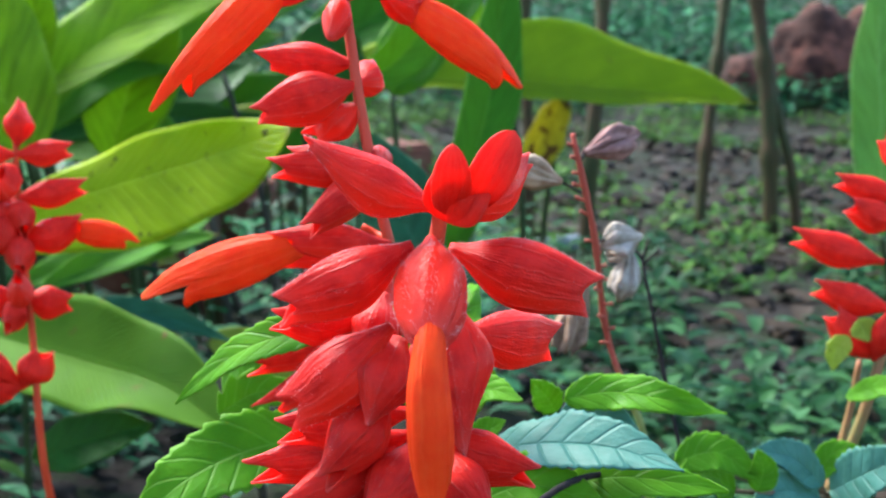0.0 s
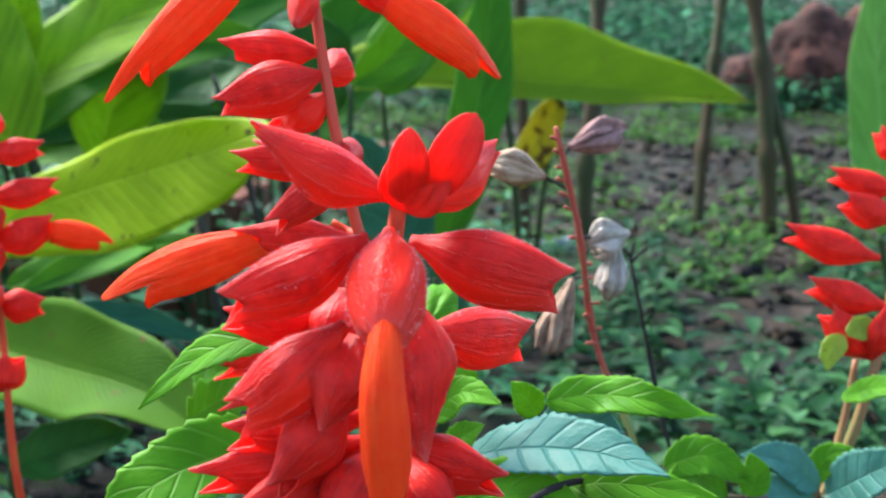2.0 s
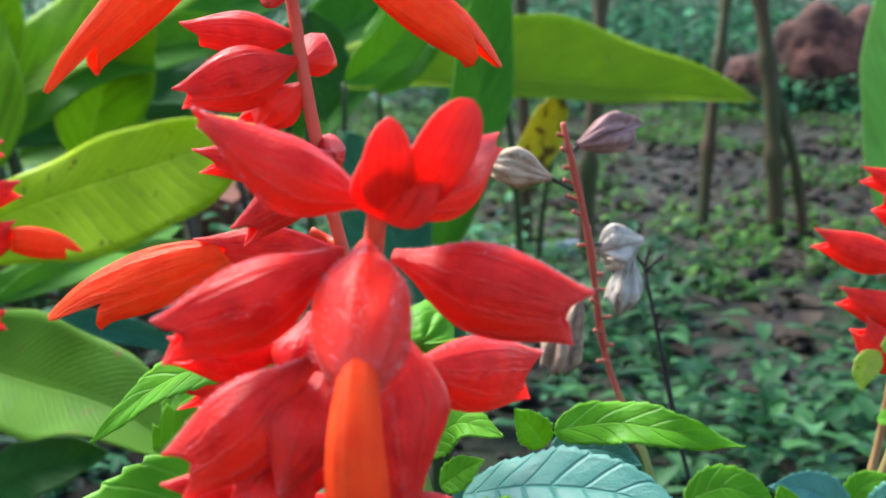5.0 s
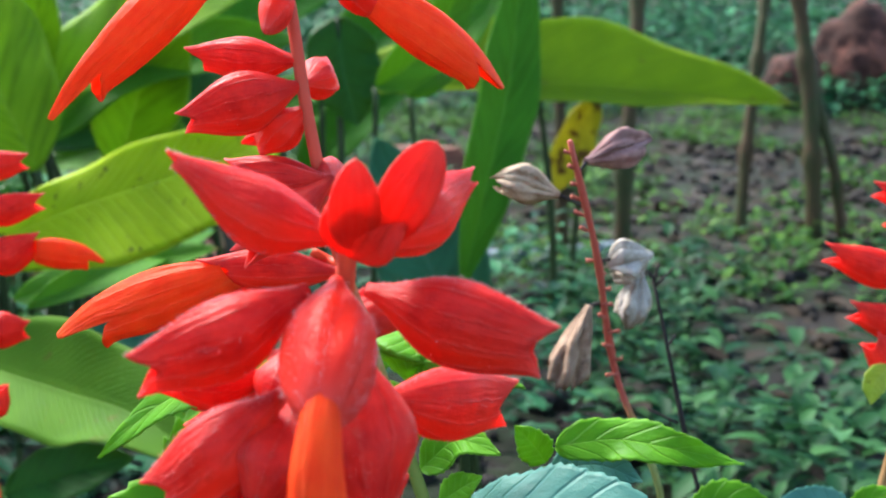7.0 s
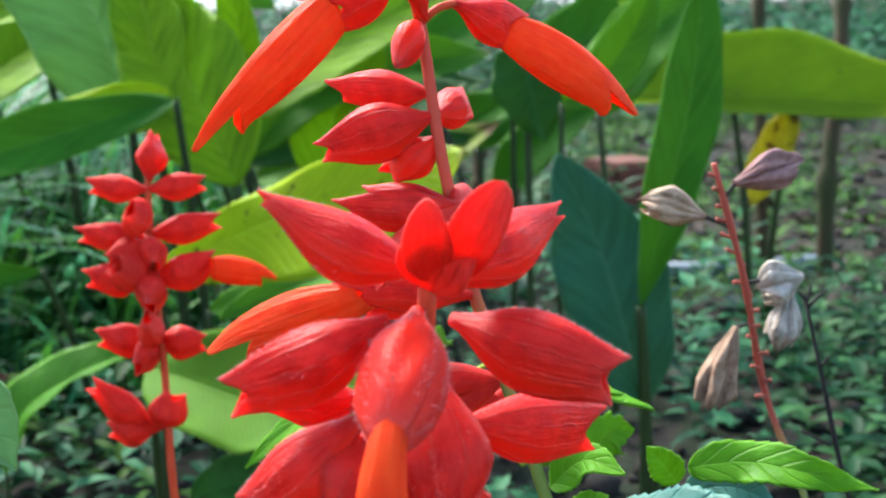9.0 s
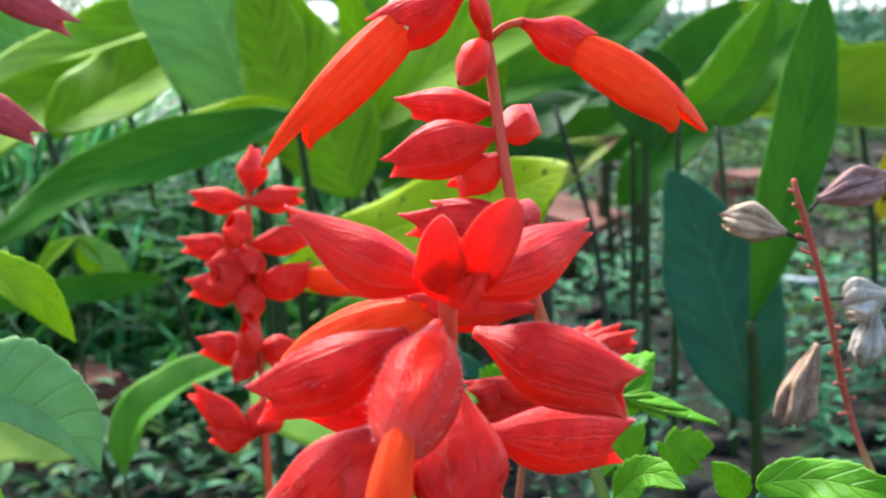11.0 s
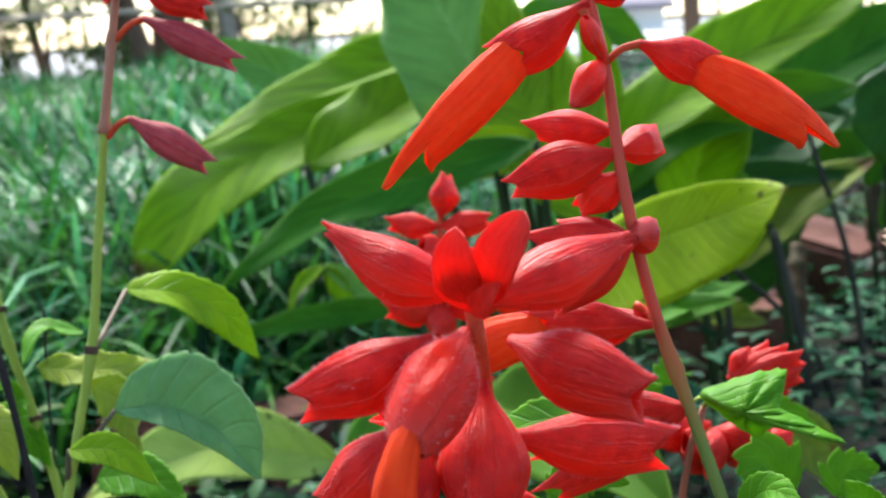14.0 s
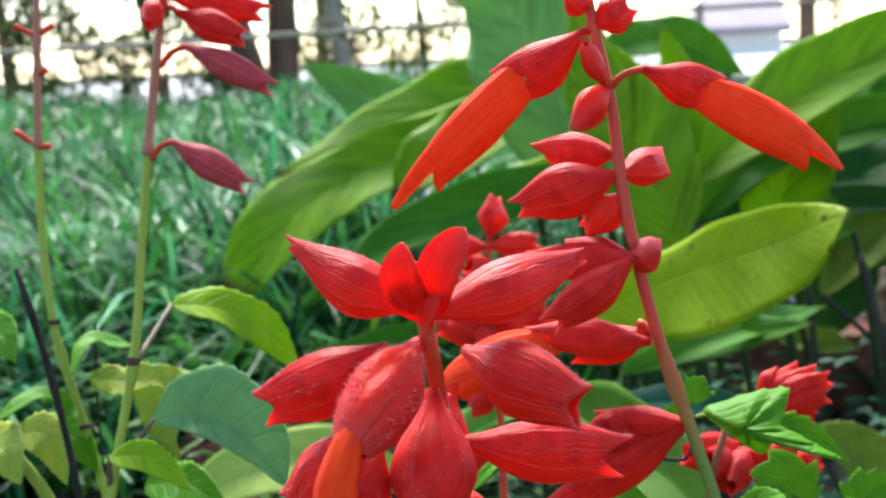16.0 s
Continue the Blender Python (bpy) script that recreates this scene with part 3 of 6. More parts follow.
def tube_flower(up_root, low_root, up_tip, low_tip, spike, arch=0.10, thick=0.62, finger=0.05, seed=0):
    """An orange corolla: a flattened tube, as high as the calyx mouth it leaves, that ends in a long rounded upper lip and a short curled lower one."""
    rnd = random.Random(seed)
    up_root, low_root, up_tip, low_tip = (Vector(p) for p in (up_root, low_root, up_tip, low_tip))
    axis = up_tip - up_root
    size = axis.length
    axis.normalize()
    n = up_root - low_root
    n = (n - axis * n.dot(axis)).normalized()
    side = axis.cross(n)
    short = min(0.93, (low_tip - up_root).dot(axis) / size)
    notch = short - 0.09
    seg, nu = 48, 34
    off = Vector((rnd.random() * 9, rnd.random() * 9, rnd.random() * 9))
    verts, faces, uvs, ends = [], [], [], []
    for j in range(seg):
        a = 2 * math.pi * j / seg
        turn = abs((a + math.pi) % (2 * math.pi) - math.pi) / math.pi
        if turn < 0.5:
            end = notch + (1 - notch) * (1 - (turn / 0.5) ** 8) ** 0.6
        else:
            end = notch + (short - notch) * (1 - ((1 - turn) / 0.5) ** 3) ** 0.6
        ends.append(end + 0.008 * noise.noise(Vector((9 * turn, a, 0)) + off))
    for i in range(nu + 1):
        for j in range(seg):
            a = 2 * math.pi * j / seg
            g = i / nu * ends[j]
            bow = 4 * g * (1 - g) * (1.15 - 0.3 * g)
            top = up_root.lerp(up_tip, g) + n * (size * arch * bow)
            f = min(g / short, 1.0)
            low = low_root.lerp(low_tip, f) + axis * (size * max(0.0, g - short)) - n * (size * 0.04 * math.sin(math.pi * f))
            mid, rise = (top + low) / 2, (top - low) / 2
            past = max(0.0, (g - notch) / (1 - notch))
            c, k = math.cos(a), math.sin(a)
            h = c
            if c > 0:
                h = c * (1 - 0.22 * past ** 3) + finger * past ** 0.8 * (1 - c)
            rib = 0.03 * math.cos(9 * a) * (1 - 0.6 * g) + 0.10 * noise.noise(Vector((g * 3, c * 2, k * 2)) + off) + 0.03 * noise.noise(Vector((g * 9, c * 5, k * 5)) + off)
            wide = rise.length * thick * (0.8 + 0.3 * math.sin(math.pi * g)) * (1 - 0.55 * past if c > 0 else 1)
            curl = 0.10 * size * max(0.0, (g - notch) / max(0.02, short - notch)) ** 2 if c < -0.2 else 0.0
            verts.append(mid + rise * (h * (1 + 0.5 * rib)) + side * (wide * k * (1 + rib) * (1 + 3 * curl / size)) - n * (curl * 0.25))
            uvs.append((g, abs((a + math.pi) % (2 * math.pi) - math.pi) / math.pi))
    for i in range(nu):
        for j in range(seg):
            k = (j + 1) % seg
            faces.append((i * seg + j, i * seg + k, (i + 1) * seg + k, (i + 1) * seg + j))
    ob = mesh_object("corolla", verts, faces, ORANGE, spike, "orange-red tubular corolla", uvs)
    ob.modifiers.new("thickness", "SOLIDIFY").thickness = 0.0003
    return ob


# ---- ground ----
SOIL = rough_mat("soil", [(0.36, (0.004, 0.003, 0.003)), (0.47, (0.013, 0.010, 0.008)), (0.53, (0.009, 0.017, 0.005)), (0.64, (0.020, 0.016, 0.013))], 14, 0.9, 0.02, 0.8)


def ground_height(x, y):
    h = 0.006 * noise.noise(Vector((x * 2.1, y * 2.1, 0))) + 0.004 * noise.noise(Vector((x * 9, y * 9, 3)))
    return h * min(1, 6 / (1 + 0.2 * math.hypot(x, y)))


def build_ground():
    xs = sorted({round(s * (0.05 * k + 0.0004 * k ** 3.1), 4) for k in range(0, 78) for s in (1, -1)})
    verts, faces = [], []
    for x in xs:
        for y in xs:
            verts.append((x, y + 1.0, ground_height(x, y + 1.0)))
    n = len(xs)
    for i in range(n - 1):
        for j in range(n - 1):
            faces.append((i * n + j, (i + 1) * n + j, (i + 1) * n + j + 1, i * n + j + 1))
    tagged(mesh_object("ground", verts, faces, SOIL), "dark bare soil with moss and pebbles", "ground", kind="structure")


build_ground()

# ---- front flower spike ----
front = thing("flower_spike", "scarlet sage flower spike with hairy red calyces, standing among others", "flower", "scarlet sage spikes")
tube("stem", [(-0.012, 0.262, -0.01), (-0.004, 0.245, 0.12), (-0.002, 0.232, 0.22), (-0.001, 0.224, 0.262), (0.0006, 0.2179, 0.2777)], (0.0022, 0.0012), STEM_RED, front, "slender red stem", n=40, knots=(0.72, 0.86))
H1 = 1100
N_TOP = (-0.0001, 0.2200, 0.2784)
flower(front, N_TOP, (-0.0193, 0.2134, 0.2893), 0.0088, (0, -0.2, 1), hair=H1, low=(-0.0186, 0.2130, 0.2880), shape=dict(arch=0.3, depth=0.8, notch=0.95), seed=1)
C2 = (0.0013, 0.2156, 0.2772)
leaf("sepal", [(0.0016, 0.2152, 0.2784), (0.0019, 0.2104, 0.2855), (0.0021, 0.2109, 0.2893)], 0.0060, SEPAL, front, (0.25, -1, 0.2), fold=0.12, curl=0.15, peak=0.46, point=0.85, nu=24, thick=0.0003, label="pointed red sepal")
leaf("sepal", [(0.0044, 0.2152, 0.2784), (0.0080, 0.2110, 0.2858), (0.0109, 0.2130, 0.2911)], 0.0064, SEPAL, front, (0.1, -1, 0.2), fold=0.12, curl=0.15, peak=0.5, point=0.75, nu=24, thick=0.0003, label="pointed red sepal")
leaf("sepal", [C2, (0.0030, 0.2138, 0.2815), (0.0052, 0.2160, 0.2850)], 0.0095, SEPAL, front, (0, -1, 0.2), fold=0.3, curl=0.3, peak=0.5, nu=22, thick=0.0003, label="pointed red sepal")
flower(front, (0.0016, 0.2170, 0.2780), (0.0149, 0.2415, 0.2842), 0.0088, (0, 0.2, 1), hair=200, low=(0.0153, 0.2410, 0.2826), shape=dict(notch=0.9, depth=0.85), seed=3)
flower(front, (-0.0036, 0.2140, 0.2737), (-0.0230, 0.2078, 0.2671), 0.0096, (0.05, -0.25, 1), hair=H1, low=(-0.0222, 0.2091, 0.2623), shape=dict(arch=0.36, notch=0.88), seed=4)
flower(front, (-0.0007, 0.2180, 0.2739), (-0.0005, 0.1985, 0.2630), 0.0102, (0, -1, 0.25), corolla=[(-0.0004, 0.1984, 0.2636), (-0.0005, 0.1953, 0.2584), (-0.0000, 0.1945, 0.2515), (0.0007, 0.1942, 0.2394)], cw=0.0063, cflat=0.9, tube_shape=dict(start=0.36, swell=0.7, grow=2.4), hair=H1, flat=0.95, gap=0.97, lower=0.98, side=0.3, mouth=0.3, beak=0.3, swell=0.5, taper=3.0, teeth=1, crease=0.09, seed=5)
flower(front, (0.0024, 0.2262, 0.2712), (0.0254, 0.2196, 0.2685), 0.0107, (0.05, -0.25, 1), hair=H1, low=(0.0233, 0.2197, 0.2626), shape=dict(arch=0.44, notch=0.90), seed=6)
flower(front, (0.0042, 0.2200, 0.2592), (0.0212, 0.2417, 0.2557), 0.0094, (0, -0.1, 1), hair=H1, low=(0.0197, 0.2411, 0.2499), shape=dict(arch=0.45, notch=0.82), seed=7)
flower(front, (-0.0062, 0.2104, 0.2624), (-0.0229, 0.2124, 0.2508), 0.0098, (-0.4, -0.4, 1), hair=H1, low=(-0.0205, 0.2105, 0.2462), shape=dict(arch=0.36, notch=0.84), seed=8)
flower(front, (-0.0048, 0.2123, 0.2602), (-0.0091, 0.2050, 0.2491), 0.0088, (0.2, -1, 0.3), hair=200, low=(-0.0090, 0.2085, 0.2480), shape=dict(arch=0.55, depth=1.1, notch=0.8), seed=9)
flower(front, (0.0006, 0.2190, 0.2668), (0.0050, 0.2080, 0.2440), 0.0112, (0, -1, 0.3), hair=H1, low=(0.0048, 0.2125, 0.2432), shape=dict(arch=0.55, depth=1.1, notch=0.88), seed=10)
for k, (b, e, w) in enumerate((
    ((-0.0033, 0.2222, 0.2423), (-0.0283, 0.2147, 0.2398), 0.0100),
    ((-0.0037, 0.2191, 0.2469), (-0.0233, 0.2131, 0.2470), 0.0098),
    ((-0.0063, 0.2159, 0.2514), (-0.0164, 0.2057, 0.2410), 0.0115),
    ((-0.0002, 0.2222, 0.2424), (0.0168, 0.2155, 0.2398), 0.0095),
    ((0.0006, 0.2192, 0.2479), (0.0075, 0.2234, 0.2486), 0.0100),
    ((-0.0019, 0.2182, 0.2427), (-0.0096, 0.2044, 0.2343), 0.0110),
    ((-0.0053, 0.2198, 0.2403), (-0.0232, 0.2087, 0.2349), 0.0105),
    ((0.0007, 0.2200, 0.2413), (0.0101, 0.2082, 0.2333), 0.0110),
    ((-0.0082, 0.2391, 0.2608), (-0.0114, 0.2321, 0.2512), 0.0100),
    ((-0.0118, 0.2382, 0.2562), (-0.0261, 0.2337, 0.2588), 0.0080),
)):
    flower(front, b, e, w, (0, -0.6, 1), hair=120, shape=dict(notch=0.78), seed=20 + k)

# ---- tall spike behind it ----
back = thing("flower_spike", "tall scarlet sage spike with hanging orange-red tubular flowers", "flower", "scarlet sage spikes")
UP_STEM = [(0.045, 0.325, -0.01), (0.024, 0.327, 0.14), (0.0019, 0.3280, 0.2177), (-0.0043, 0.3294, 0.2346), (-0.0107, 0.3297, 0.2529), (-0.0172, 0.3302, 0.2811), (-0.0215, 0.3340, 0.3049), (-0.0255, 0.3340, 0.3241), (-0.0288, 0.3377, 0.3459)]
UP_LINE = bent(UP_STEM, 80)
STEM_TALL = two_tone(rough_mat("tall_stem", [(0.3, (0.4, 0.04, 0.02)), (0.7, (0.5, 0.08, 0.04))], 300, 0.5, 0.0004, 0.4), (0.14, 0.18, 0.035), (0.48, 0.062, 0.034), (-0.0043, 0.3294, 0.2346)[2] - 0.008, (-0.0107, 0.3297, 0.2529)[2] + 0.004)


def on_stem(p):
    """The place on the tall stem nearest to p."""
    return min(UP_LINE, key=lambda q: (q - Vector(p)).length)


tube("stem", UP_STEM, (0.0016, 0.0012), STEM_TALL, back, "dull red stem turning green below", n=80, knots=(0.42, 0.57, 0.71))
# the two open flowers and the bud below them
N0 = (-0.0215, 0.3340, 0.3049)
tube("pedicel", [N0, (-0.0215, 0.3274, 0.3110), (-0.0221, 0.3232, 0.3167)], 0.0011, STEM_RED, back, n=10, end=1.0)
flower(back, (-0.0209, 0.3241, 0.3178), (-0.0426, 0.3201, 0.3099), 0.0100, low=(-0.0384, 0.3221, 0.3031), shape=dict(arch=0.30, notch=0.70, depth=0.7, peak=0.55), seed=31)
tube_flower((-0.0380, 0.3209, 0.3120), (-0.0334, 0.3228, 0.3050), (-0.0592, 0.3032, 0.2838), (-0.0524, 0.3120, 0.2860), back, arch=0.05, seed=31)
tube("pedicel", [N0, (-0.0184, 0.3345, 0.3078), (-0.0150, 0.3390, 0.3090)], 0.0008, STEM_RED, back, n=10, end=1.0)
flower(back, (-0.0155, 0.3385, 0.3089), (-0.0022, 0.3530, 0.3058), 0.0090, low=(-0.0058, 0.3490, 0.2990), shape=dict(arch=0.5, notch=0.72, depth=0.7, peak=0.55), seed=32)
tube_flower((-0.0050, 0.3500, 0.3062), (-0.0080, 0.3466, 0.3004), (0.0202, 0.3640, 0.2856), (0.0134, 0.3570, 0.2855), back, arch=0.10, seed=32)
flower(back, on_stem((-0.0213, 0.3303, 0.3062)), (-0.0236, 0.3195, 0.2977), 0.0080, (0, -1, 0.3), flat=0.7, gap=0.98, lower=0.98, mouth=0.05, side=0.06, ribs=0.0, crease=0.02, swell=0.5, seed=33)
flower(back, (-0.0194, 0.3279, 0.3062), (-0.0208, 0.3202, 0.3152), 0.0062, (0, -1, 0.3), ribs=0.0, crease=0.02, seed=34)
flower(back, (-0.0244, 0.3339, 0.3187), (-0.0183, 0.3384, 0.3248), 0.0080, (0, 0, 1), seed=35)
flower(back, (-0.0255, 0.3339, 0.3229), (-0.0265, 0.3269, 0.3277), 0.0070, (0, 0, 1), seed=36)
# whorl with five closed calyces
flower(back, on_stem((-0.0189, 0.3315, 0.2897)), (-0.0415, 0.3356, 0.2935), 0.0095, (0, -0.2, 1), low=(-0.0380, 0.3370, 0.2895), shape=dict(arch=0.5, notch=0.9), seed=37)
flower(back, on_stem((-0.0189, 0.3315, 0.2880)), (-0.0408, 0.3219, 0.2823), 0.0122, (0, -0.4, 1), low=(-0.0392, 0.3231, 0.2789), shape=dict(arch=0.5, notch=0.9, depth=0.6), hair=200, seed=38)
flower(back, on_stem((-0.0182, 0.3270, 0.2835)), (-0.0310, 0.3366, 0.2752), 0.0095, (-0.5, -0.4, 1), low=(-0.0262, 0.3300, 0.2740), shape=dict(notch=0.8, depth=0.9), seed=39)
flower(back, on_stem((-0.0198, 0.3390, 0.2865)), (-0.0157, 0.3480, 0.2913), 0.0080, (0.6, -0.2, 1), low=(-0.0130, 0.3450, 0.2855), shape=dict(arch=0.5, notch=0.9, depth=0.8), seed=41)
# the whorl below, half hidden
N1 = (-0.0122, 0.3220, 0.2706)
flower(back, N1, (-0.0373, 0.3219, 0.2714), 0.0085, (0, -0.3, 1), seed=42)
flower(back, N1, (-0.0288, 0.3102, 0.2591), 0.0095, (0, -0.3, 1), seed=43)
flower(back, N1, (-0.0341, 0.3352, 0.2723), 0.0080, (0, -0.3, 1), seed=44)
flower(back, N1, (-0.0141, 0.3412, 0.2718), 0.0072, (0, 0, 1), seed=45)
# low whorl with one long open flower
N2 = (-0.0107, 0.3297, 0.2529)
tube("pedicel", [N2, (-0.0135, 0.3333, 0.2531), (-0.0169, 0.3339, 0.2548)], 0.0010, STEM_RED, back, n=8, end=1.0)
flower(back, (-0.0101, 0.3242, 0.2528), (-0.0368, 0.3191, 0.2554), 0.0088, (0, -0.2, 1), low=(-0.0330, 0.3195, 0.2518), shape=dict(arch=0.55), seed=46)
tube_flower((-0.0325, 0.3196, 0.2552), (-0.0285, 0.3199, 0.2506), (-0.0662, 0.3290, 0.2394), (-0.0548, 0.3235, 0.2385), back, arch=0.10, seed=46)
flower(back, (-0.0135, 0.3333, 0.2531), (-0.0379, 0.3381, 0.2476), 0.0085, (0, -0.2, 1), sag=0.001, seed=47)
N3 = (-0.0043, 0.3294, 0.2346)
flower(back, N3, (-0.0270, 0.3309, 0.2351), 0.0075, (0, -0.2, 1), sag=0.0012, seed=48)
flower(back, N3, (-0.0464, 0.3337, 0.2225), 0.0090, (0, -0.2, 1), seed=49)
flower(back, N3, (-0.0415, 0.3317, 0.2123), 0.0095, (0, -0.2, 1), seed=50)
flower(back, (-0.0168, 0.3310, 0.2351), (-0.0271, 0.3267, 0.2325), 0.0080, (0, -0.2, 1), seed=51)


# ---- sage leaves round the two spikes ----
def sage_leaf(plant, pts, width, material=SAGE, stalk=None, **how):
    args = dict(teeth=13, depth=0.07, quilt=0.003, fold=0.15, peak=0.38, wave=0.035, nu=60, nv=14)
    args.update(how)
    leaf("leaf", pts, width, material, plant, **args)
    if stalk:
        tube("leaf_stalk", [stalk, pts[0]], 0.0008, STALK, plant, n=6, seg=6, end=0.8)


def lobed_leaf(plant, base, tip, lobe_a, lobe_b, material, seed=0):
    """A three-lobed leaf: its rim runs from the base round one side lobe, the tip and the other lobe, notched between them."""
    base, tip, lobe_a, lobe_b = Vector(base), Vector(tip), Vector(lobe_a), Vector(lobe_b)
    heart = base.lerp(tip, 0.34)
    rnd = random.Random(seed)
    n = (tip - base).cross(lobe_a - lobe_b).normalized()
    if n.y > 0:
        n = -n
    corners = [base, base.lerp(lobe_a, 0.55) + (lobe_a - heart) * 0.18, lobe_a, heart.lerp((lobe_a + tip) / 2, 0.45), heart.lerp(tip, 0.55) + (lobe_a - heart) * 0.15, tip,
               heart.lerp(tip, 0.55) + (lobe_b - heart) * 0.15, heart.lerp((lobe_b + tip) / 2, 0.45), lobe_b, base.lerp(lobe_b, 0.55) + (lobe_b - heart) * 0.18, base]
    rim = []
    for p, q in zip(corners, corners[1:]):
        for k in range(6):
            f = k / 6
            c = p.lerp(q, f)
            rim.append(c + (c - heart) * (0.05 * math.sin(math.pi * f) + 0.03 * rnd.uniform(-1, 1) + 0.035 * (k % 3 == 1)))
    verts, faces, uvs = [heart + n * 0.0008], [], [(0.35, 0.5)]
    count = len(rim)
    for ring, f in enumerate((0.25, 0.5, 0.75, 1.0)):
        for j, p in enumerate(rim):
            puff = 0.0012 * math.sin(math.pi * f) * (1 + math.sin(j * 1.05 + seed)) - 0.0012 * f * f
            verts.append(heart.lerp(p, f) + n * puff)
            uvs.append((0.35 + 0.6 * f * math.cos(2 * math.pi * j / count + math.pi), 0.5 + 0.5 * f * math.sin(2 * math.pi * j / count)))
    for j in range(count):
        k = (j + 1) % count
        faces.append((0, 1 + j, 1 + k))
        for r in range(3):
            faces.append((1 + r * count + j, 1 + (r + 1) * count + j, 1 + (r + 1) * count + k, 1 + r * count + k))
    ob = mesh_object("leaf", verts, faces, material, plant, "lobed leaf", uvs)
    mod = ob.modifiers.new("thickness", "SOLIDIFY")
    mod.thickness, mod.offset = 0.0004, 0


FACE = (0, -0.75, 0.65)
sage_leaf(back, [(-0.0190, 0.3125, 0.2364), (-0.0352, 0.3180, 0.2322), (-0.0448, 0.3230, 0.2264), (-0.0582, 0.3270, 0.2141)], 0.0098, up=(-0.25, -0.7, 0.7))
sage_leaf(back, [(-0.0270, 0.3270, 0.2072), (-0.0430, 0.3185, 0.2052), (-0.0545, 0.3100, 0.2008), (-0.0640, 0.3020, 0.1920)], 0.0185, up=(-0.35, -0.9, 0.4), stalk=(-0.0082, 0.3312, 0.2106))
sage_leaf(back, [(0.0048, 0.3313, 0.2116), (0.0123, 0.3276, 0.2190), (0.0204, 0.3223, 0.2181)], 0.0085, up=FACE)
shoot = thing("sage_shoot", "leafy sage shoot with serrated green leaves, some coloured with sky sheen", "plant", "sage shoots")
tube("stem", [(0.045, 0.36, -0.01), (0.040, 0.36, 0.10), (0.0328, 0.3415, 0.1858), (0.0302, 0.3458, 0.2078)], 0.0013, STEM_GREEN, shoot, n=20)
sage_leaf(shoot, [(0.0325, 0.3513, 0.2104), (0.0449, 0.3516, 0.2121), (0.0555, 0.3465, 0.2122), (0.0715, 0.3480, 0.2085)], 0.0105, up=FACE, depth=0.05, wave=0.07, peak=0.32)
sage_leaf(shoot, [(0.0134, 0.3364, 0.2013), (0.0267, 0.3253, 0.2074), (0.0412, 0.3174, 0.2091), (0.0547, 0.3069, 0.2079)], 0.0175, SAGE_SKY, up=(0.1, -0.6, 0.8), teeth=18, depth=0.06)
sage_leaf(shoot, [(0.0317, 0.3551, 0.2035), (0.0415, 0.3554, 0.2051), (0.0514, 0.3547, 0.2019)], 0.0105, SAGE_SKY, up=FACE)
sage_leaf(shoot, [(0.0303, 0.3479, 0.2081), (0.0273, 0.3467, 0.2124), (0.0237, 0.3455, 0.2166)], 0.0075, up=(0, -1, 0.2), teeth=6)
sage_leaf(shoot, [(0.0089, 0.3301, 0.2053), (0.0126, 0.3287, 0.2086), (0.0170, 0.3263, 0.2122)], 0.0068, up=FACE, teeth=6)
sage_leaf(shoot, [(0.0313, 0.3282, 0.1963), (0.0417, 0.3191, 0.2019), (0.0661, 0.3137, 0.2012)], 0.011, up=FACE)
sage_leaf(shoot, [(0.0080, 0.3272, 0.1906), (0.0228, 0.3187, 0.1996), (0.0400, 0.3130, 0.1968)], 0.016, up=FACE)
sage_leaf(shoot, [(0.0194, 0.3448, 0.2028), (0.0159, 0.3393, 0.2004), (0.0091, 0.3341, 0.1998)], 0.006, SAGE_SKY, up=FACE)
tube("twig", [(0.0222, 0.3083, 0.1982), (0.0299, 0.3140, 0.2017), (0.0410, 0.3240, 0.2011), (0.0573, 0.3287, 0.1996)], 0.0009, STEM_BLACK, shoot, n=12, label="thin dark twig")

# ---- spike at the bed's edge, with lopped leaves ----
right = thing("flower_spike", "small scarlet sage spike on a pinkish stem beside soil", "flower", "scarlet sage spikes")
tube("stem", [(0.09, 0.44, -0.01), (0.098, 0.445, 0.12), (0.1214, 0.4320, 0.1598), (0.1374, 0.4443, 0.1975), (0.1450, 0.4558, 0.2305), (0.1469, 0.4621, 0.2630)], (0.0023, 0.0014), STEM_PINK, right, n=40, knots=(0.55,))
tube("side_stem", [(0.1240, 0.4415, 0.1563), (0.1310, 0.4507, 0.1775), (0.1341, 0.4540, 0.1948)], 0.0016, STEM_PINK, right, n=12)
for k, (b, e, w) in enumerate((((0.1385, 0.4530, 0.2265), (0.1103, 0.4552, 0.2362), 0.0112), ((0.1456, 0.4587, 0.2459), (0.1232, 0.4582, 0.2529), 0.0085), ((0.1440, 0.4571, 0.2373), (0.1277, 0.4538, 0.2463), 0.0110),
                               ((0.1414, 0.4502, 0.2121), (0.1167, 0.4491, 0.2212), 0.0105), ((0.1374, 0.4472, 0.1967), (0.1241, 0.4475, 0.2133), 0.0125), ((0.1356, 0.4443, 0.1975), (0.1374, 0.4377, 0.2159), 0.0115),
                               ((0.1463, 0.4604, 0.2545), (0.1391, 0.4626, 0.2654), 0.0085), ((0.1450, 0.4558, 0.2305), (0.1623, 0.4564, 0.2343), 0.0100), ((0.1437, 0.4525, 0.2134), (0.1610, 0.4531, 0.2172), 0.0100))):
    flower(right, b, e, w, (0, -0.4, 1), material=RED_FAR, seed=60 + k)
sage_leaf(right, [(0.1288, 0.4418, 0.2104), (0.1310, 0.4411, 0.2071), (0.1324, 0.4405, 0.2041)], 0.0085, SAGE_YELLOW, up=(0, -1, 0.2), teeth=4)
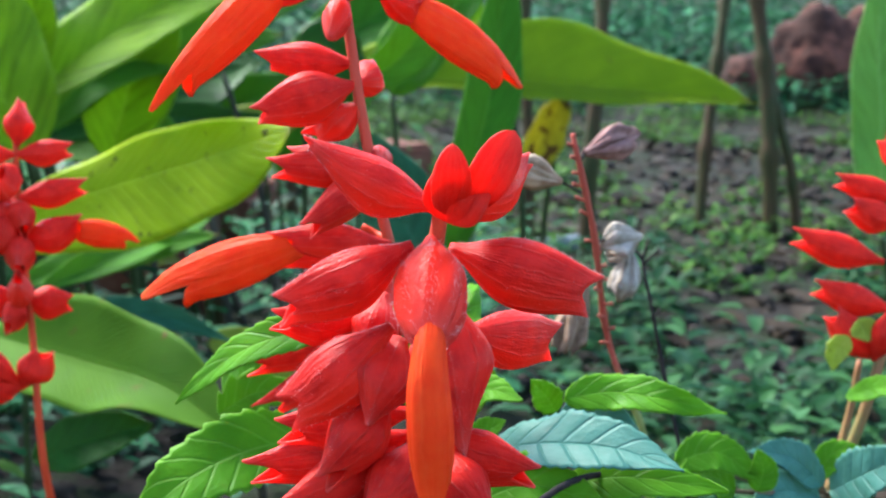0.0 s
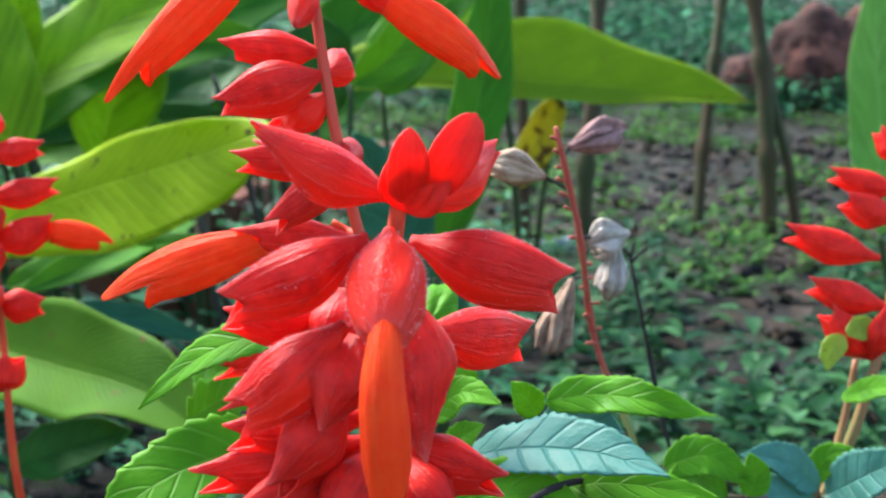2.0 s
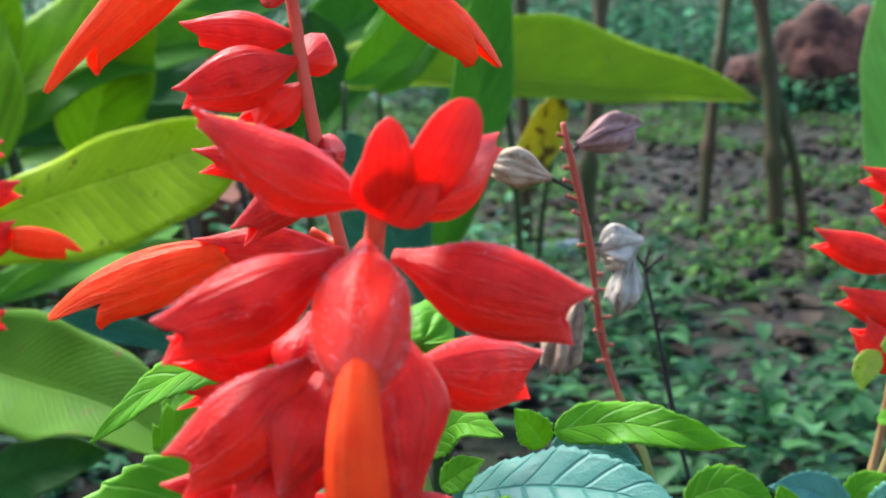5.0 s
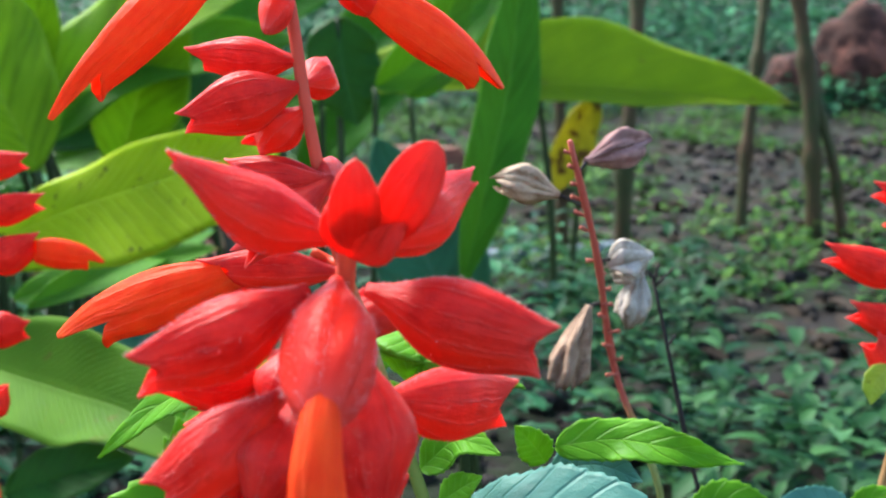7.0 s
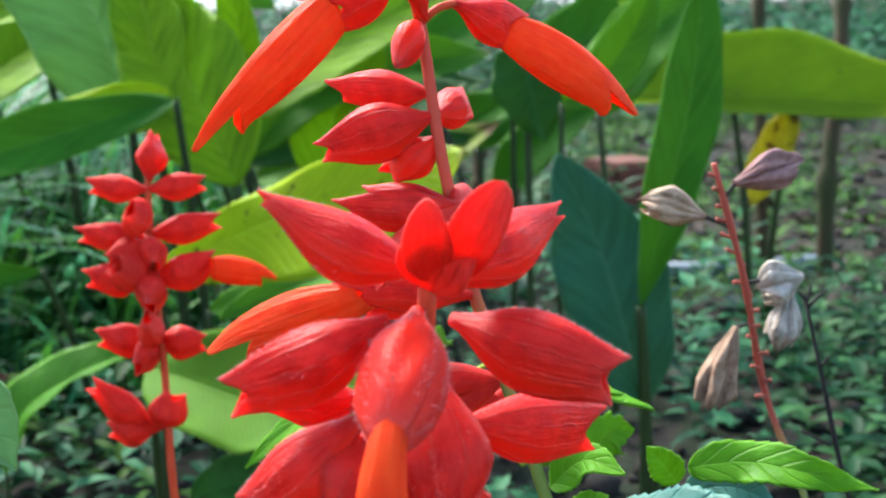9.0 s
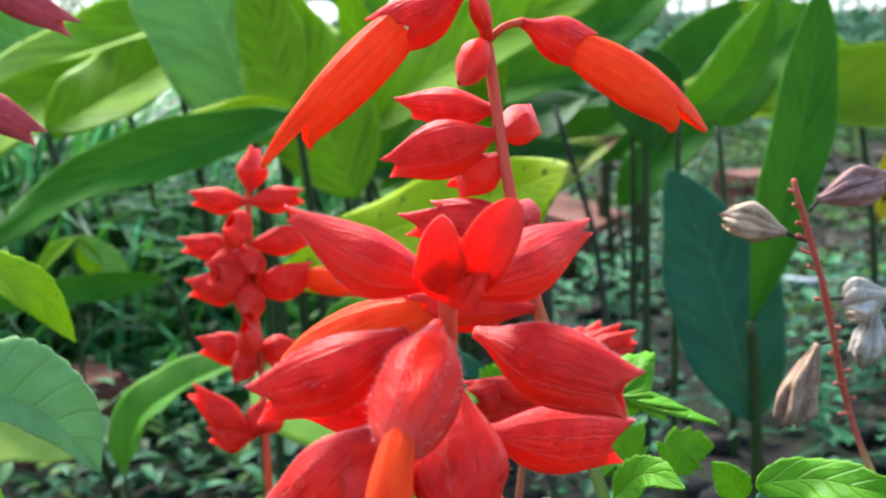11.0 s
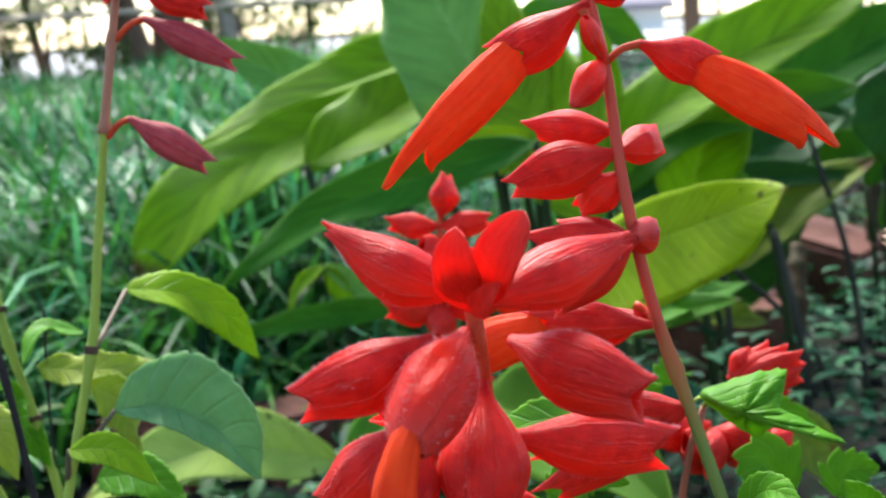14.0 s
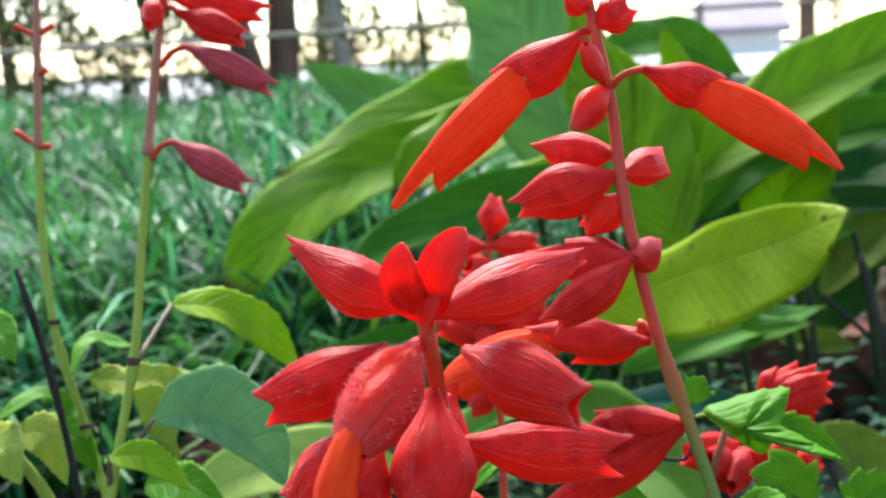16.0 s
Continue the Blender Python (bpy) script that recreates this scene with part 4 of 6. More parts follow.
sage_leaf(right, [(0.1269, 0.4427, 0.2048), (0.1231, 0.4419, 0.2005), (0.1220, 0.4408, 0.1946)], 0.0075, SAGE_YELLOW, up=(0, -1, 0.2), teeth=4)
sage_leaf(right, [(0.1259, 0.4374, 0.1877), (0.1331, 0.4282, 0.1932), (0.1416, 0.4186, 0.1963)], 0.008, up=FACE)
for k, (a, m, e, w, c) in enumerate((((0.0656, 0.3817, 0.1841), (0.0753, 0.3823, 0.1873), (0.0884, 0.3809, 0.1802), 0.0115, SAGE), ((0.0837, 0.3898, 0.1737), (0.0725, 0.3811, 0.1813), (0.0634, 0.3705, 0.1787), 0.012, SAGE),
                                     ((0.1103, 0.3996, 0.1724), (0.1002, 0.3963, 0.1816), (0.0873, 0.3919, 0.1844), 0.011, SAGE_SKY), ((0.0877, 0.3803, 0.1773), (0.0891, 0.3813, 0.1825), (0.0874, 0.3824, 0.1884), 0.0085, SAGE),
                                     ((0.1154, 0.4088, 0.1675), (0.1221, 0.4002, 0.1758), (0.1330, 0.3919, 0.1856), 0.016, SAGE_SKY), ((0.1104, 0.4094, 0.1705), (0.1167, 0.4110, 0.1787), (0.1248, 0.4111, 0.1797), 0.008, SAGE),
                                     ((0.1096, 0.3990, 0.1693), (0.0961, 0.3898, 0.1740), (0.0863, 0.3794, 0.1728), 0.012, SAGE_SKY))):
    sage_leaf(right, [a, m, e], w, c, up=FACE, stalk=(0.1165, 0.4180, 0.1624))

# ---- withered stalk and dead stem ----
dry = thing("withered_flower_stalk", "withered sage stalk with dry papery calyces", "flower", "withered stalks")
tube("stem", [(0.058, 0.445, -0.01), (0.055, 0.44, 0.10), (0.0629, 0.4181, 0.1783), (0.0529, 0.4290, 0.2019), (0.0442, 0.4159, 0.2421), (0.0369, 0.4091, 0.2685)], (0.0013, 0.0007), two_tone(rough_mat("withered_stem", [(0.35, (0.20, 0.045, 0.03)), (0.65, (0.34, 0.09, 0.06))], 120, 0.6, 0.0004, 0.4), (0.20, 0.21, 0.055), (0.33, 0.065, 0.042), (0.0553, 0.4183, 0.1872)[2], (0.0521, 0.4204, 0.1986)[2]), dry, "thin dull red stem turning green below", n=50, knots=(0.6, 0.7, 0.8, 0.88, 0.95))
rnd = random.Random(4)
for k in range(16):
    f = (0.05 + 0.06 * k)
    p = Vector((0.0369, 0.4091, 0.2685)).lerp(Vector((0.0529, 0.4290, 0.2019)), min(f, 1.0))
    q = p + Vector((rnd.choice((-1, 1)) * rnd.uniform(0.0018, 0.003), rnd.uniform(-0.002, 0.001), rnd.uniform(0, 0.0012)))
    tube("bud_scar", [p, p.lerp(q, 0.6), q], (0.0004, 0.0006), STEM_DRY, dry, n=5, seg=6)
for k, (b, e, w, m) in enumerate((((0.0350, 0.4171, 0.2540), (0.0189, 0.4188, 0.2578), 0.0082, DRY), ((0.0424, 0.4301, 0.2608), (0.0605, 0.4494, 0.2644), 0.0088, DRY_PINK), ((0.0605, 0.4337, 0.2360), (0.0487, 0.4311, 0.2329), 0.0105, DRY_WHITE),
                                  ((0.0577, 0.4324, 0.2317), (0.0548, 0.4291, 0.2169), 0.0095, DRY_WHITE), ((0.0435, 0.4185, 0.2255), (0.0365, 0.4135, 0.2052), 0.0100, DRY_BROWN))):
    flower(dry, b, e, w * 1.2, (0, -1, 0.6), material=m, **(dict(swell=0.7, beak=0.85) if m is DRY_BROWN else {}), crease=0.42, ribs=0.02, flat=0.75, mouth=0.5, side=0.45, gap=0.8, lower=0.95, rag=0.16, seed=80 + k)
for b, e in (((0.0422, 0.4279, 0.2493), (0.0350, 0.4171, 0.2540)), ((0.0464, 0.4240, 0.2250), (0.0435, 0.4185, 0.2255)), ((0.0403, 0.4292, 0.2579), (0.0431, 0.4303, 0.2612)), ((0.0459, 0.4280, 0.2353), (0.0598, 0.4335, 0.2357))):
    tube("pedicel", [b, e], 0.0005, STEM_BLACK, dry, n=5, seg=6, end=1.0)
dead = thing("dead_stem", "thin black dead stem with bare twigs", "twig", "dead stems")
tube("stem", [(0.075, 0.455, -0.01), (0.0810, 0.4363, 0.1510), (0.0715, 0.4385, 0.1880), (0.0667, 0.4395, 0.2088), (0.0620, 0.4413, 0.2284)], (0.0009, 0.0005), STEM_BLACK, dead, n=30, knots=(0.5, 0.7, 0.85))
for b, e in (((0.0626, 0.4409, 0.2262), (0.0675, 0.4418, 0.2310)), ((0.0624, 0.4411, 0.2276), (0.0636, 0.4420, 0.2323)), ((0.0701, 0.4386, 0.1888), (0.0619, 0.4394, 0.1925)), ((0.0670, 0.4398, 0.2105), (0.0686, 0.4403, 0.2131)), ((0.0620, 0.4412, 0.2282), (0.0597, 0.4418, 0.2308))):
    tube("twig", [b, e], 0.0005, STEM_BLACK, dead, n=5, seg=6)

# ---- spike further back on the other side ----
side = thing("flower_spike", "scarlet sage spike with five open whorls, among canna leaves", "flower", "scarlet sage spikes")
tube("stem", [(-0.118, 0.50, -0.01), (-0.122, 0.50, 0.08), (-0.1278, 0.4724, 0.1480), (-0.1329, 0.4802, 0.1940), (-0.1367, 0.4849, 0.2222), (-0.1391, 0.4895, 0.2487), (-0.1388, 0.4915, 0.2593)], (0.0018, 0.0010), STEM_RED, side, n=40)
for k, (bx, by, ex, ey, w, dz) in enumerate(((264, 320, 263, 232, 0.0092, 0), (262, 335, 152, 320, 0.0066, 0), (262, 335, 363, 310, 0.0066, 0), (262, 395, 255, 345, 0.0095, -0.01), (265, 420, 135, 405, 0.0070, 0),
                                             (265, 415, 392, 375, 0.0072, 0), (265, 420, 300, 450, 0.0095, -0.012), (268, 430, 215, 440, 0.0085, -0.012), (272, 490, 152, 480, 0.0085, 0), (272, 490, 240, 440, 0.0095, -0.012),
                                             (275, 500, 385, 440, 0.0090, 0), (275, 480, 295, 520, 0.0095, -0.014), (287, 600, 178, 585, 0.0085, 0), (287, 600, 375, 590, 0.0085, 0), (287, 605, 290, 530, 0.0080, -0.012),
                                             (287, 600, 270, 625, 0.0075, -0.012), (292, 760, 188, 660, 0.0085, -0.005), (292, 760, 320, 680, 0.0090, -0.006), (292, 760, 205, 748, 0.0080, 0))):
    scale = 2630.0 / 0.475
    eye, right_way, up_way = Vector((-0.1386, 0.4895, 0.2487)), Vector((0.984, 0.178, -0.03)), Vector((0.02, 0.17, 0.985))
    b = eye + right_way * ((bx - 265) / scale) + up_way * ((330 - by) / scale)
    e = eye + right_way * ((ex - 265) / scale) + up_way * ((330 - ey) / scale) + Vector((0, dz, 0))
    flower(side, b, e, w * 1.4, (0, -0.4, 1), material=RED_FAR, seed=100 + k)
tube_flower((-0.1185, 0.4880, 0.2264), (-0.1188, 0.4885, 0.2192), (-0.1010, 0.5020, 0.2180), (-0.1062, 0.4990, 0.2156), side, arch=0.12, seed=130)

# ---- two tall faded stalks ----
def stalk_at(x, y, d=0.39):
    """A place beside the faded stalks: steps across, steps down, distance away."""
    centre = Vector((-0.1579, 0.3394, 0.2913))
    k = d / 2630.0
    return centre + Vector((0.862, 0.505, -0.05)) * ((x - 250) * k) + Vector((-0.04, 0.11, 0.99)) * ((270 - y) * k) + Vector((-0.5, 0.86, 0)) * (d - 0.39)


faded = thing("faded_flower_spike", "faded sage spike with dull pink calyces and a green square stem", "flower", "faded spikes")
tube("stem", [(-0.1656, 0.3099, 0.1272), (-0.1644, 0.3217, 0.2000), (-0.1619, 0.3262, 0.2202), (-0.1594, 0.3305, 0.2390), (-0.1582, 0.3357, 0.2680), (-0.1572, 0.3401, 0.2935)], (0.0014, 0.0011), STEM_GREEN, faded, n=60, knots=(0.66,))
tube("upper_stem", [(-0.1573, 0.3399, 0.2925), (-0.1557, 0.3444, 0.3160), (-0.1538, 0.3491, 0.3392)], (0.0012, 0.0010), STEM_TAN, faded, n=30, knots=(0.03, 0.5))
for k, (b, m, e, w) in enumerate((((-0.1564, 0.3403, 0.2915), (-0.1503, 0.3422, 0.2960), (-0.1300, 0.3493, 0.2844), 0.0090), ((-0.1550, 0.3448, 0.3156), (-0.1475, 0.3476, 0.3206), (-0.1211, 0.3518, 0.3094), 0.0085),
                                  ((-0.1541, 0.3476, 0.3304), (-0.1495, 0.3477, 0.3294), (-0.1280, 0.3499, 0.3230), 0.0090), ((-0.1541, 0.3476, 0.3304), (-0.1521, 0.3469, 0.3339), (-0.1291, 0.3619, 0.3295), 0.0085), ((-0.1541, 0.3480, 0.3334), (-0.1554, 0.3472, 0.3327), (-0.1517, 0.3368, 0.3274), 0.0070))):
    tube("pedicel", [b, Vector(b).lerp(Vector(m), 0.6) + Vector((0, 0, 0.001)), m], 0.0008, STEM_RED, faded, n=8, end=1.0)
    flower(faded, m, e, w * 0.95, (0, -0.2, 1), material=FADED if k < 2 else RED, shape=dict(arch=0.5, notch=0.86), seed=140 + k)
second = thing("faded_flower_spike", "bare faded sage spike with empty bud scars", "flower", "faded spikes")
tube("stem", [(-0.1754, 0.3369, 0.1121), (-0.1849, 0.3435, 0.1913), (-0.1921, 0.3433, 0.2176), (-0.1991, 0.3428, 0.2409), (-0.2033, 0.3450, 0.2710), (-0.2048, 0.3479, 0.2954)], (0.0015, 0.0011), STEM_GREEN, second, n=60, knots=(0.68,))
tube("upper_stem", [(-0.2047, 0.3477, 0.2946), (-0.2055, 0.3519, 0.3245), (-0.2061, 0.3539, 0.3402)], (0.0012, 0.0010), STEM_TAN, second, n=30, knots=(0.03, 0.66))
for b, e in (((-0.2048, 0.3479, 0.2954), (-0.2106, 0.3452, 0.3000)), ((-0.2048, 0.3478, 0.2949), (-0.2004, 0.3480, 0.2954)), ((-0.2055, 0.3521, 0.3264), (-0.2111, 0.3494, 0.3295)), ((-0.2055, 0.3521, 0.3264), (-0.2016, 0.3549, 0.3292)), ((-0.2052, 0.3506, 0.3153), (-0.2016, 0.3506, 0.3167))):
    tube("bud_scar", [b, Vector(b).lerp(Vector(e), 0.6), e], (0.0007, 0.0011), STEM_RED, second, n=6, seg=6)
for plant, a, b, r in ((faded, (-0.1594, 0.3307, 0.2401), (-0.1595, 0.3303, 0.2381), 0.0019), (faded, (-0.1615, 0.3256, 0.2146), (-0.1617, 0.3253, 0.2132), 0.0018), (second, (-0.1999, 0.3432, 0.2464), (-0.1997, 0.3431, 0.2450), 0.0019), (second, (-0.1917, 0.3434, 0.2165), (-0.1914, 0.3434, 0.2152), 0.0019)):
    tube("node", [a, b], (r, r * 0.9), NODE, plant, n=6, seg=10, end=0.9, label="dark brown stem node")
stick = thing("dead_stem", "black dead stick leaning between faded stalks", "twig", "dead stems")
tube("stem", [(-0.1702, 0.3205, 0.1372), (-0.1779, 0.3254, 0.1990), (-0.1868, 0.3263, 0.2384), (-0.1944, 0.3257, 0.2636)], (0.0013, 0.0008), STEM_BLACK, stick, n=24, knots=(0.75, 0.9))
tube("twig", [(-0.1898, 0.3488, 0.2449), (-0.1888, 0.3461, 0.2229), (-0.1863, 0.3436, 0.1976)], 0.0004, STEM_BLACK, stick, n=8, seg=6)
sage_leaf(faded, [(-0.1676, 0.3562, 0.2495), (-0.1610, 0.3659, 0.2474), (-0.1527, 0.3776, 0.2394), (-0.1464, 0.3858, 0.2248)], 0.0145, SAGE_LIGHT, up=(0.1, -0.7, 0.7), stalk=(-0.1584, 0.3312, 0.2396), teeth=12, depth=0.05)
sage_leaf(faded, [(-0.1501, 0.3262, 0.2252), (-0.1342, 0.3262, 0.2272), (-0.1192, 0.3266, 0.2214), (-0.1088, 0.3262, 0.2112)], 0.0215, SAGE_SHEEN, peak=0.52, point=1.25, halves=(1.3, 0.5), fold=0.3, up=(0.25, -0.9, 0.5), stalk=(-0.1612, 0.3256, 0.2136), depth=0.03, quilt=0.015)
sage_leaf(faded, [(-0.1909, 0.3458, 0.2293), (-0.1718, 0.3453, 0.2297), (-0.1513, 0.3460, 0.2331)], 0.0105, SAGE_YELLOW, up=FACE, wave=0.12)
sage_leaf(faded, [(-0.1657, 0.3369, 0.2281), (-0.1564, 0.3359, 0.2243), (-0.1488, 0.3327, 0.2128)], 0.0125, SAGE_YELLOW, up=(0, -1, 0.2), wave=0.1)
sage_leaf(faded, [(-0.1575, 0.3166, 0.2171), (-0.1455, 0.3179, 0.2177), (-0.1325, 0.3184, 0.2101)], 0.0085, SAGE_LIGHT, up=FACE, stalk=(-0.1643, 0.3229, 0.2072))
sage_leaf(second, [(-0.1808, 0.3530, 0.2381), (-0.1841, 0.3399, 0.2413), (-0.1811, 0.3289, 0.2343)], 0.0075, SAGE, up=FACE)
sage_leaf(second, [(-0.1865, 0.3356, 0.2223), (-0.1886, 0.3239, 0.2296), (-0.1914, 0.3099, 0.2251)], 0.008, up=FACE)
sage_leaf(second, [(-0.2086, 0.3333, 0.2148), (-0.1981, 0.3337, 0.2155), (-0.1886, 0.3314, 0.2025)], 0.0125, SAGE_YELLOW, up=FACE)
sage_leaf(second, [(-0.2020, 0.3192, 0.2499), (-0.1892, 0.3145, 0.2468), (-0.1828, 0.3115, 0.2414)], 0.011, up=FACE)
sage_leaf(second, [(-0.2015, 0.3145, 0.2170), (-0.1887, 0.3103, 0.2176), (-0.1811, 0.3078, 0.2099)], 0.015, SAGE_YELLOW, up=FACE)
sage_leaf(second, [(-0.2105, 0.3440, 0.2153), (-0.1934, 0.3417, 0.2122), (-0.1843, 0.3399, 0.2037)], 0.011, SAGE, up=FACE)
sage_leaf(second, [(-0.1834, 0.3567, 0.1958), (-0.1657, 0.3556, 0.1978), (-0.1497, 0.3523, 0.1923)], 0.013, SAGE, up=FACE)
tube("side_stem", [(-0.1858, 0.3295, 0.1793), (-0.1935, 0.3281, 0.1998), (-0.1963, 0.3177, 0.2182), (-0.2017, 0.3162, 0.2290)], 0.0022, STEM_GREEN, second, n=14, knots=(0.75,))

# ---- low flowers and lobed leaves beside the tall spike ----
low = thing("flower_cluster", "low cluster of scarlet sage flowers under bright green lobed leaves", "flower", "low clusters")
tube("stem", [(0.0, 0.44, -0.01), (-0.0319, 0.4071, 0.1803), (-0.0286, 0.4064, 0.2011), (-0.0239, 0.4053, 0.2139)], 0.0016, STEM_PINK, low, n=20)
rnd = random.Random(11)
for k, (bx, by, ex, ey) in enumerate(((1330, 700, 1470, 640), (1325, 700, 1440, 630), (1330, 705, 1400, 625), (1335, 710, 1468, 672), (1345, 715, 1440, 715), (1330, 690, 1365, 635))):
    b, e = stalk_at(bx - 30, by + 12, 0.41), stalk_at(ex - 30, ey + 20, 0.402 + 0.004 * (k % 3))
    flower(low, b, e, 0.0082, (0, -0.4, 1), material=RED_FAR, shape=dict(notch=0.9), seed=160 + k)
for k in range(11):
    bx, by = 1290 + rnd.uniform(-50, 60), 815 + rnd.uniform(-25, 25)
    ang = rnd.uniform(0, 2 * math.pi)
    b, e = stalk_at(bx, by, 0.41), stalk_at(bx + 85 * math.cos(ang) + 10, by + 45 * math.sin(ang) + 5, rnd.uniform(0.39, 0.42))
    flower(low, b, e, 0.0105, (0, -0.5, 1), material=RED_FAR, shape=dict(notch=0.88), seed=180 + k)
lobed_leaf(low, (-0.0061, 0.3400, 0.2344), (0.0257, 0.3370, 0.2267), (0.0104, 0.3500, 0.2381), (0.0038, 0.3500, 0.2230), SAGE, 1)
tube("leaf_stalk", [(-0.0239, 0.4053, 0.2139), (-0.0120, 0.3700, 0.2270), (-0.0050, 0.3353, 0.2345)], 0.0007, STEM_GREEN, low, n=10, seg=6)
for a, m, e, w in (((-0.0146, 0.4050, 0.2154), (-0.0043, 0.4050, 0.2147), (0.0077, 0.4049, 0.2069), 0.0062), ((-0.0321, 0.4071, 0.2190), (-0.0328, 0.4072, 0.2220), (-0.0309, 0.4088, 0.2256), 0.0085),
                   ((0.0013, 0.3939, 0.1971), (-0.0049, 0.3914, 0.2044), (-0.0069, 0.3835, 0.1979), 0.014), ((0.0085, 0.4089, 0.1918), (0.0109, 0.4112, 0.1974), (0.0183, 0.4156, 0.1983), 0.011),
                   ((-0.0551, 0.3730, 0.1975), (-0.0445, 0.3742, 0.2033), (-0.0340, 0.3743, 0.2022), 0.011),
                   ((-0.0451, 0.4147, 0.2037), (-0.0532, 0.4099, 0.2027), (-0.0571, 0.3951, 0.1970), 0.010), ((-0.0396, 0.4074, 0.2115), (-0.0390, 0.4083, 0.2152), (-0.0364, 0.4102, 0.2180), 0.006)):
    sage_leaf(low, [a, m, e], w * 1.1, SAGE, up=(0.3, -0.85, 0.45), teeth=6, depth=0.2)
tube("twig", [(-0.0448, 0.3922, 0.2081), (-0.0378, 0.3960, 0.2061), (-0.0333, 0.3985, 0.2058), (-0.0308, 0.4008, 0.2115)], 0.0007, STEM_BLACK, low, n=10, label="thin dark twig")


# ---- canna clump ----
def canna(label, leaves, stems=()):
    plant = thing("canna_plant", label, "plant", "canna plants")
    for pts, width, material, how in leaves:
        args = dict(nu=44, nv=14, thick=0.0006, wave=0.05)
        args.update(how)
        leaf("leaf", pts, width, material, plant, **args)
    for pts, r, material in stems:
        a, b = Vector(pts[0]), Vector(pts[-1])
        if a.z < 0:
            a = Vector((b.x + 0.35 * (a.x - b.x), b.y + 0.35 * (a.y - b.y), a.z))
            flat = a.lerp(b, 0.3)
            pts = [a, Vector((flat.x, flat.y, a.z + (b.z - a.z) * 0.55)), b]
        tube("leaf_stalk", pts, r * 0.55, material, plant, n=24, seg=10, end=0.6)
    return plant


FLAT = (0, -0.8, 0.6)
canna("canna with a yellow-green insect-holed leaf on a thin stalk", [
    ([(-0.2299, 0.7371, 0.1703), (-0.1743, 0.7315, 0.1956), (-0.1210, 0.7146, 0.2148), (-0.0661, 0.6806, 0.2371)], 0.062, CANNA_YELLOW, dict(halves=(0.62, 1.15), fold=0.12, up=(0.1, -0.9, 0.4), peak=0.52)),
    ([(-0.1927, 0.6214, 0.1524), (-0.1396, 0.5804, 0.1525), (-0.1000, 0.5493, 0.1509), (-0.0711, 0.5266, 0.1400)], 0.049, CANNA_MID, dict(fold=0.4, up=(0.3, -0.9, 0.45), peak=0.45)),
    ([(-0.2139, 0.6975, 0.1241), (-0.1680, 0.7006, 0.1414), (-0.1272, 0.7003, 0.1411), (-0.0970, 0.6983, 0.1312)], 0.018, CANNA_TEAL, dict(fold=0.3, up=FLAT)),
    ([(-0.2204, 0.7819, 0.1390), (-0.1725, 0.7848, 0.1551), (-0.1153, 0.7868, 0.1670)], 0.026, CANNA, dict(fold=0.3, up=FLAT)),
    ([(-0.1590, 0.5728, 0.1130), (-0.1365, 0.5743, 0.1214), (-0.1117, 0.5756, 0.1287)], 0.024, CANNA_SHADED, dict(fold=0.3, up=FLAT)),
    ([(-0.1914, 0.7111, 0.1527), (-0.1641, 0.7505, 0.1602), (-0.1462, 0.8069, 0.1621), (-0.1327, 0.8651, 0.1614)], 0.022, CANNA, dict(fold=0.4, up=(0, -0.9, 0.4))),
], [([(-0.24, 0.76, -0.01), (-0.24, 0.76, 0.10), (-0.2299, 0.7371, 0.1703)], 0.005, CANNA_STEM), ([(-0.22, 0.72, -0.01), (-0.22, 0.70, 0.08), (-0.1927, 0.6214, 0.1524)], 0.005, CANNA_STEM),
    ([(-0.23, 0.74, -0.01), (-0.22, 0.73, 0.10), (-0.2139, 0.6975, 0.1241)], 0.004, CANNA_STEM), ([(-0.22, 0.78, -0.01), (-0.22, 0.79, 0.10), (-0.2204, 0.7819, 0.1390)], 0.004, CANNA_STEM)])
canna("canna with a broad horizontal light green leaf, brown at its tip", [
    ([(-0.1012, 1.1258, 0.2200), (0.0092, 1.1869, 0.2205), (0.1517, 1.2551, 0.2110), (0.2731, 1.2833, 0.1990)], 0.080, CANNA_LIME, dict(fold=0.4, up=(0, -0.75, 0.66), peak=0.48, halves=(1.3, 0.6))),
    ([(0.3457, 1.1404, 0.1117), (0.3434, 1.1572, 0.1977), (0.3394, 1.1706, 0.2665), (0.3444, 1.1823, 0.3269)], 0.050, CANNA_PALE, dict(fold=0.2, up=(0, -1, 0.1))),
    ([(0.1092, 1.3015, 0.2005), (0.0927, 1.2959, 0.1711), (0.0696, 1.2851, 0.1150)], 0.040, CANNA_GOLD, dict(fold=0.4, up=(0.5, -1, 0.1))),
], [([(-0.10, 1.15, -0.01), (-0.10, 1.14, 0.16), (-0.1012, 1.1258, 0.2341)], 0.006, CANNA_STEM), ([(0.40, 1.16, -0.01), (0.39, 1.16, 0.08), (0.3457, 1.1404, 0.1117)], 0.007, CANNA_STEM), ([(0.06, 1.32, -0.01), (0.10, 1.31, 0.2), (0.1092, 1.3015, 0.2005)], 0.006, CANNA_STEM)])
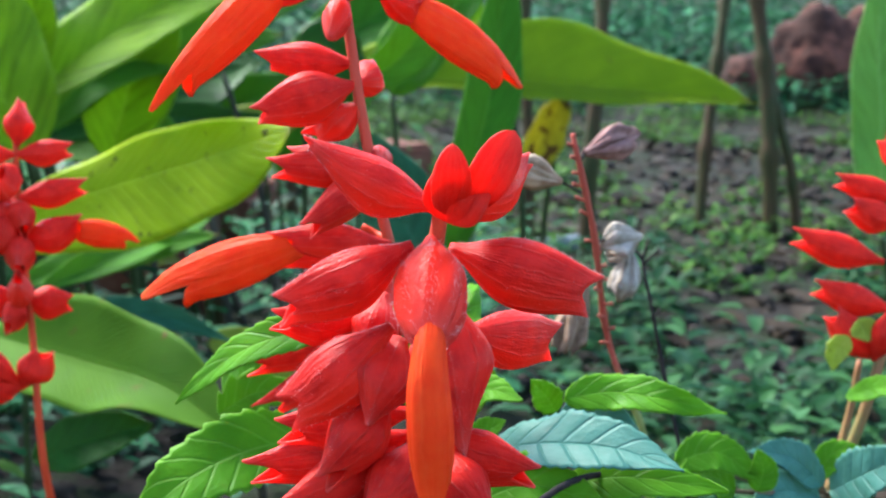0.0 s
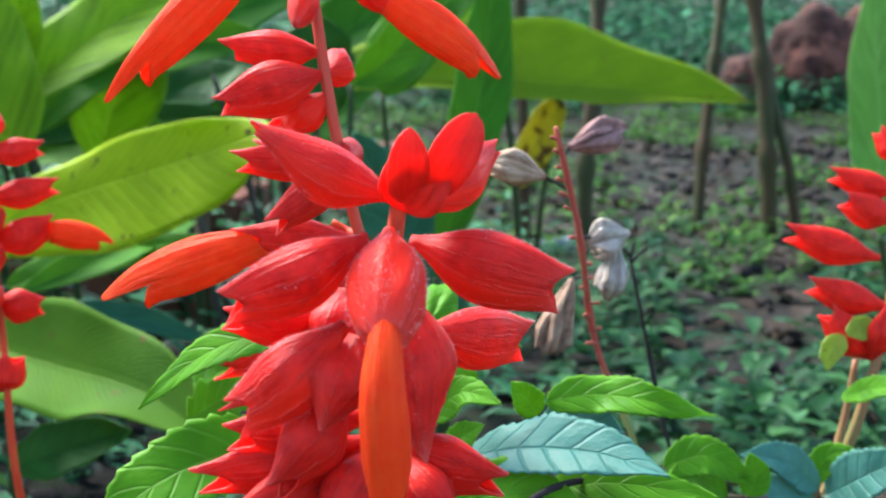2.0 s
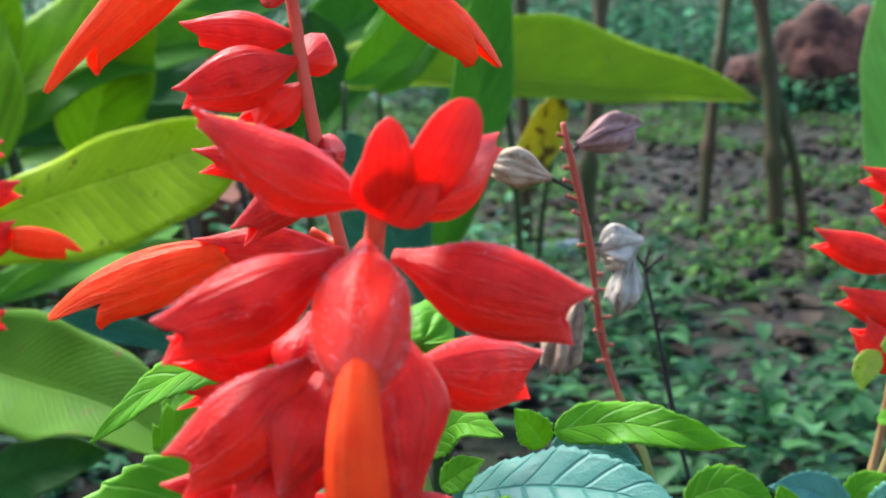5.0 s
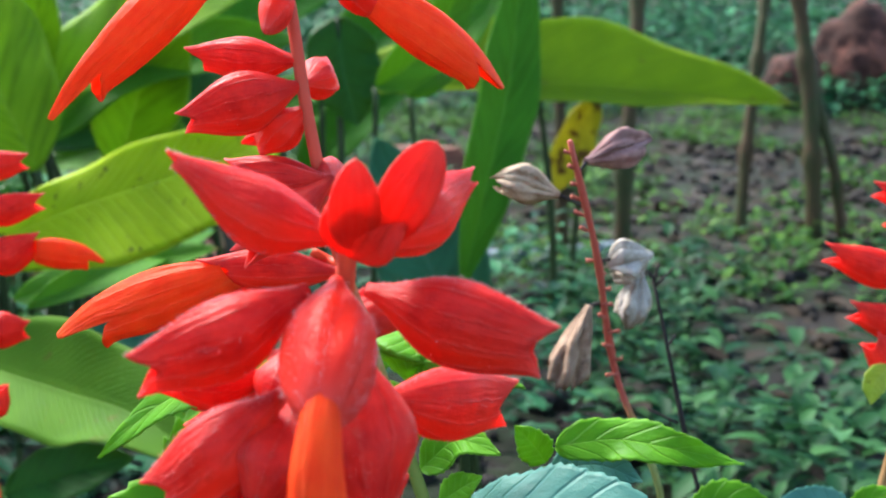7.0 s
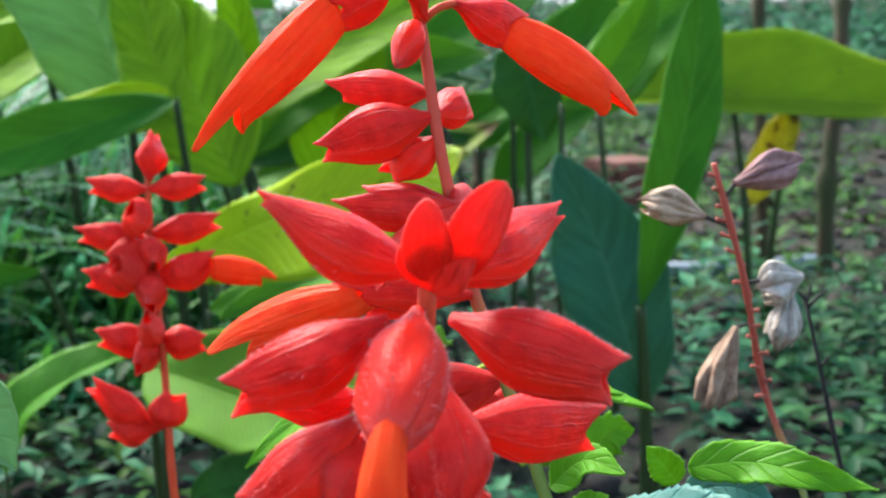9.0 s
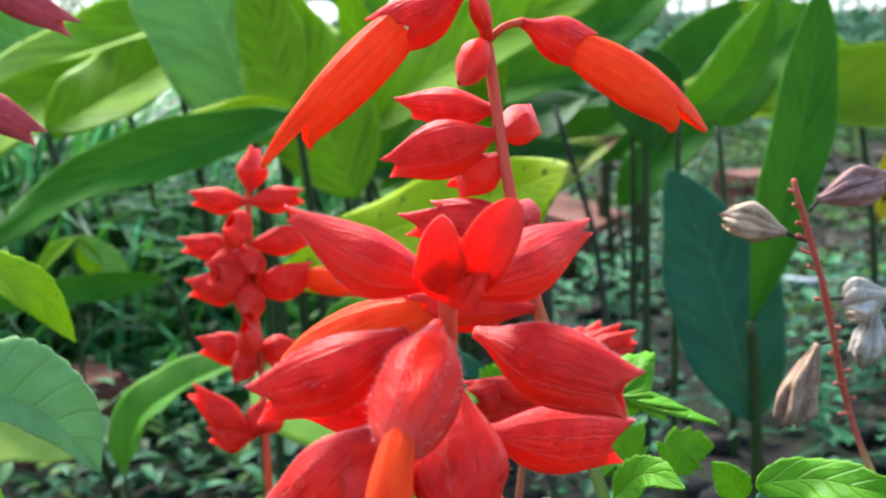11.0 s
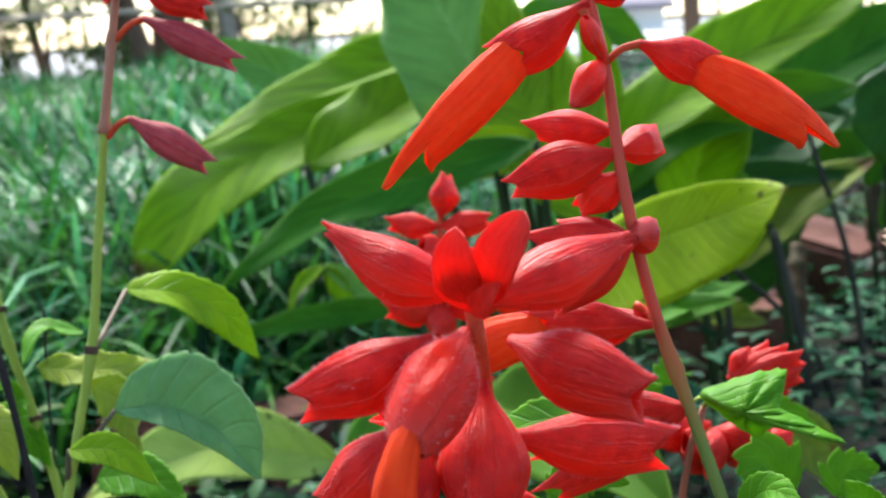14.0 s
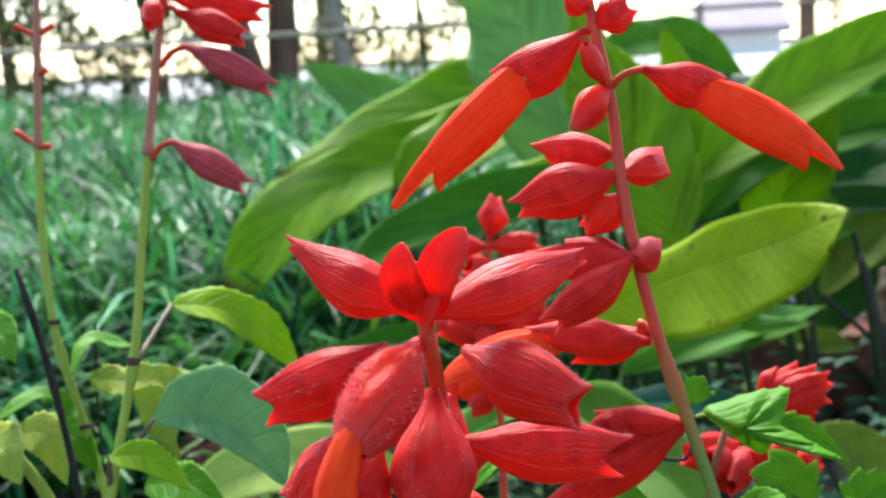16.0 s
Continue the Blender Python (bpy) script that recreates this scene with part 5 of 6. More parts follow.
canna("canna with upright dark green leaves, partly coloured for shade, growing from soil", [
    ([(0.0062, 0.7825, 0.1479), (0.0176, 0.7923, 0.1987), (0.0286, 0.8127, 0.2516), (0.0345, 0.8346, 0.3119)], 0.033, CANNA_DEEP_SHADED, dict(fold=0.35, up=(0.15, -1, 0.1), peak=0.55)),
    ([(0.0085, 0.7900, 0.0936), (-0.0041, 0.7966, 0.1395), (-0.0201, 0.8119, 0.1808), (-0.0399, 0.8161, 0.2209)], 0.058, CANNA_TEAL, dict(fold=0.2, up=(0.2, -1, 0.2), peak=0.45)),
    ([(-0.0769, 0.9955, 0.2754), (-0.0746, 0.9912, 0.2506), (-0.0630, 0.9852, 0.2082)], 0.050, CANNA_SHADED, dict(fold=0.2, up=(0.2, -1, 0.2))),
    ([(-0.0331, 1.0443, 0.2208), (-0.0117, 1.0557, 0.2615), (0.0321, 1.0709, 0.3020)], 0.055, CANNA, dict(fold=0.3, up=FLAT)),
    ([(-0.0496, 0.9525, 0.2350), (-0.0285, 0.9552, 0.2496), (-0.0077, 0.9607, 0.2784), (0.0059, 0.9669, 0.3105)], 0.034, CANNA, dict(fold=0.4, up=(0.3, -1, 0.2))),
], [([(0.02, 0.82, -0.01), (0.02, 0.81, 0.07), (0.0062, 0.7825, 0.1479)], 0.008, CANNA_STEM), ([(0.04, 0.80, -0.01), (0.02, 0.80, 0.06), (0.0085, 0.7900, 0.0936)], 0.005, CANNA_STEM),
    ([(-0.06, 0.96, -0.01), (-0.05, 0.97, 0.2), (-0.0769, 0.9955, 0.2754)], 0.006, CANNA_STEM), ([(0.01, 1.0, -0.01), (0.0, 1.02, 0.15), (-0.0331, 1.0443, 0.2208)], 0.006, CANNA_STEM), ([(-0.05, 0.94, -0.01), (-0.06, 0.95, 0.12), (-0.0496, 0.9525, 0.2350)], 0.005, CANNA_STEM)])
canna("tall canna with long arching light green leaves", [
    ([(-0.4144, 1.2029, 0.3242), (-0.4689, 1.1093, 0.2883), (-0.5287, 1.0137, 0.2583), (-0.5749, 0.9490, 0.2304)], 0.062, CANNA_LIGHT, dict(fold=0.5, up=(0.1, -0.6, 0.8))),
    ([(-0.4552, 1.2520, 0.2665), (-0.5600, 1.1317, 0.2385), (-0.6143, 1.0373, 0.1966), (-0.6407, 0.9662, 0.1310)], 0.084, CANNA_LIGHT, dict(fold=0.3, up=(0.1, -0.92, 0.4), peak=0.55, point=0.8)),
    ([(-0.5658, 1.2229, 0.2517), (-0.6287, 1.1914, 0.2735), (-0.6964, 1.1603, 0.3147)], 0.052, CANNA_PALE, dict(fold=0.25, up=(0, -0.8, 0.6))),
    ([(-0.3605, 1.0409, 0.2041), (-0.3904, 1.0597, 0.2831), (-0.4426, 1.0771, 0.3579), (-0.4825, 1.0737, 0.4039)], 0.105, CANNA_PALE, dict(fold=0.22, up=(0.2, -1, 0.2))),
    ([(-0.3275, 1.0021, 0.2083), (-0.3402, 1.0285, 0.2745), (-0.3717, 1.0573, 0.3487)], 0.05, CANNA_LIGHT, dict(fold=0.3, up=(0.2, -1, 0.2))),
    ([(-0.2893, 1.0229, 0.2057), (-0.2798, 1.0385, 0.2718), (-0.2946, 1.0391, 0.3277)], 0.034, CANNA_LIGHT, dict(fold=0.4, up=(0.2, -1, 0.2))),
    ([(-0.2931, 0.9448, 0.2368), (-0.3501, 0.8757, 0.2188), (-0.3805, 0.8340, 0.2077), (-0.4271, 0.7671, 0.1665)], 0.038, CANNA_DEEP_SHADED, dict(fold=0.3, up=(0, -0.95, 0.25))),
    ([(-0.3000, 0.9500, 0.2420), (-0.3500, 0.9062, 0.2230), (-0.4139, 0.8615, 0.2066)], 0.036, CANNA_YELLOW, dict(fold=0.3, up=(0, -0.85, 0.5))),
    ([(-0.3723, 0.9075, 0.1316), (-0.4252, 0.8775, 0.1276), (-0.4814, 0.8448, 0.1182)], 0.020, CANNA_DEEP_SHADED, dict(fold=0.3, up=(0, -0.9, 0.35))),
    ([(-0.3402, 0.7433, 0.0755), (-0.3739, 0.6930, 0.0948), (-0.3941, 0.6587, 0.0947), (-0.4336, 0.6339, 0.0764)], 0.044, CANNA_CREAM, dict(fold=0.25, up=(0, -0.85, 0.5))),
    ([(-0.5400, 1.0600, 0.2100), (-0.4743, 1.1342, 0.2600), (-0.4111, 1.2046, 0.3210)], 0.09, CANNA_LIGHT, dict(fold=0.3, up=FLAT)),
    ([(-0.2704, 0.9947, 0.1746), (-0.3125, 1.0220, 0.2479), (-0.3634, 1.0579, 0.3203)], 0.085, CANNA_LIGHT, dict(fold=0.25, up=(0.2, -1, 0.2))),
    ([(-0.3143, 1.0485, 0.2263), (-0.3687, 1.0063, 0.2161), (-0.4346, 0.9688, 0.1871)], 0.040, CANNA_YELLOW, dict(fold=0.3, up=(0, -0.85, 0.5))),
    ([(-0.2434, 1.0998, 0.1600), (-0.2248, 1.1185, 0.2416), (-0.2141, 1.1334, 0.3109)], 0.07, CANNA_LIGHT, dict(fold=0.3, up=(0.2, -1, 0.2))),
    ([(-0.1963, 1.1606, 0.1652), (-0.2565, 1.1519, 0.1743), (-0.3160, 1.1377, 0.1535)], 0.06, CANNA, dict(fold=0.3, up=FLAT)),
], [([(-0.36, 1.10, -0.01), (-0.36, 1.12, 0.12), (-0.3605, 1.0409, 0.2041)], 0.010, CANNA_STEM), ([(-0.30, 1.06, -0.01), (-0.32, 1.08, 0.14), (-0.3275, 1.0021, 0.2083)], 0.008, CANNA_STEM),
    ([(-0.24, 1.10, -0.01), (-0.25, 1.10, 0.14), (-0.2893, 1.0229, 0.2057)], 0.006, CANNA_STEM), ([(-0.34, 1.16, -0.01), (-0.36, 1.22, 0.2), (-0.4144, 1.2029, 0.3242)], 0.009, CANNA_STEM),
    ([(-0.40, 1.18, -0.01), (-0.46, 1.22, 0.16), (-0.4983, 1.2034, 0.2560)], 0.009, CANNA_STEM), ([(-0.42, 1.2, -0.01), (-0.5, 1.24, 0.15), (-0.5658, 1.2229, 0.2517)], 0.007, CANNA_STEM),
    ([(-0.26, 1.0, -0.01), (-0.26, 1.0, 0.12), (-0.2931, 0.9448, 0.2368)], 0.007, CANNA_STEM), ([(-0.28, 1.0, -0.01), (-0.29, 1.0, 0.12), (-0.3276, 0.9485, 0.2351)], 0.006, CANNA_STEM),
    ([(-0.32, 1.0, -0.01), (-0.35, 1.0, 0.08), (-0.3723, 0.9075, 0.1316)], 0.006, CANNA_STEM), ([(-0.36, 0.86, -0.01), (-0.38, 0.84, 0.06), (-0.3402, 0.7433, 0.0755)], 0.006, CANNA_STEM),
    ([(-0.22, 1.02, -0.01), (-0.23, 1.02, 0.1), (-0.2704, 0.9947, 0.1746)], 0.008, CANNA_STEM), ([(-0.18, 1.12, -0.01), (-0.18, 1.12, 0.1), (-0.2434, 1.0998, 0.1600)], 0.008, CANNA_STEM),
    ([(-0.14, 1.16, -0.01), (-0.13, 1.16, 0.1), (-0.1963, 1.1606, 0.1652)], 0.007, CANNA_STEM), ([(-0.42, 1.04, -0.01), (-0.43, 1.05, 0.15), (-0.5400, 1.0600, 0.2100)], 0.009, CANNA_STEM), ([(-0.2, 1.06, -0.01), (-0.2, 1.06, 0.15), (-0.3143, 1.0485, 0.2263)], 0.006, CANNA_STEM)])
canna("canna with broad light leaves over dark bare stalks", [
    ([(-0.2824, 1.0279, 0.2131), (-0.2309, 1.0633, 0.2568), (-0.1759, 1.0995, 0.2924), (-0.1000, 1.1481, 0.3345)], 0.070, CANNA_LIGHT, dict(fold=0.3, up=FLAT)),
    ([(-0.2891, 1.0772, 0.1830), (-0.2534, 1.1037, 0.2258), (-0.1954, 1.1385, 0.2426), (-0.1227, 1.1807, 0.2542)], 0.060, CANNA, dict(fold=0.35, up=FLAT)),
    ([(-0.3446, 1.1025, 0.1732), (-0.2611, 1.1507, 0.1849), (-0.1316, 1.2223, 0.1828)], 0.036, CANNA_SHADED, dict(fold=0.3, up=(0, -0.85, 0.5))),
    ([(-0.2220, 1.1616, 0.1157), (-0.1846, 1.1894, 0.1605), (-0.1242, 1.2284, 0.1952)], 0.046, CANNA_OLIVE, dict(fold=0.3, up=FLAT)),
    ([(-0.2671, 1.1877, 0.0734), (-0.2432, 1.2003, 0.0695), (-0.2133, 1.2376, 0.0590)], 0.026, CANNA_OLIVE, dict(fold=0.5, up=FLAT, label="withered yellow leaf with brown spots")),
    ([(-0.2858, 1.1876, 0.1471), (-0.2357, 1.2237, 0.1886), (-0.1582, 1.2752, 0.2238)], 0.085, CANNA_SHADED, dict(fold=0.3, up=FLAT)),
    ([(-0.2563, 1.2512, 0.0623), (-0.2329, 1.2740, 0.1215), (-0.1932, 1.3071, 0.1843)], 0.07, CANNA_SHADED, dict(fold=0.3, up=(0.2, -1, 0.2))),
    ([(-0.1268, 0.8086, 0.1040), (-0.1027, 0.8198, 0.0905), (-0.0611, 0.8149, 0.0587)], 0.030, CANNA_OLIVE, dict(fold=0.3, up=FLAT)),
    ([(-0.4389, 1.2449, 0.3103), (-0.3873, 1.2745, 0.3167), (-0.3266, 1.3030, 0.2835)], 0.05, CANNA, dict(fold=0.3, up=FLAT)),
    ([(0.0558, 1.2683, 0.2322), (0.0059, 1.2656, 0.2639), (-0.0352, 1.2654, 0.2999)], 0.06, CANNA_LIGHT, dict(fold=0.3, up=FLAT)),
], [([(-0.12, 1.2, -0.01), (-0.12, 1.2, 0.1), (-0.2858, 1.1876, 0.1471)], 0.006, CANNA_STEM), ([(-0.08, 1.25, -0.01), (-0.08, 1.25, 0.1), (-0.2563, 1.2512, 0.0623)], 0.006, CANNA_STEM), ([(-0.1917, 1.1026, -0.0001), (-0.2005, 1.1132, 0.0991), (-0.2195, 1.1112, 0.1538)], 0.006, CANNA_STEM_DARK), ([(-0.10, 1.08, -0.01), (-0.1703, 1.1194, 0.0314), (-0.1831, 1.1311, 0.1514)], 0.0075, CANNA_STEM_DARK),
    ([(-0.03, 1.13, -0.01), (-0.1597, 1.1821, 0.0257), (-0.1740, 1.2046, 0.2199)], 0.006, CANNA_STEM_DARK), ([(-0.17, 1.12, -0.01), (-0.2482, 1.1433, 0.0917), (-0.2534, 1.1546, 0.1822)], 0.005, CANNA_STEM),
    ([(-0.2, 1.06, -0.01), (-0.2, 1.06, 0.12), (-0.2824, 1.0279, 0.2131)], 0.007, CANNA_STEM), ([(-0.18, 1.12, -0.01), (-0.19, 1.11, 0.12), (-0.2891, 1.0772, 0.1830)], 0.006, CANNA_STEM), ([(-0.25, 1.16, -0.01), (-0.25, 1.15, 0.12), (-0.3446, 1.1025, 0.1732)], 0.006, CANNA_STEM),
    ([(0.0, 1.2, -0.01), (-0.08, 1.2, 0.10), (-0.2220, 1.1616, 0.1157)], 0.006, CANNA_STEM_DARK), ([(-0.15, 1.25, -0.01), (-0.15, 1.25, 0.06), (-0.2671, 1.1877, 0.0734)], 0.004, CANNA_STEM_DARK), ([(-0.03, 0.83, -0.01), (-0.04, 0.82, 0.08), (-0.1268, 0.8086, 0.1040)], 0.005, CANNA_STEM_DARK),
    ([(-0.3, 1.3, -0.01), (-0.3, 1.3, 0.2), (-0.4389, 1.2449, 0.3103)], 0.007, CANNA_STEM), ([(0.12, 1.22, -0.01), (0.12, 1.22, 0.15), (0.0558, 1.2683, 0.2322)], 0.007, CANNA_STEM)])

canna("canna with broad green leaves at the back of the clump", [
    ([(-0.2700, 1.3000, 0.1950), (-0.2150, 1.3200, 0.2400), (-0.1600, 1.3400, 0.2750), (-0.0900, 1.3600, 0.3150)], 0.070, CANNA_DEEP_SHADED, dict(fold=0.3, up=FLAT, peak=0.5)),
    ([(-0.1700, 1.4200, 0.1500), (-0.1250, 1.4500, 0.2050), (-0.0700, 1.4800, 0.2550), (0.0000, 1.5000, 0.3000)], 0.075, CANNA_DEEP_SHADED, dict(fold=0.3, up=FLAT, peak=0.5)),
    ([(-0.2300, 1.3000, 0.1400), (-0.1700, 1.3150, 0.1850), (-0.0850, 1.3300, 0.2150)], 0.046, CANNA_DEEP_SHADED, dict(fold=0.35, up=FLAT)),
    ([(-0.1500, 1.3900, 0.1150), (-0.1000, 1.4100, 0.1700), (-0.0450, 1.4300, 0.2100)], 0.055, CANNA_DEEP_SHADED, dict(fold=0.3, up=FLAT)),
    ([(-0.3300, 1.4200, 0.1500), (-0.2600, 1.4500, 0.1900), (-0.1700, 1.4800, 0.2100)], 0.070, CANNA_SHADED, dict(fold=0.3, up=FLAT)),
], [([(-0.22, 1.34, -0.01), (-0.25, 1.32, 0.10), (-0.27, 1.30, 0.195)], 0.006, CANNA_STEM), ([(-0.14, 1.44, -0.01), (-0.16, 1.43, 0.08), (-0.17, 1.42, 0.15)], 0.006, CANNA_STEM),
    ([(-0.20, 1.32, -0.01), (-0.22, 1.31, 0.08), (-0.23, 1.30, 0.14)], 0.005, CANNA_STEM), ([(-0.13, 1.40, -0.01), (-0.14, 1.40, 0.06), (-0.15, 1.39, 0.115)], 0.005, CANNA_STEM), ([(-0.28, 1.45, -0.01), (-0.31, 1.43, 0.08), (-0.33, 1.42, 0.15)], 0.006, CANNA_STEM)])

canna("young shoot with narrow drooping yellow-green leaves", [
    ([(-0.4312, 0.8972, 0.1594), (-0.4434, 0.8879, 0.1479), (-0.4514, 0.8792, 0.1293)], 0.013, CANNA_LIGHT, dict(fold=0.3, up=(-0.3, -0.9, 0.3))),
    ([(-0.4312, 0.8972, 0.1594), (-0.4212, 0.8998, 0.1434), (-0.4108, 0.9015, 0.1245)], 0.015, CANNA_LIGHT, dict(fold=0.3, up=(0.1, -0.9, 0.3))),
    ([(-0.4312, 0.8972, 0.1594), (-0.4129, 0.9049, 0.1458), (-0.3967, 0.9099, 0.128)], 0.015, CANNA_PALE, dict(fold=0.3, up=(0.4, -0.8, 0.4))),
], [([(-0.4312, 0.9022, -0.01), (-0.4312, 0.9022, 0.08), (-0.4312, 0.8972, 0.1594)], 0.003, CANNA_STEM)])
canna("canna shoot with one bent leaf, pale along its upper rim", [
    ([(-0.2961, 0.6929, 0.0752), (-0.2928, 0.7036, 0.1011), (-0.2706, 0.72, 0.1185), (-0.2426, 0.7357, 0.1296)], 0.034, CANNA, dict(fold=0.45, up=(-0.3, -0.6, 0.75), peak=0.5)),
], [([(-0.2961, 0.7029, -0.01), (-0.2961, 0.6979, 0.03), (-0.2961, 0.6929, 0.0752)], 0.003, CANNA_STEM)])

# ---- bare brown canes ----
for label, pts, r in (
    ("thick brown cane standing in soil", [(0.3926, 1.7205, 0.0049), (0.3899, 1.7519, 0.1140), (0.3835, 1.7924, 0.2172), (0.3712, 1.8346, 0.3292)], 0.0125),
    ("thin dark cane leaning on another", [(0.4254, 1.7218, 0.0122), (0.4160, 1.7456, 0.0821), (0.3999, 1.7682, 0.1459), (0.3910, 1.8138, 0.2228)], 0.008),
    ("slim green-brown cane standing in soil", [(0.3170, 1.7729, 0.0105), (0.3263, 1.8103, 0.0984), (0.3428, 1.8615, 0.2050), (0.3635, 1.9337, 0.3152)], 0.0095),
    ("reddish brown cane beside yellow leaf", [(0.1627, 1.5707, 0.0145), (0.1653, 1.6090, 0.1069), (0.1752, 1.6579, 0.2012), (0.1836, 1.7326, 0.3241)], 0.0115),
    ("thin grey-brown cane standing in soil", [(0.1023, 1.5909, 0.0121), (0.0981, 1.6225, 0.1220), (0.0932, 1.6650, 0.2358), (0.0920, 1.7021, 0.3216)], 0.0085),
    ("short brown cane standing among leaves", [(-0.1762, 1.1854, 0.0146), (-0.1827, 1.1994, 0.0869), (-0.1906, 1.2370, 0.1229)], 0.010),
    ("short dark cane standing among leaves", [(-0.1935, 1.5915, 0.0073), (-0.1993, 1.6131, 0.0658), (-0.2007, 1.6484, 0.1424)], 0.009),
    ("short brown cane standing among leaves", [(-0.1538, 1.5921, 0.0114), (-0.1598, 1.6166, 0.0850), (-0.1668, 1.6507, 0.1555)], 0.008),
):
    pts = [Vector(p) for p in pts]
    pts[0].z = -0.01
    ob = thing("cane", label, "cane", "bare canes")
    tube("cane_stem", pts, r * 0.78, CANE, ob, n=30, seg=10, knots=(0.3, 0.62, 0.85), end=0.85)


# ---- small stuff on the ground ----
def random_greens(name, stops, share=0.25, rough=0.5, gloss=0.05):
    m = mat(name, stops[0][1], rough)
    tree, shader = nodes(m)
    g = tree.nodes.new("ShaderNodeNewGeometry")
    patch = texture(tree, coords(tree), 5.0, 3.0)
    fac = calc(tree, "ADD", calc(tree, "MULTIPLY", g.outputs["Random Per Island"], 0.65), calc(tree, "MULTIPLY", patch, 0.35))
    col = ramp(tree, fac, stops)
    tree.links.new(col, shader.inputs["Base Color"])
    shader.inputs["Specular IOR Level"].default_value = gloss
    return thin(m, col, share)


WEED = random_greens("weed_leaf", [(0.15, (0.008, 0.034, 0.006)), (0.5, (0.027, 0.085, 0.012)), (0.85, (0.085, 0.17, 0.022))])
WEED_BLUE = random_greens("bluish_weed_leaf", [(0.15, (0.008, 0.038, 0.014)), (0.5, (0.014, 0.054, 0.018)), (0.85, (0.048, 0.13, 0.040))])
# The bluish and the palest stop stand in for sky glints on blades.
GRASS = random_greens("grass_blade", [(0.18, (0.006, 0.026, 0.010)), (0.42, (0.022, 0.10, 0.016)), (0.60, (0.070, 0.24, 0.024)), (0.72, (0.035, 0.18, 0.080)), (0.88, (0.15, 0.42, 0.12))], 0.35, 0.34, 0.07)
HEDGE = random_greens("hedge_leaf", [(0.15, (0.05, 0.07, 0.025)), (0.6, (0.10, 0.15, 0.04)), (0.9, (0.28, 0.31, 0.08))], 0.6)
# The near-black stop colours some leaves as the shaded gaps between plants.
SHADED_WEED = random_greens("shade_dark_weed_leaf", [(0.2, (0.002, 0.014, 0.007)), (0.5, (0.011, 0.064, 0.026)), (0.85, (0.06, 0.19, 0.08))])
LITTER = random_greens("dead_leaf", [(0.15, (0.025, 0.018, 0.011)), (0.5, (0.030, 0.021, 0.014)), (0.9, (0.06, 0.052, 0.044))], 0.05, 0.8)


def leaf_stuff(name, label, category, places, sizes, ways, material, slim=0.5, lift=0.25):
    """Many small ovate folded leaves: places, lengths and directions are arrays."""
    n = len(places)
    ways = ways / np.linalg.norm(ways, axis=1, keepdims=True)
    side = np.cross(ways, np.array([0.0, 0, 1]))
    side /= np.maximum(np.linalg.norm(side, axis=1, keepdims=True), 1e-6)
    nrm = np.cross(side, ways)
    l = sizes[:, None]
    rows = []
    for along, across, up in ((0, 0, 0), (0.3, 0.42, 0.10), (0.3, -0.42, 0.10), (0.3, 0, 0), (0.65, 0.36, 0.04), (0.65, -0.36, 0.04), (0.65, 0, -0.02), (1, 0, -0.12)):
        rows.append(places + ways * (l * along) + side * (l * across * slim * 2 * 0.5) + nrm * (l * up * lift * 4))
    verts = np.stack(rows, 1).reshape(-1, 3)
    pattern = [(0, 1, 3), (0, 3, 2), (3, 1, 4, 6), (2, 3, 6, 5), (6, 4, 7), (5, 6, 7)]
    faces = [tuple(8 * k + i for i in f) for k in range(n) for f in pattern]
    return tagged(mesh_object(name, verts, faces, material), label, category, kind="stuff")


rng = np.random.default_rng(3)


def weed_field(count, per, x, y, height, size, keep):
    """Clumps: each a few leaves that spread from a short stem."""
    px, py = rng.uniform(*x, count), rng.uniform(*y, count)
    ok = np.array([keep(a, b) for a, b in zip(px, py)])
    px, py = px[ok], py[ok]
    c = np.repeat(np.stack([px, py, np.zeros(len(px))], 1), per, 0)
    n = len(c)
    ang = rng.uniform(0, 2 * np.pi, n)
    h = rng.uniform(*height, n) * np.repeat(rng.uniform(0.4, 1, len(px)), per)
    spread = rng.uniform(0, 1, n) * h * 0.5
    p = c + np.stack([np.cos(ang) * spread, np.sin(ang) * spread, h], 1)
    w = np.stack([np.cos(ang), np.sin(ang), rng.uniform(-0.3, 0.7, n)], 1)
    return p, rng.uniform(*size, n), w


def lawn(x, y):
    """Where the lawn grows: past the flower bed on its far side."""
    return x < -0.47 - 0.36 * (y - 0.8) and 0.857 * y - 0.515 * x > 1.05


def ragged(x, y, cx, cy, rx, ry):
    """Inside an oval with an uneven rim."""
    return math.hypot((x - cx) / rx, (y - cy) / ry) < 1 + 0.35 * noise.noise(Vector((x * 3, y * 3, 4)))


def patchy(x, y):
    return noise.noise(Vector((x * 4, y * 4, 7))) + 0.5 * noise.noise(Vector((x * 15, y * 15, 1))) > 0.03


p, s, w = weed_field(1500, 7, (-0.5, 0.9), (0.75, 1.45), (0.005, 0.07), (0.012, 0.032), lambda x, y: not lawn(x, y) and (x > 0.1 or (noise.noise(Vector((x * 7, y * 7, 5))) > 0.32 and x < -0.3)) and (noise.noise(Vector((x * 5, y * 5, 2))) > -0.25))
leaf_stuff("weeds", "low green weeds covering dark soil", "weeds", p, s, w, WEED_BLUE)
p, s, w = weed_field(7000, 6, (-0.8, 1.5), (1.4, 3.3), (0.003, 0.03), (0.008, 0.022), lambda x, y: not lawn(x, y) and patchy(x, y) and ragged(x, y, 0.35, 2.3, 1.25, 1.0))
leaf_stuff("moss_plants", "small bright moss plants in patches on soil", "weeds", p, s, w, WEED)
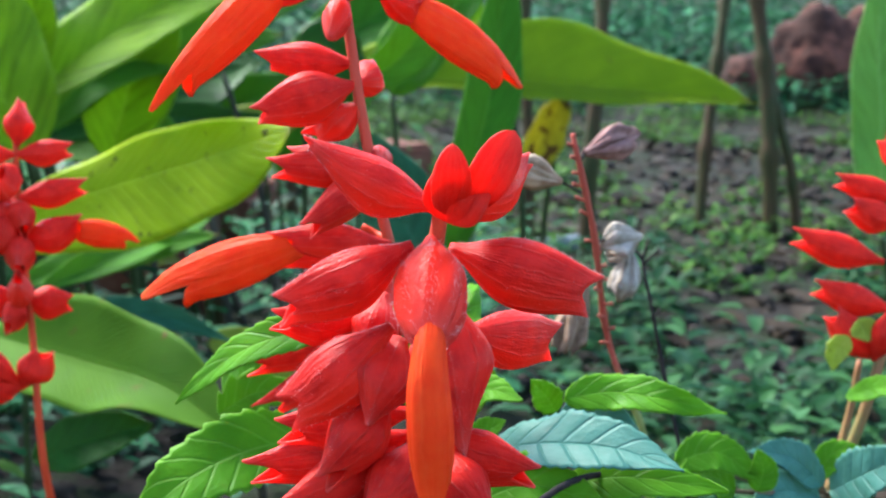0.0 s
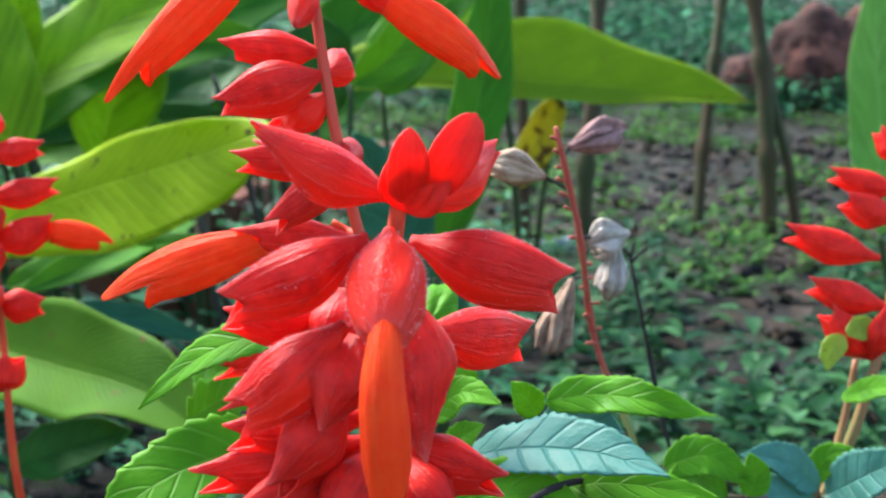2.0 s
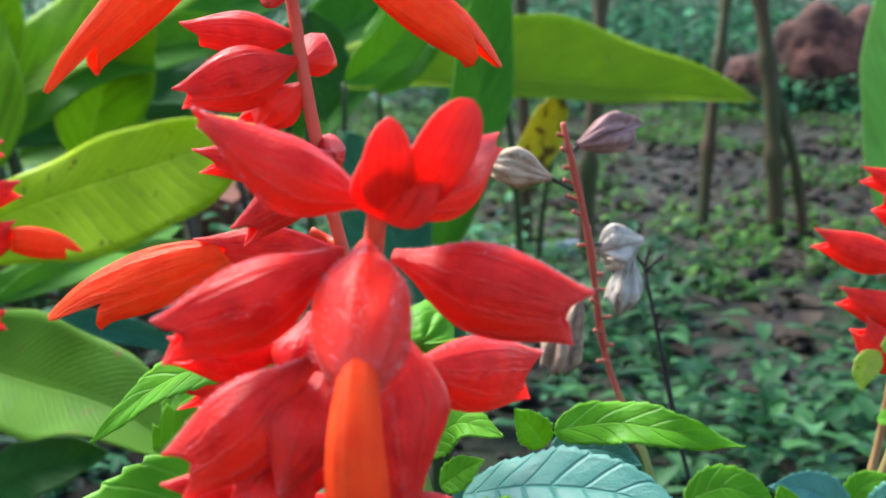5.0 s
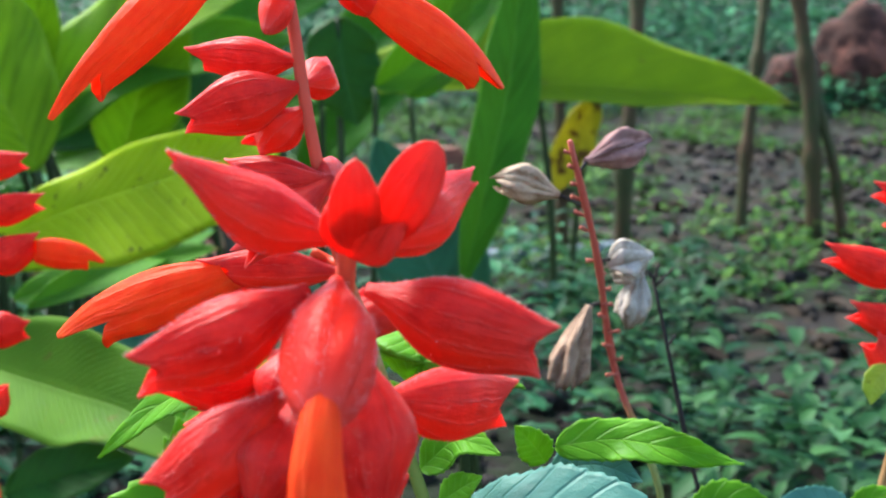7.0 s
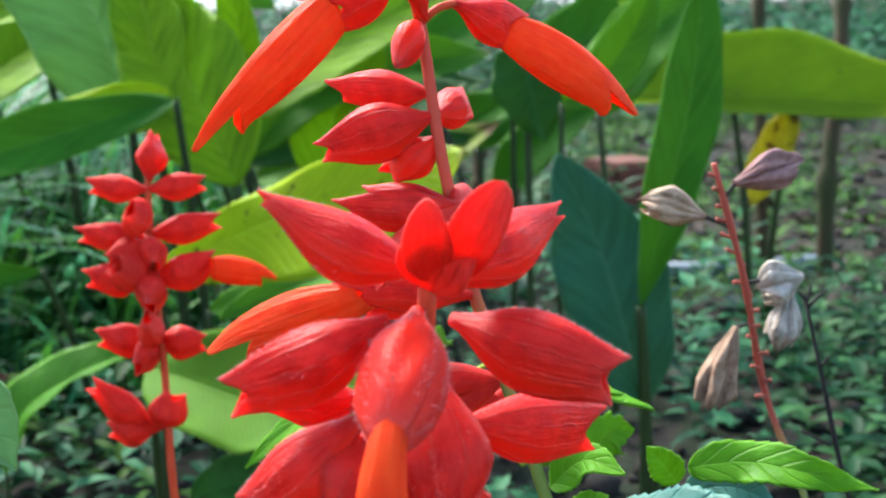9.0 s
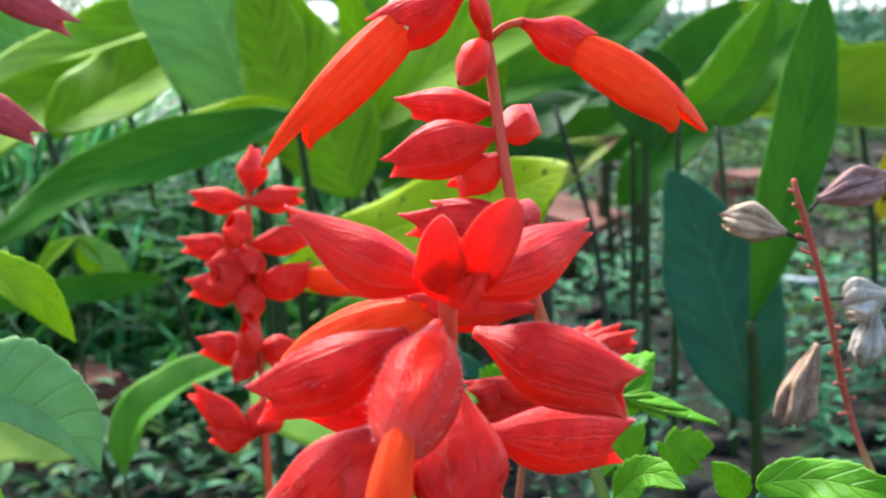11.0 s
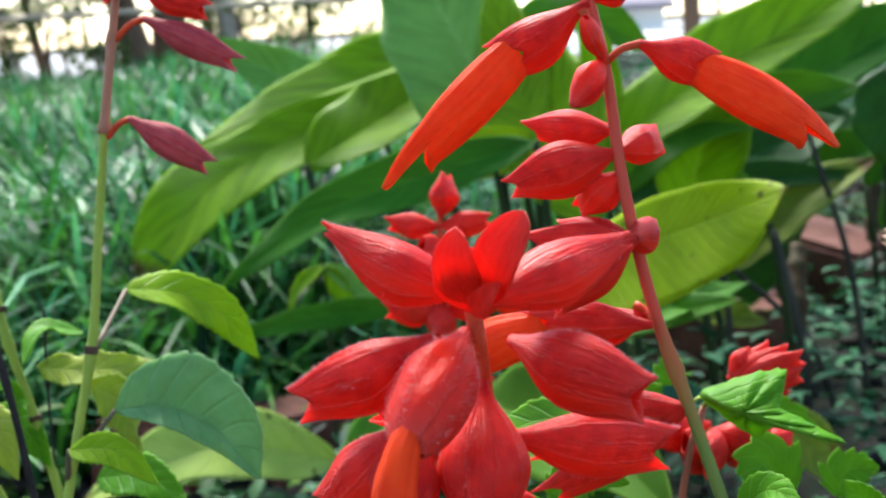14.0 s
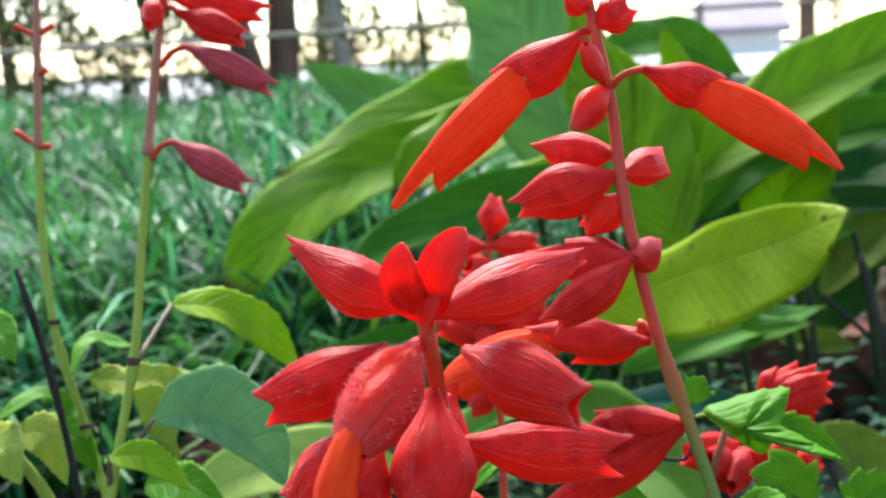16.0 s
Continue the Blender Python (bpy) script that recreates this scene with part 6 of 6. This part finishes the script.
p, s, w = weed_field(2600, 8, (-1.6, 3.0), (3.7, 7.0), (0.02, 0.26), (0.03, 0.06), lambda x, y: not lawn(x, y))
leaf_stuff("undergrowth", "dense bluish green undergrowth behind the bed", "weeds", p, s, w, SHADED_WEED)
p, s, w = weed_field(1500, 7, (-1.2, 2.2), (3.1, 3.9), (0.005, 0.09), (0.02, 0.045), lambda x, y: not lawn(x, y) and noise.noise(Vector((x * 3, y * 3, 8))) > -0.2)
leaf_stuff("low_undergrowth", "low dark green plants in front of undergrowth", "weeds", p, s, w, SHADED_WEED)
# Weeds added to darken the ground among the stalks, in place of shade.
p, s, w = weed_field(190, 8, (-0.75, 0.0), (1.3, 2.3), (0.01, 0.09), (0.012, 0.035), lambda x, y: not lawn(x, y) and (x < -0.35 or y > 1.6))
leaf_stuff("bed_weeds", "dark green weeds added as shade between canna stalks", "weeds", p, s, w, WEED_BLUE)
# Darker weeds hide the lit soil under the leaves, where shade belongs.
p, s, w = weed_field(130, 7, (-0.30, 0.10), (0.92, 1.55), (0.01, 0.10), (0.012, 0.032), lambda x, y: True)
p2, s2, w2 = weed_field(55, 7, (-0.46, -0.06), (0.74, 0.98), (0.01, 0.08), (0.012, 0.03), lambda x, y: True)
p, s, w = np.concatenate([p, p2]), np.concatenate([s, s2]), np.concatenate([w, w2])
leaf_stuff("shading_weeds", "dark green weeds added as shade under canna leaves", "weeds", p, s, w, SHADED_WEED)
p, s, w = weed_field(85, 8, (-0.8, -0.25), (0.78, 1.3), (0.01, 0.07), (0.012, 0.03), lambda x, y: math.hypot(x + 0.53, y - 0.9) > 0.06)
leaf_stuff("edge_weeds", "low green weeds along the lawn", "weeds", p, s, w, WEED)
n = 3200
places = np.stack([rng.uniform(-0.9, 1.4, n), rng.uniform(0.8, 3.0, n), rng.uniform(0.002, 0.010, n)], 1)
places = places[(places[:, 0] > 0.1) | (places[:, 1] > 1.6)]
n = len(places)
ang = rng.uniform(0, 6.28, n)
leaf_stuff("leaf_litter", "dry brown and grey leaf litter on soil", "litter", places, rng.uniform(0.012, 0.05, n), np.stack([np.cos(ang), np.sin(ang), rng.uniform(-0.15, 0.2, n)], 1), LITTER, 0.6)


def pebbles():
    verts, faces = [], []
    ico = bmesh.new()
    bmesh.ops.create_icosphere(ico, subdivisions=1, radius=1)
    base = [v.co.copy() for v in ico.verts]
    tris = [tuple(v.index for v in f.verts) for f in ico.faces]
    ico.free()
    for _ in range(3600):
        x, y, r = rng.uniform(-0.8, 1.3), rng.uniform(0.8, 2.8), min(abs(rng.normal(0, 0.007)), 0.012) + 0.003
        q = rng.uniform(0.6, 1.2, 3)
        k = len(verts)
        for v in base:
            j = 1 + 0.25 * noise.noise(v * 1.7 + Vector((x * 50, y * 50, 0)))
            verts.append((x + v.x * r * q[0] * j, y + v.y * r * q[1] * j, r * 0.3 + v.z * r * q[2] * 0.7 * j))
        faces += [tuple(k + i for i in t) for t in tris]
    tagged(mesh_object("pebbles", verts, faces, STONE), "grey and brown pebbles and soil lumps", "pebbles", kind="stuff")


# Reddish rock; its darkest patches put the shaded face into the colour.
BOULDER = rough_mat("shade_darkened_red_rock", [(0.36, (0.012, 0.007, 0.006)), (0.5, (0.045, 0.020, 0.015)), (0.60, (0.13, 0.050, 0.034)), (0.72, (0.05, 0.040, 0.036))], 6, 0.9, 0.02, 0.8)
STONE = rough_mat("stone", [(0.3, (0.014, 0.011, 0.009)), (0.6, (0.030, 0.025, 0.021)), (0.75, (0.09, 0.083, 0.083))], 12, 0.9, 0.004, 0.6)
TERRACOTTA = rough_mat("terracotta", [(0.3, (0.035, 0.016, 0.012)), (0.55, (0.12, 0.046, 0.030)), (0.75, (0.18, 0.09, 0.065))], 14, 0.85, 0.004, 0.6)
pebbles()


def boulder(label, at, size, seed, material=None):
    bm = bmesh.new()
    bmesh.ops.create_icosphere(bm, subdivisions=4, radius=1)
    for v in bm.verts:
        d = 1 + 0.3 * noise.noise(v.co * 1.1 + Vector((seed, 0, 0))) + 0.16 * abs(noise.noise(v.co * 2.6 + Vector((0, seed, 0)))) + 0.07 * noise.noise(v.co * 7 + Vector((0, seed, 0)))
        v.co = Vector((v.co.x * size[0] * d, v.co.y * size[1] * d, max(v.co.z * d, -0.75) * size[2]))
    data = bpy.data.meshes.new("boulder")
    bm.to_mesh(data)
    bm.free()
    data.polygons.foreach_set("use_smooth", [True] * len(data.polygons))
    data.materials.append(material or BOULDER)
    ob = tagged(new("boulder", data), label, "boulder", "boulders")
    ob.location = (at[0], at[1], size[2] * 0.7)
    return ob


boulder("large reddish brown boulder on soil", (0.8751, 3.5091, 0.0479), (0.11, 0.11, 0.135), 1)
boulder("smaller reddish brown boulder beside a larger one", (0.7024, 3.4089, 0.0516), (0.07, 0.08, 0.07), 5)
boulder("reddish boulder half hidden by leaves", (1.0642, 3.7150, 0.0637), (0.10, 0.10, 0.13), 9)


def brick(label, at, turn, tip=0.0, size=(0.21, 0.10, 0.07)):
    bm = bmesh.new()
    bmesh.ops.create_cube(bm, size=1)
    bmesh.ops.scale(bm, vec=size, verts=bm.verts)
    bmesh.ops.bevel(bm, geom=bm.edges[:], offset=0.006, segments=2, affect="EDGES")
    bmesh.ops.subdivide_edges(bm, edges=bm.edges[:], cuts=2, use_grid_fill=True)
    for v in bm.verts:
        v.co += v.normal * 0.004 * noise.noise(v.co * 30 + Vector((turn, 0, 0)))
    data = bpy.data.meshes.new("brick")
    bm.to_mesh(data)
    bm.free()
    data.materials.append(TERRACOTTA)
    ob = tagged(new("brick", data), label, "brick", "loose bricks")
    ob.matrix_world = pose(at[0], at[1], size[2] * 0.5 + 0.5 * size[0] * abs(math.sin(radians(tip))) - 0.004, tip * 0.3, tip, turn)
    return ob


brick("weathered terracotta brick lying on soil", (-0.3072, 1.2739, 0.0306), 20)
brick("weathered terracotta brick lying on soil", (-0.2905, 1.6332, 0.0297), -15, 12)
brick("broken terracotta brick half hidden in grass", (-0.475, 0.945), 60, 0, (0.09, 0.065, 0.055))
brick("broken terracotta brick half hidden in grass", (-0.575, 0.885), 15, 0, (0.08, 0.06, 0.055))
brick("broken terracotta brick half sunk in soil", (-0.0635, 2.0351, 0.0294), 40, 0, (0.09, 0.08, 0.07))
hose = thing("hose", "pale blue-grey plastic hose lying on soil", "hose")
tube("hose_tube", [(-0.45, 1.75, 0.008), (-0.28, 1.62, 0.009), (-0.12, 1.66, 0.009), (0.02, 1.58, 0.008), (0.16, 1.64, 0.008)], 0.0085, rough_mat("pale_plastic", [(0.3, (0.12, 0.14, 0.15)), (0.7, (0.24, 0.28, 0.31))], 40, 0.5, 0.001, 0.3), hose, n=60, seg=10, end=1.0)


# ---- lawn ----
def build_lawn(count, x, y, height, width, name, keep=lawn):
    px, py = rng.uniform(*x, count), rng.uniform(*y, count)
    ok = np.array([keep(a, b) for a, b in zip(px, py)])
    px, py = px[ok], py[ok]
    n = len(px)
    ang, h = rng.uniform(0, 2 * np.pi, n), rng.uniform(*height, n) * (0.75 + 0.35 * np.sin(px * 3.1) * np.cos(py * 2.3))
    h = h * np.clip((0.857 * py - 0.515 * px - 0.8) / 0.65, 0.4, 1.0)
    lean, wd = rng.uniform(0.25, 1.35, n), rng.uniform(*width, n)
    d = np.stack([np.cos(ang), np.sin(ang), np.zeros(n)], 1)
    s = np.stack([-np.sin(ang), np.cos(ang), np.zeros(n)], 1)
    root = np.stack([px, py, np.full(n, -0.005)], 1)
    rows = []
    for f, wf in ((0, 0.7), (0.3, 1.0), (0.6, 0.85), (0.85, 0.5), (1.0, 0.05)):
        c = root + d * (h * lean * f ** 2)[:, None] + np.array([0, 0, 1.0]) * (h * (f - 0.45 * lean * f ** 3))[:, None]
        rows += [c + s * (wd * wf * 0.5)[:, None], c - s * (wd * wf * 0.5)[:, None]]
    verts = np.stack(rows, 1).reshape(-1, 3)
    faces = [(10 * k + 2 * i, 10 * k + 2 * i + 1, 10 * k + 2 * i + 3, 10 * k + 2 * i + 2) for k in range(n) for i in range(4)]
    tagged(mesh_object(name, verts, faces, GRASS), "thick uncut green grass", "grass", kind="stuff")


build_lawn(36000, (-2.4, -0.4), (0.7, 2.6), (0.14, 0.38), (0.004, 0.011), "grass")
build_lawn(4200, (-0.75, -0.2), (0.98, 1.7), (0.09, 0.24), (0.004, 0.010), "bed_grass", lambda x, y: x < -0.02 - 0.27 * y + 0.05 * noise.noise(Vector((x * 9, y * 9, 3))))
build_lawn(34000, (-6.5, -0.8), (2.4, 8.2), (0.12, 0.36), (0.008, 0.019), "far_grass")

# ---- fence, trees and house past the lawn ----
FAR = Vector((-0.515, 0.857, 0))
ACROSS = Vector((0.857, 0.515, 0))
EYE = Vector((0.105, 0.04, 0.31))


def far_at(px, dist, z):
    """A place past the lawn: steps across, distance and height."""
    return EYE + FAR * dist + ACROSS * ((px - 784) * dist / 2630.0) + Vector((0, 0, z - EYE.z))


CONCRETE = rough_mat("pale_concrete", [(0.3, (0.30, 0.29, 0.27)), (0.7, (0.44, 0.43, 0.41))], 3, 0.9, 0.004, 0.4)
BARK = rough_mat("bark", [(0.3, (0.055, 0.035, 0.022)), (0.6, (0.16, 0.10, 0.065)), (0.75, (0.26, 0.19, 0.13))], 9, 0.9, 0.02, 0.8, (1, 1, 0.25))
PALE_BARK = rough_mat("pale_bark", [(0.3, (0.22, 0.17, 0.13)), (0.7, (0.46, 0.40, 0.33))], 9, 0.9, 0.015, 0.7, (1, 1, 0.25))
RAIL = rough_mat("weathered_rail", [(0.3, (0.26, 0.20, 0.14)), (0.7, (0.42, 0.34, 0.26))], 14, 0.7, 0.002, 0.4)


def slab(name, corners, z0, z1, material, label, category, kind="structure"):
    v = [(*c[:2], z) for z in (z0, z1) for c in corners]
    f = [(3, 2, 1, 0), (4, 5, 6, 7), (0, 1, 5, 4), (1, 2, 6, 5), (2, 3, 7, 6), (3, 0, 4, 7)]
    return tagged(mesh_object(name, v, f, material, smooth=False), label, category, kind=kind)


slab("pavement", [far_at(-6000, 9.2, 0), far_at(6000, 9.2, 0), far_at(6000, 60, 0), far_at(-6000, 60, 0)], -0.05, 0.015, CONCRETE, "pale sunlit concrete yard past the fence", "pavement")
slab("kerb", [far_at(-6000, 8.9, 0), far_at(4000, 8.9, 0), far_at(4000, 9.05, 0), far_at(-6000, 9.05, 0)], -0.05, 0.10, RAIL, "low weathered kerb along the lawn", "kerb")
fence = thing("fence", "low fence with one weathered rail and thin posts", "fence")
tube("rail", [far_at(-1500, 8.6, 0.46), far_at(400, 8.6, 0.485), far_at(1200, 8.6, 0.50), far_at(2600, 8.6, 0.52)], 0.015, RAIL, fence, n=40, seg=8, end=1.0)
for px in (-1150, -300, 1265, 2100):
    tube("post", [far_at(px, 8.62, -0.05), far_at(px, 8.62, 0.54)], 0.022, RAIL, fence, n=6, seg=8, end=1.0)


def tree(label, base, top, r, material, limbs, seed):
    rnd = random.Random(seed)
    ob = thing("tree", label, "tree", "trees past the fence")
    base, top = Vector(base), Vector(top)
    tube("trunk", [base, base.lerp(top, 0.3) + Vector((rnd.uniform(-0.05, 0.05), 0, 0)), base.lerp(top, 0.7) + Vector((rnd.uniform(-0.08, 0.08), 0, 0)), top], (r, r * 0.6), material, ob, n=24, seg=14, knots=(0.0,))
    pts, ways = [], []
    for k in range(limbs):
        a = base.lerp(top, rnd.uniform(0.35, 1.0))
        e = a + Vector((rnd.uniform(-0.9, 0.9), rnd.uniform(-0.6, 0.6), rnd.uniform(0.2, 0.9)))
        tube("limb", [a, a.lerp(e, 0.5) + Vector((0, 0, 0.08)), e], (r * 0.28, r * 0.08), material, ob, n=12, seg=8)
        for _ in range(260):
            c = a.lerp(e, rnd.uniform(0.3, 1.1))
            pts.append((c.x + rnd.gauss(0, 0.22), c.y + rnd.gauss(0, 0.22), c.z + rnd.gauss(0, 0.18)))
            ways.append((rnd.gauss(0, 1), rnd.gauss(0, 1), rnd.gauss(-0.3, 0.6)))
    if pts:
        crown = leaf_stuff("crown", "", "", np.array(pts), np.array([rnd.uniform(0.05, 0.10) for _ in pts]), np.array(ways), HEDGE, 0.55)
        crown.parent = ob
        del crown["kind"]
    return ob


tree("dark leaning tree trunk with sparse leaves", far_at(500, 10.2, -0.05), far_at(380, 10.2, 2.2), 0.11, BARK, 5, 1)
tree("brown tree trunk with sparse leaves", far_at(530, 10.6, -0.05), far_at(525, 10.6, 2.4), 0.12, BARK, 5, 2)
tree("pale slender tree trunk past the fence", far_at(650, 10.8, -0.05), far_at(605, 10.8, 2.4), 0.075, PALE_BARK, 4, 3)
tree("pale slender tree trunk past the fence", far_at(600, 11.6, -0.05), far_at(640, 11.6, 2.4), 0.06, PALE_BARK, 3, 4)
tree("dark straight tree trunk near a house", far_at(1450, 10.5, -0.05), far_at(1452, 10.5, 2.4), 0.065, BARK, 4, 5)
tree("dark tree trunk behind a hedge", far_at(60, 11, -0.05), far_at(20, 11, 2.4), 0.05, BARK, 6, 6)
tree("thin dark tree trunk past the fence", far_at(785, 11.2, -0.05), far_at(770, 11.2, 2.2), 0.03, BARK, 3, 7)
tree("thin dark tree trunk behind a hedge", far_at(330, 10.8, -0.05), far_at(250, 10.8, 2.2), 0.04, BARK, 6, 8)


def hedge(label, px0, px1, dist, count, top, seed):
    rnd = random.Random(seed)
    ob = thing("shrub", label, "shrub", "shrubs past the fence")
    for k in range(12):
        x = rnd.uniform(px0, px1)
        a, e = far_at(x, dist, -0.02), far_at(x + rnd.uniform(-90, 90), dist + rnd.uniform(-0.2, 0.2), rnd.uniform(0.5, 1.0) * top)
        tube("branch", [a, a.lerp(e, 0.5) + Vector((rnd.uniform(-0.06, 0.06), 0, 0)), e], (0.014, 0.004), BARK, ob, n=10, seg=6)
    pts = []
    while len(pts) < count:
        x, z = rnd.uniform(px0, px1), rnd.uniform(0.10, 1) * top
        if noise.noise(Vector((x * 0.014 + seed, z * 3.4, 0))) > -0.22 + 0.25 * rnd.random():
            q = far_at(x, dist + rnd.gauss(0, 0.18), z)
            pts.append(tuple(q))
    ways = np.array([(rnd.gauss(0, 1), rnd.gauss(0, 1), rnd.gauss(-0.2, 0.7)) for _ in pts])
    leaves = leaf_stuff("foliage", "", "", np.array(pts), np.array([rnd.uniform(0.03, 0.075) for _ in pts]), ways, HEDGE, 0.7)
    leaves.parent = ob
    del leaves["kind"]


hedge("loose backlit shrub with gaps between its leaves", -700, 120, 9.8, 7000, 1.3, 2)
hedge("loose backlit shrub with gaps between its leaves", 60, 470, 9.7, 6200, 1.3, 5)
hedge("sparse backlit shrub behind tree trunks", 560, 900, 11.0, 4200, 1.3, 8)
hedge("tall dark green shrub closing the bed", 1500, 3400, 8.0, 9000, 1.9, 11)


def house():
    ob = thing("house", "distant house with a dull violet-grey pitched roof", "house")
    wall = rough_mat("pale_house_wall", [(0.3, (0.80, 0.78, 0.74)), (0.7, (0.86, 0.85, 0.82))], 2, 0.9, 0.004, 0.3)
    roof = rough_mat("roof_tiles", [(0.3, (0.20, 0.17, 0.19)), (0.7, (0.33, 0.28, 0.30))], 2.0, 0.8, 0.02, 0.5, (1, 1, 6))
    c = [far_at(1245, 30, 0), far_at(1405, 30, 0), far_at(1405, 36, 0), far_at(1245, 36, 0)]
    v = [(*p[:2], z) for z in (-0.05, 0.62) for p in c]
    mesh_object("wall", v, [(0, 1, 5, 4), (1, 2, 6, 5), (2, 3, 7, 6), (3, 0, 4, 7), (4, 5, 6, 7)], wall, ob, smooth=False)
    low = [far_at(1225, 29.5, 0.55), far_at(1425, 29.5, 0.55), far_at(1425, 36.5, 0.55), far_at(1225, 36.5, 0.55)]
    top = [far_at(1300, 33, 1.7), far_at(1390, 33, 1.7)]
    v = [tuple(p) for p in low + top]
    v += [(p[0], p[1], p[2] - 0.12) for p in v]
    mesh_object("roof", v, [(0, 1, 5, 4), (1, 2, 5), (2, 3, 4, 5), (3, 0, 4), (6, 7, 1, 0), (7, 8, 2, 1), (8, 9, 3, 2), (9, 6, 0, 3), (9, 8, 7, 6)], roof, ob, smooth=False)


house()
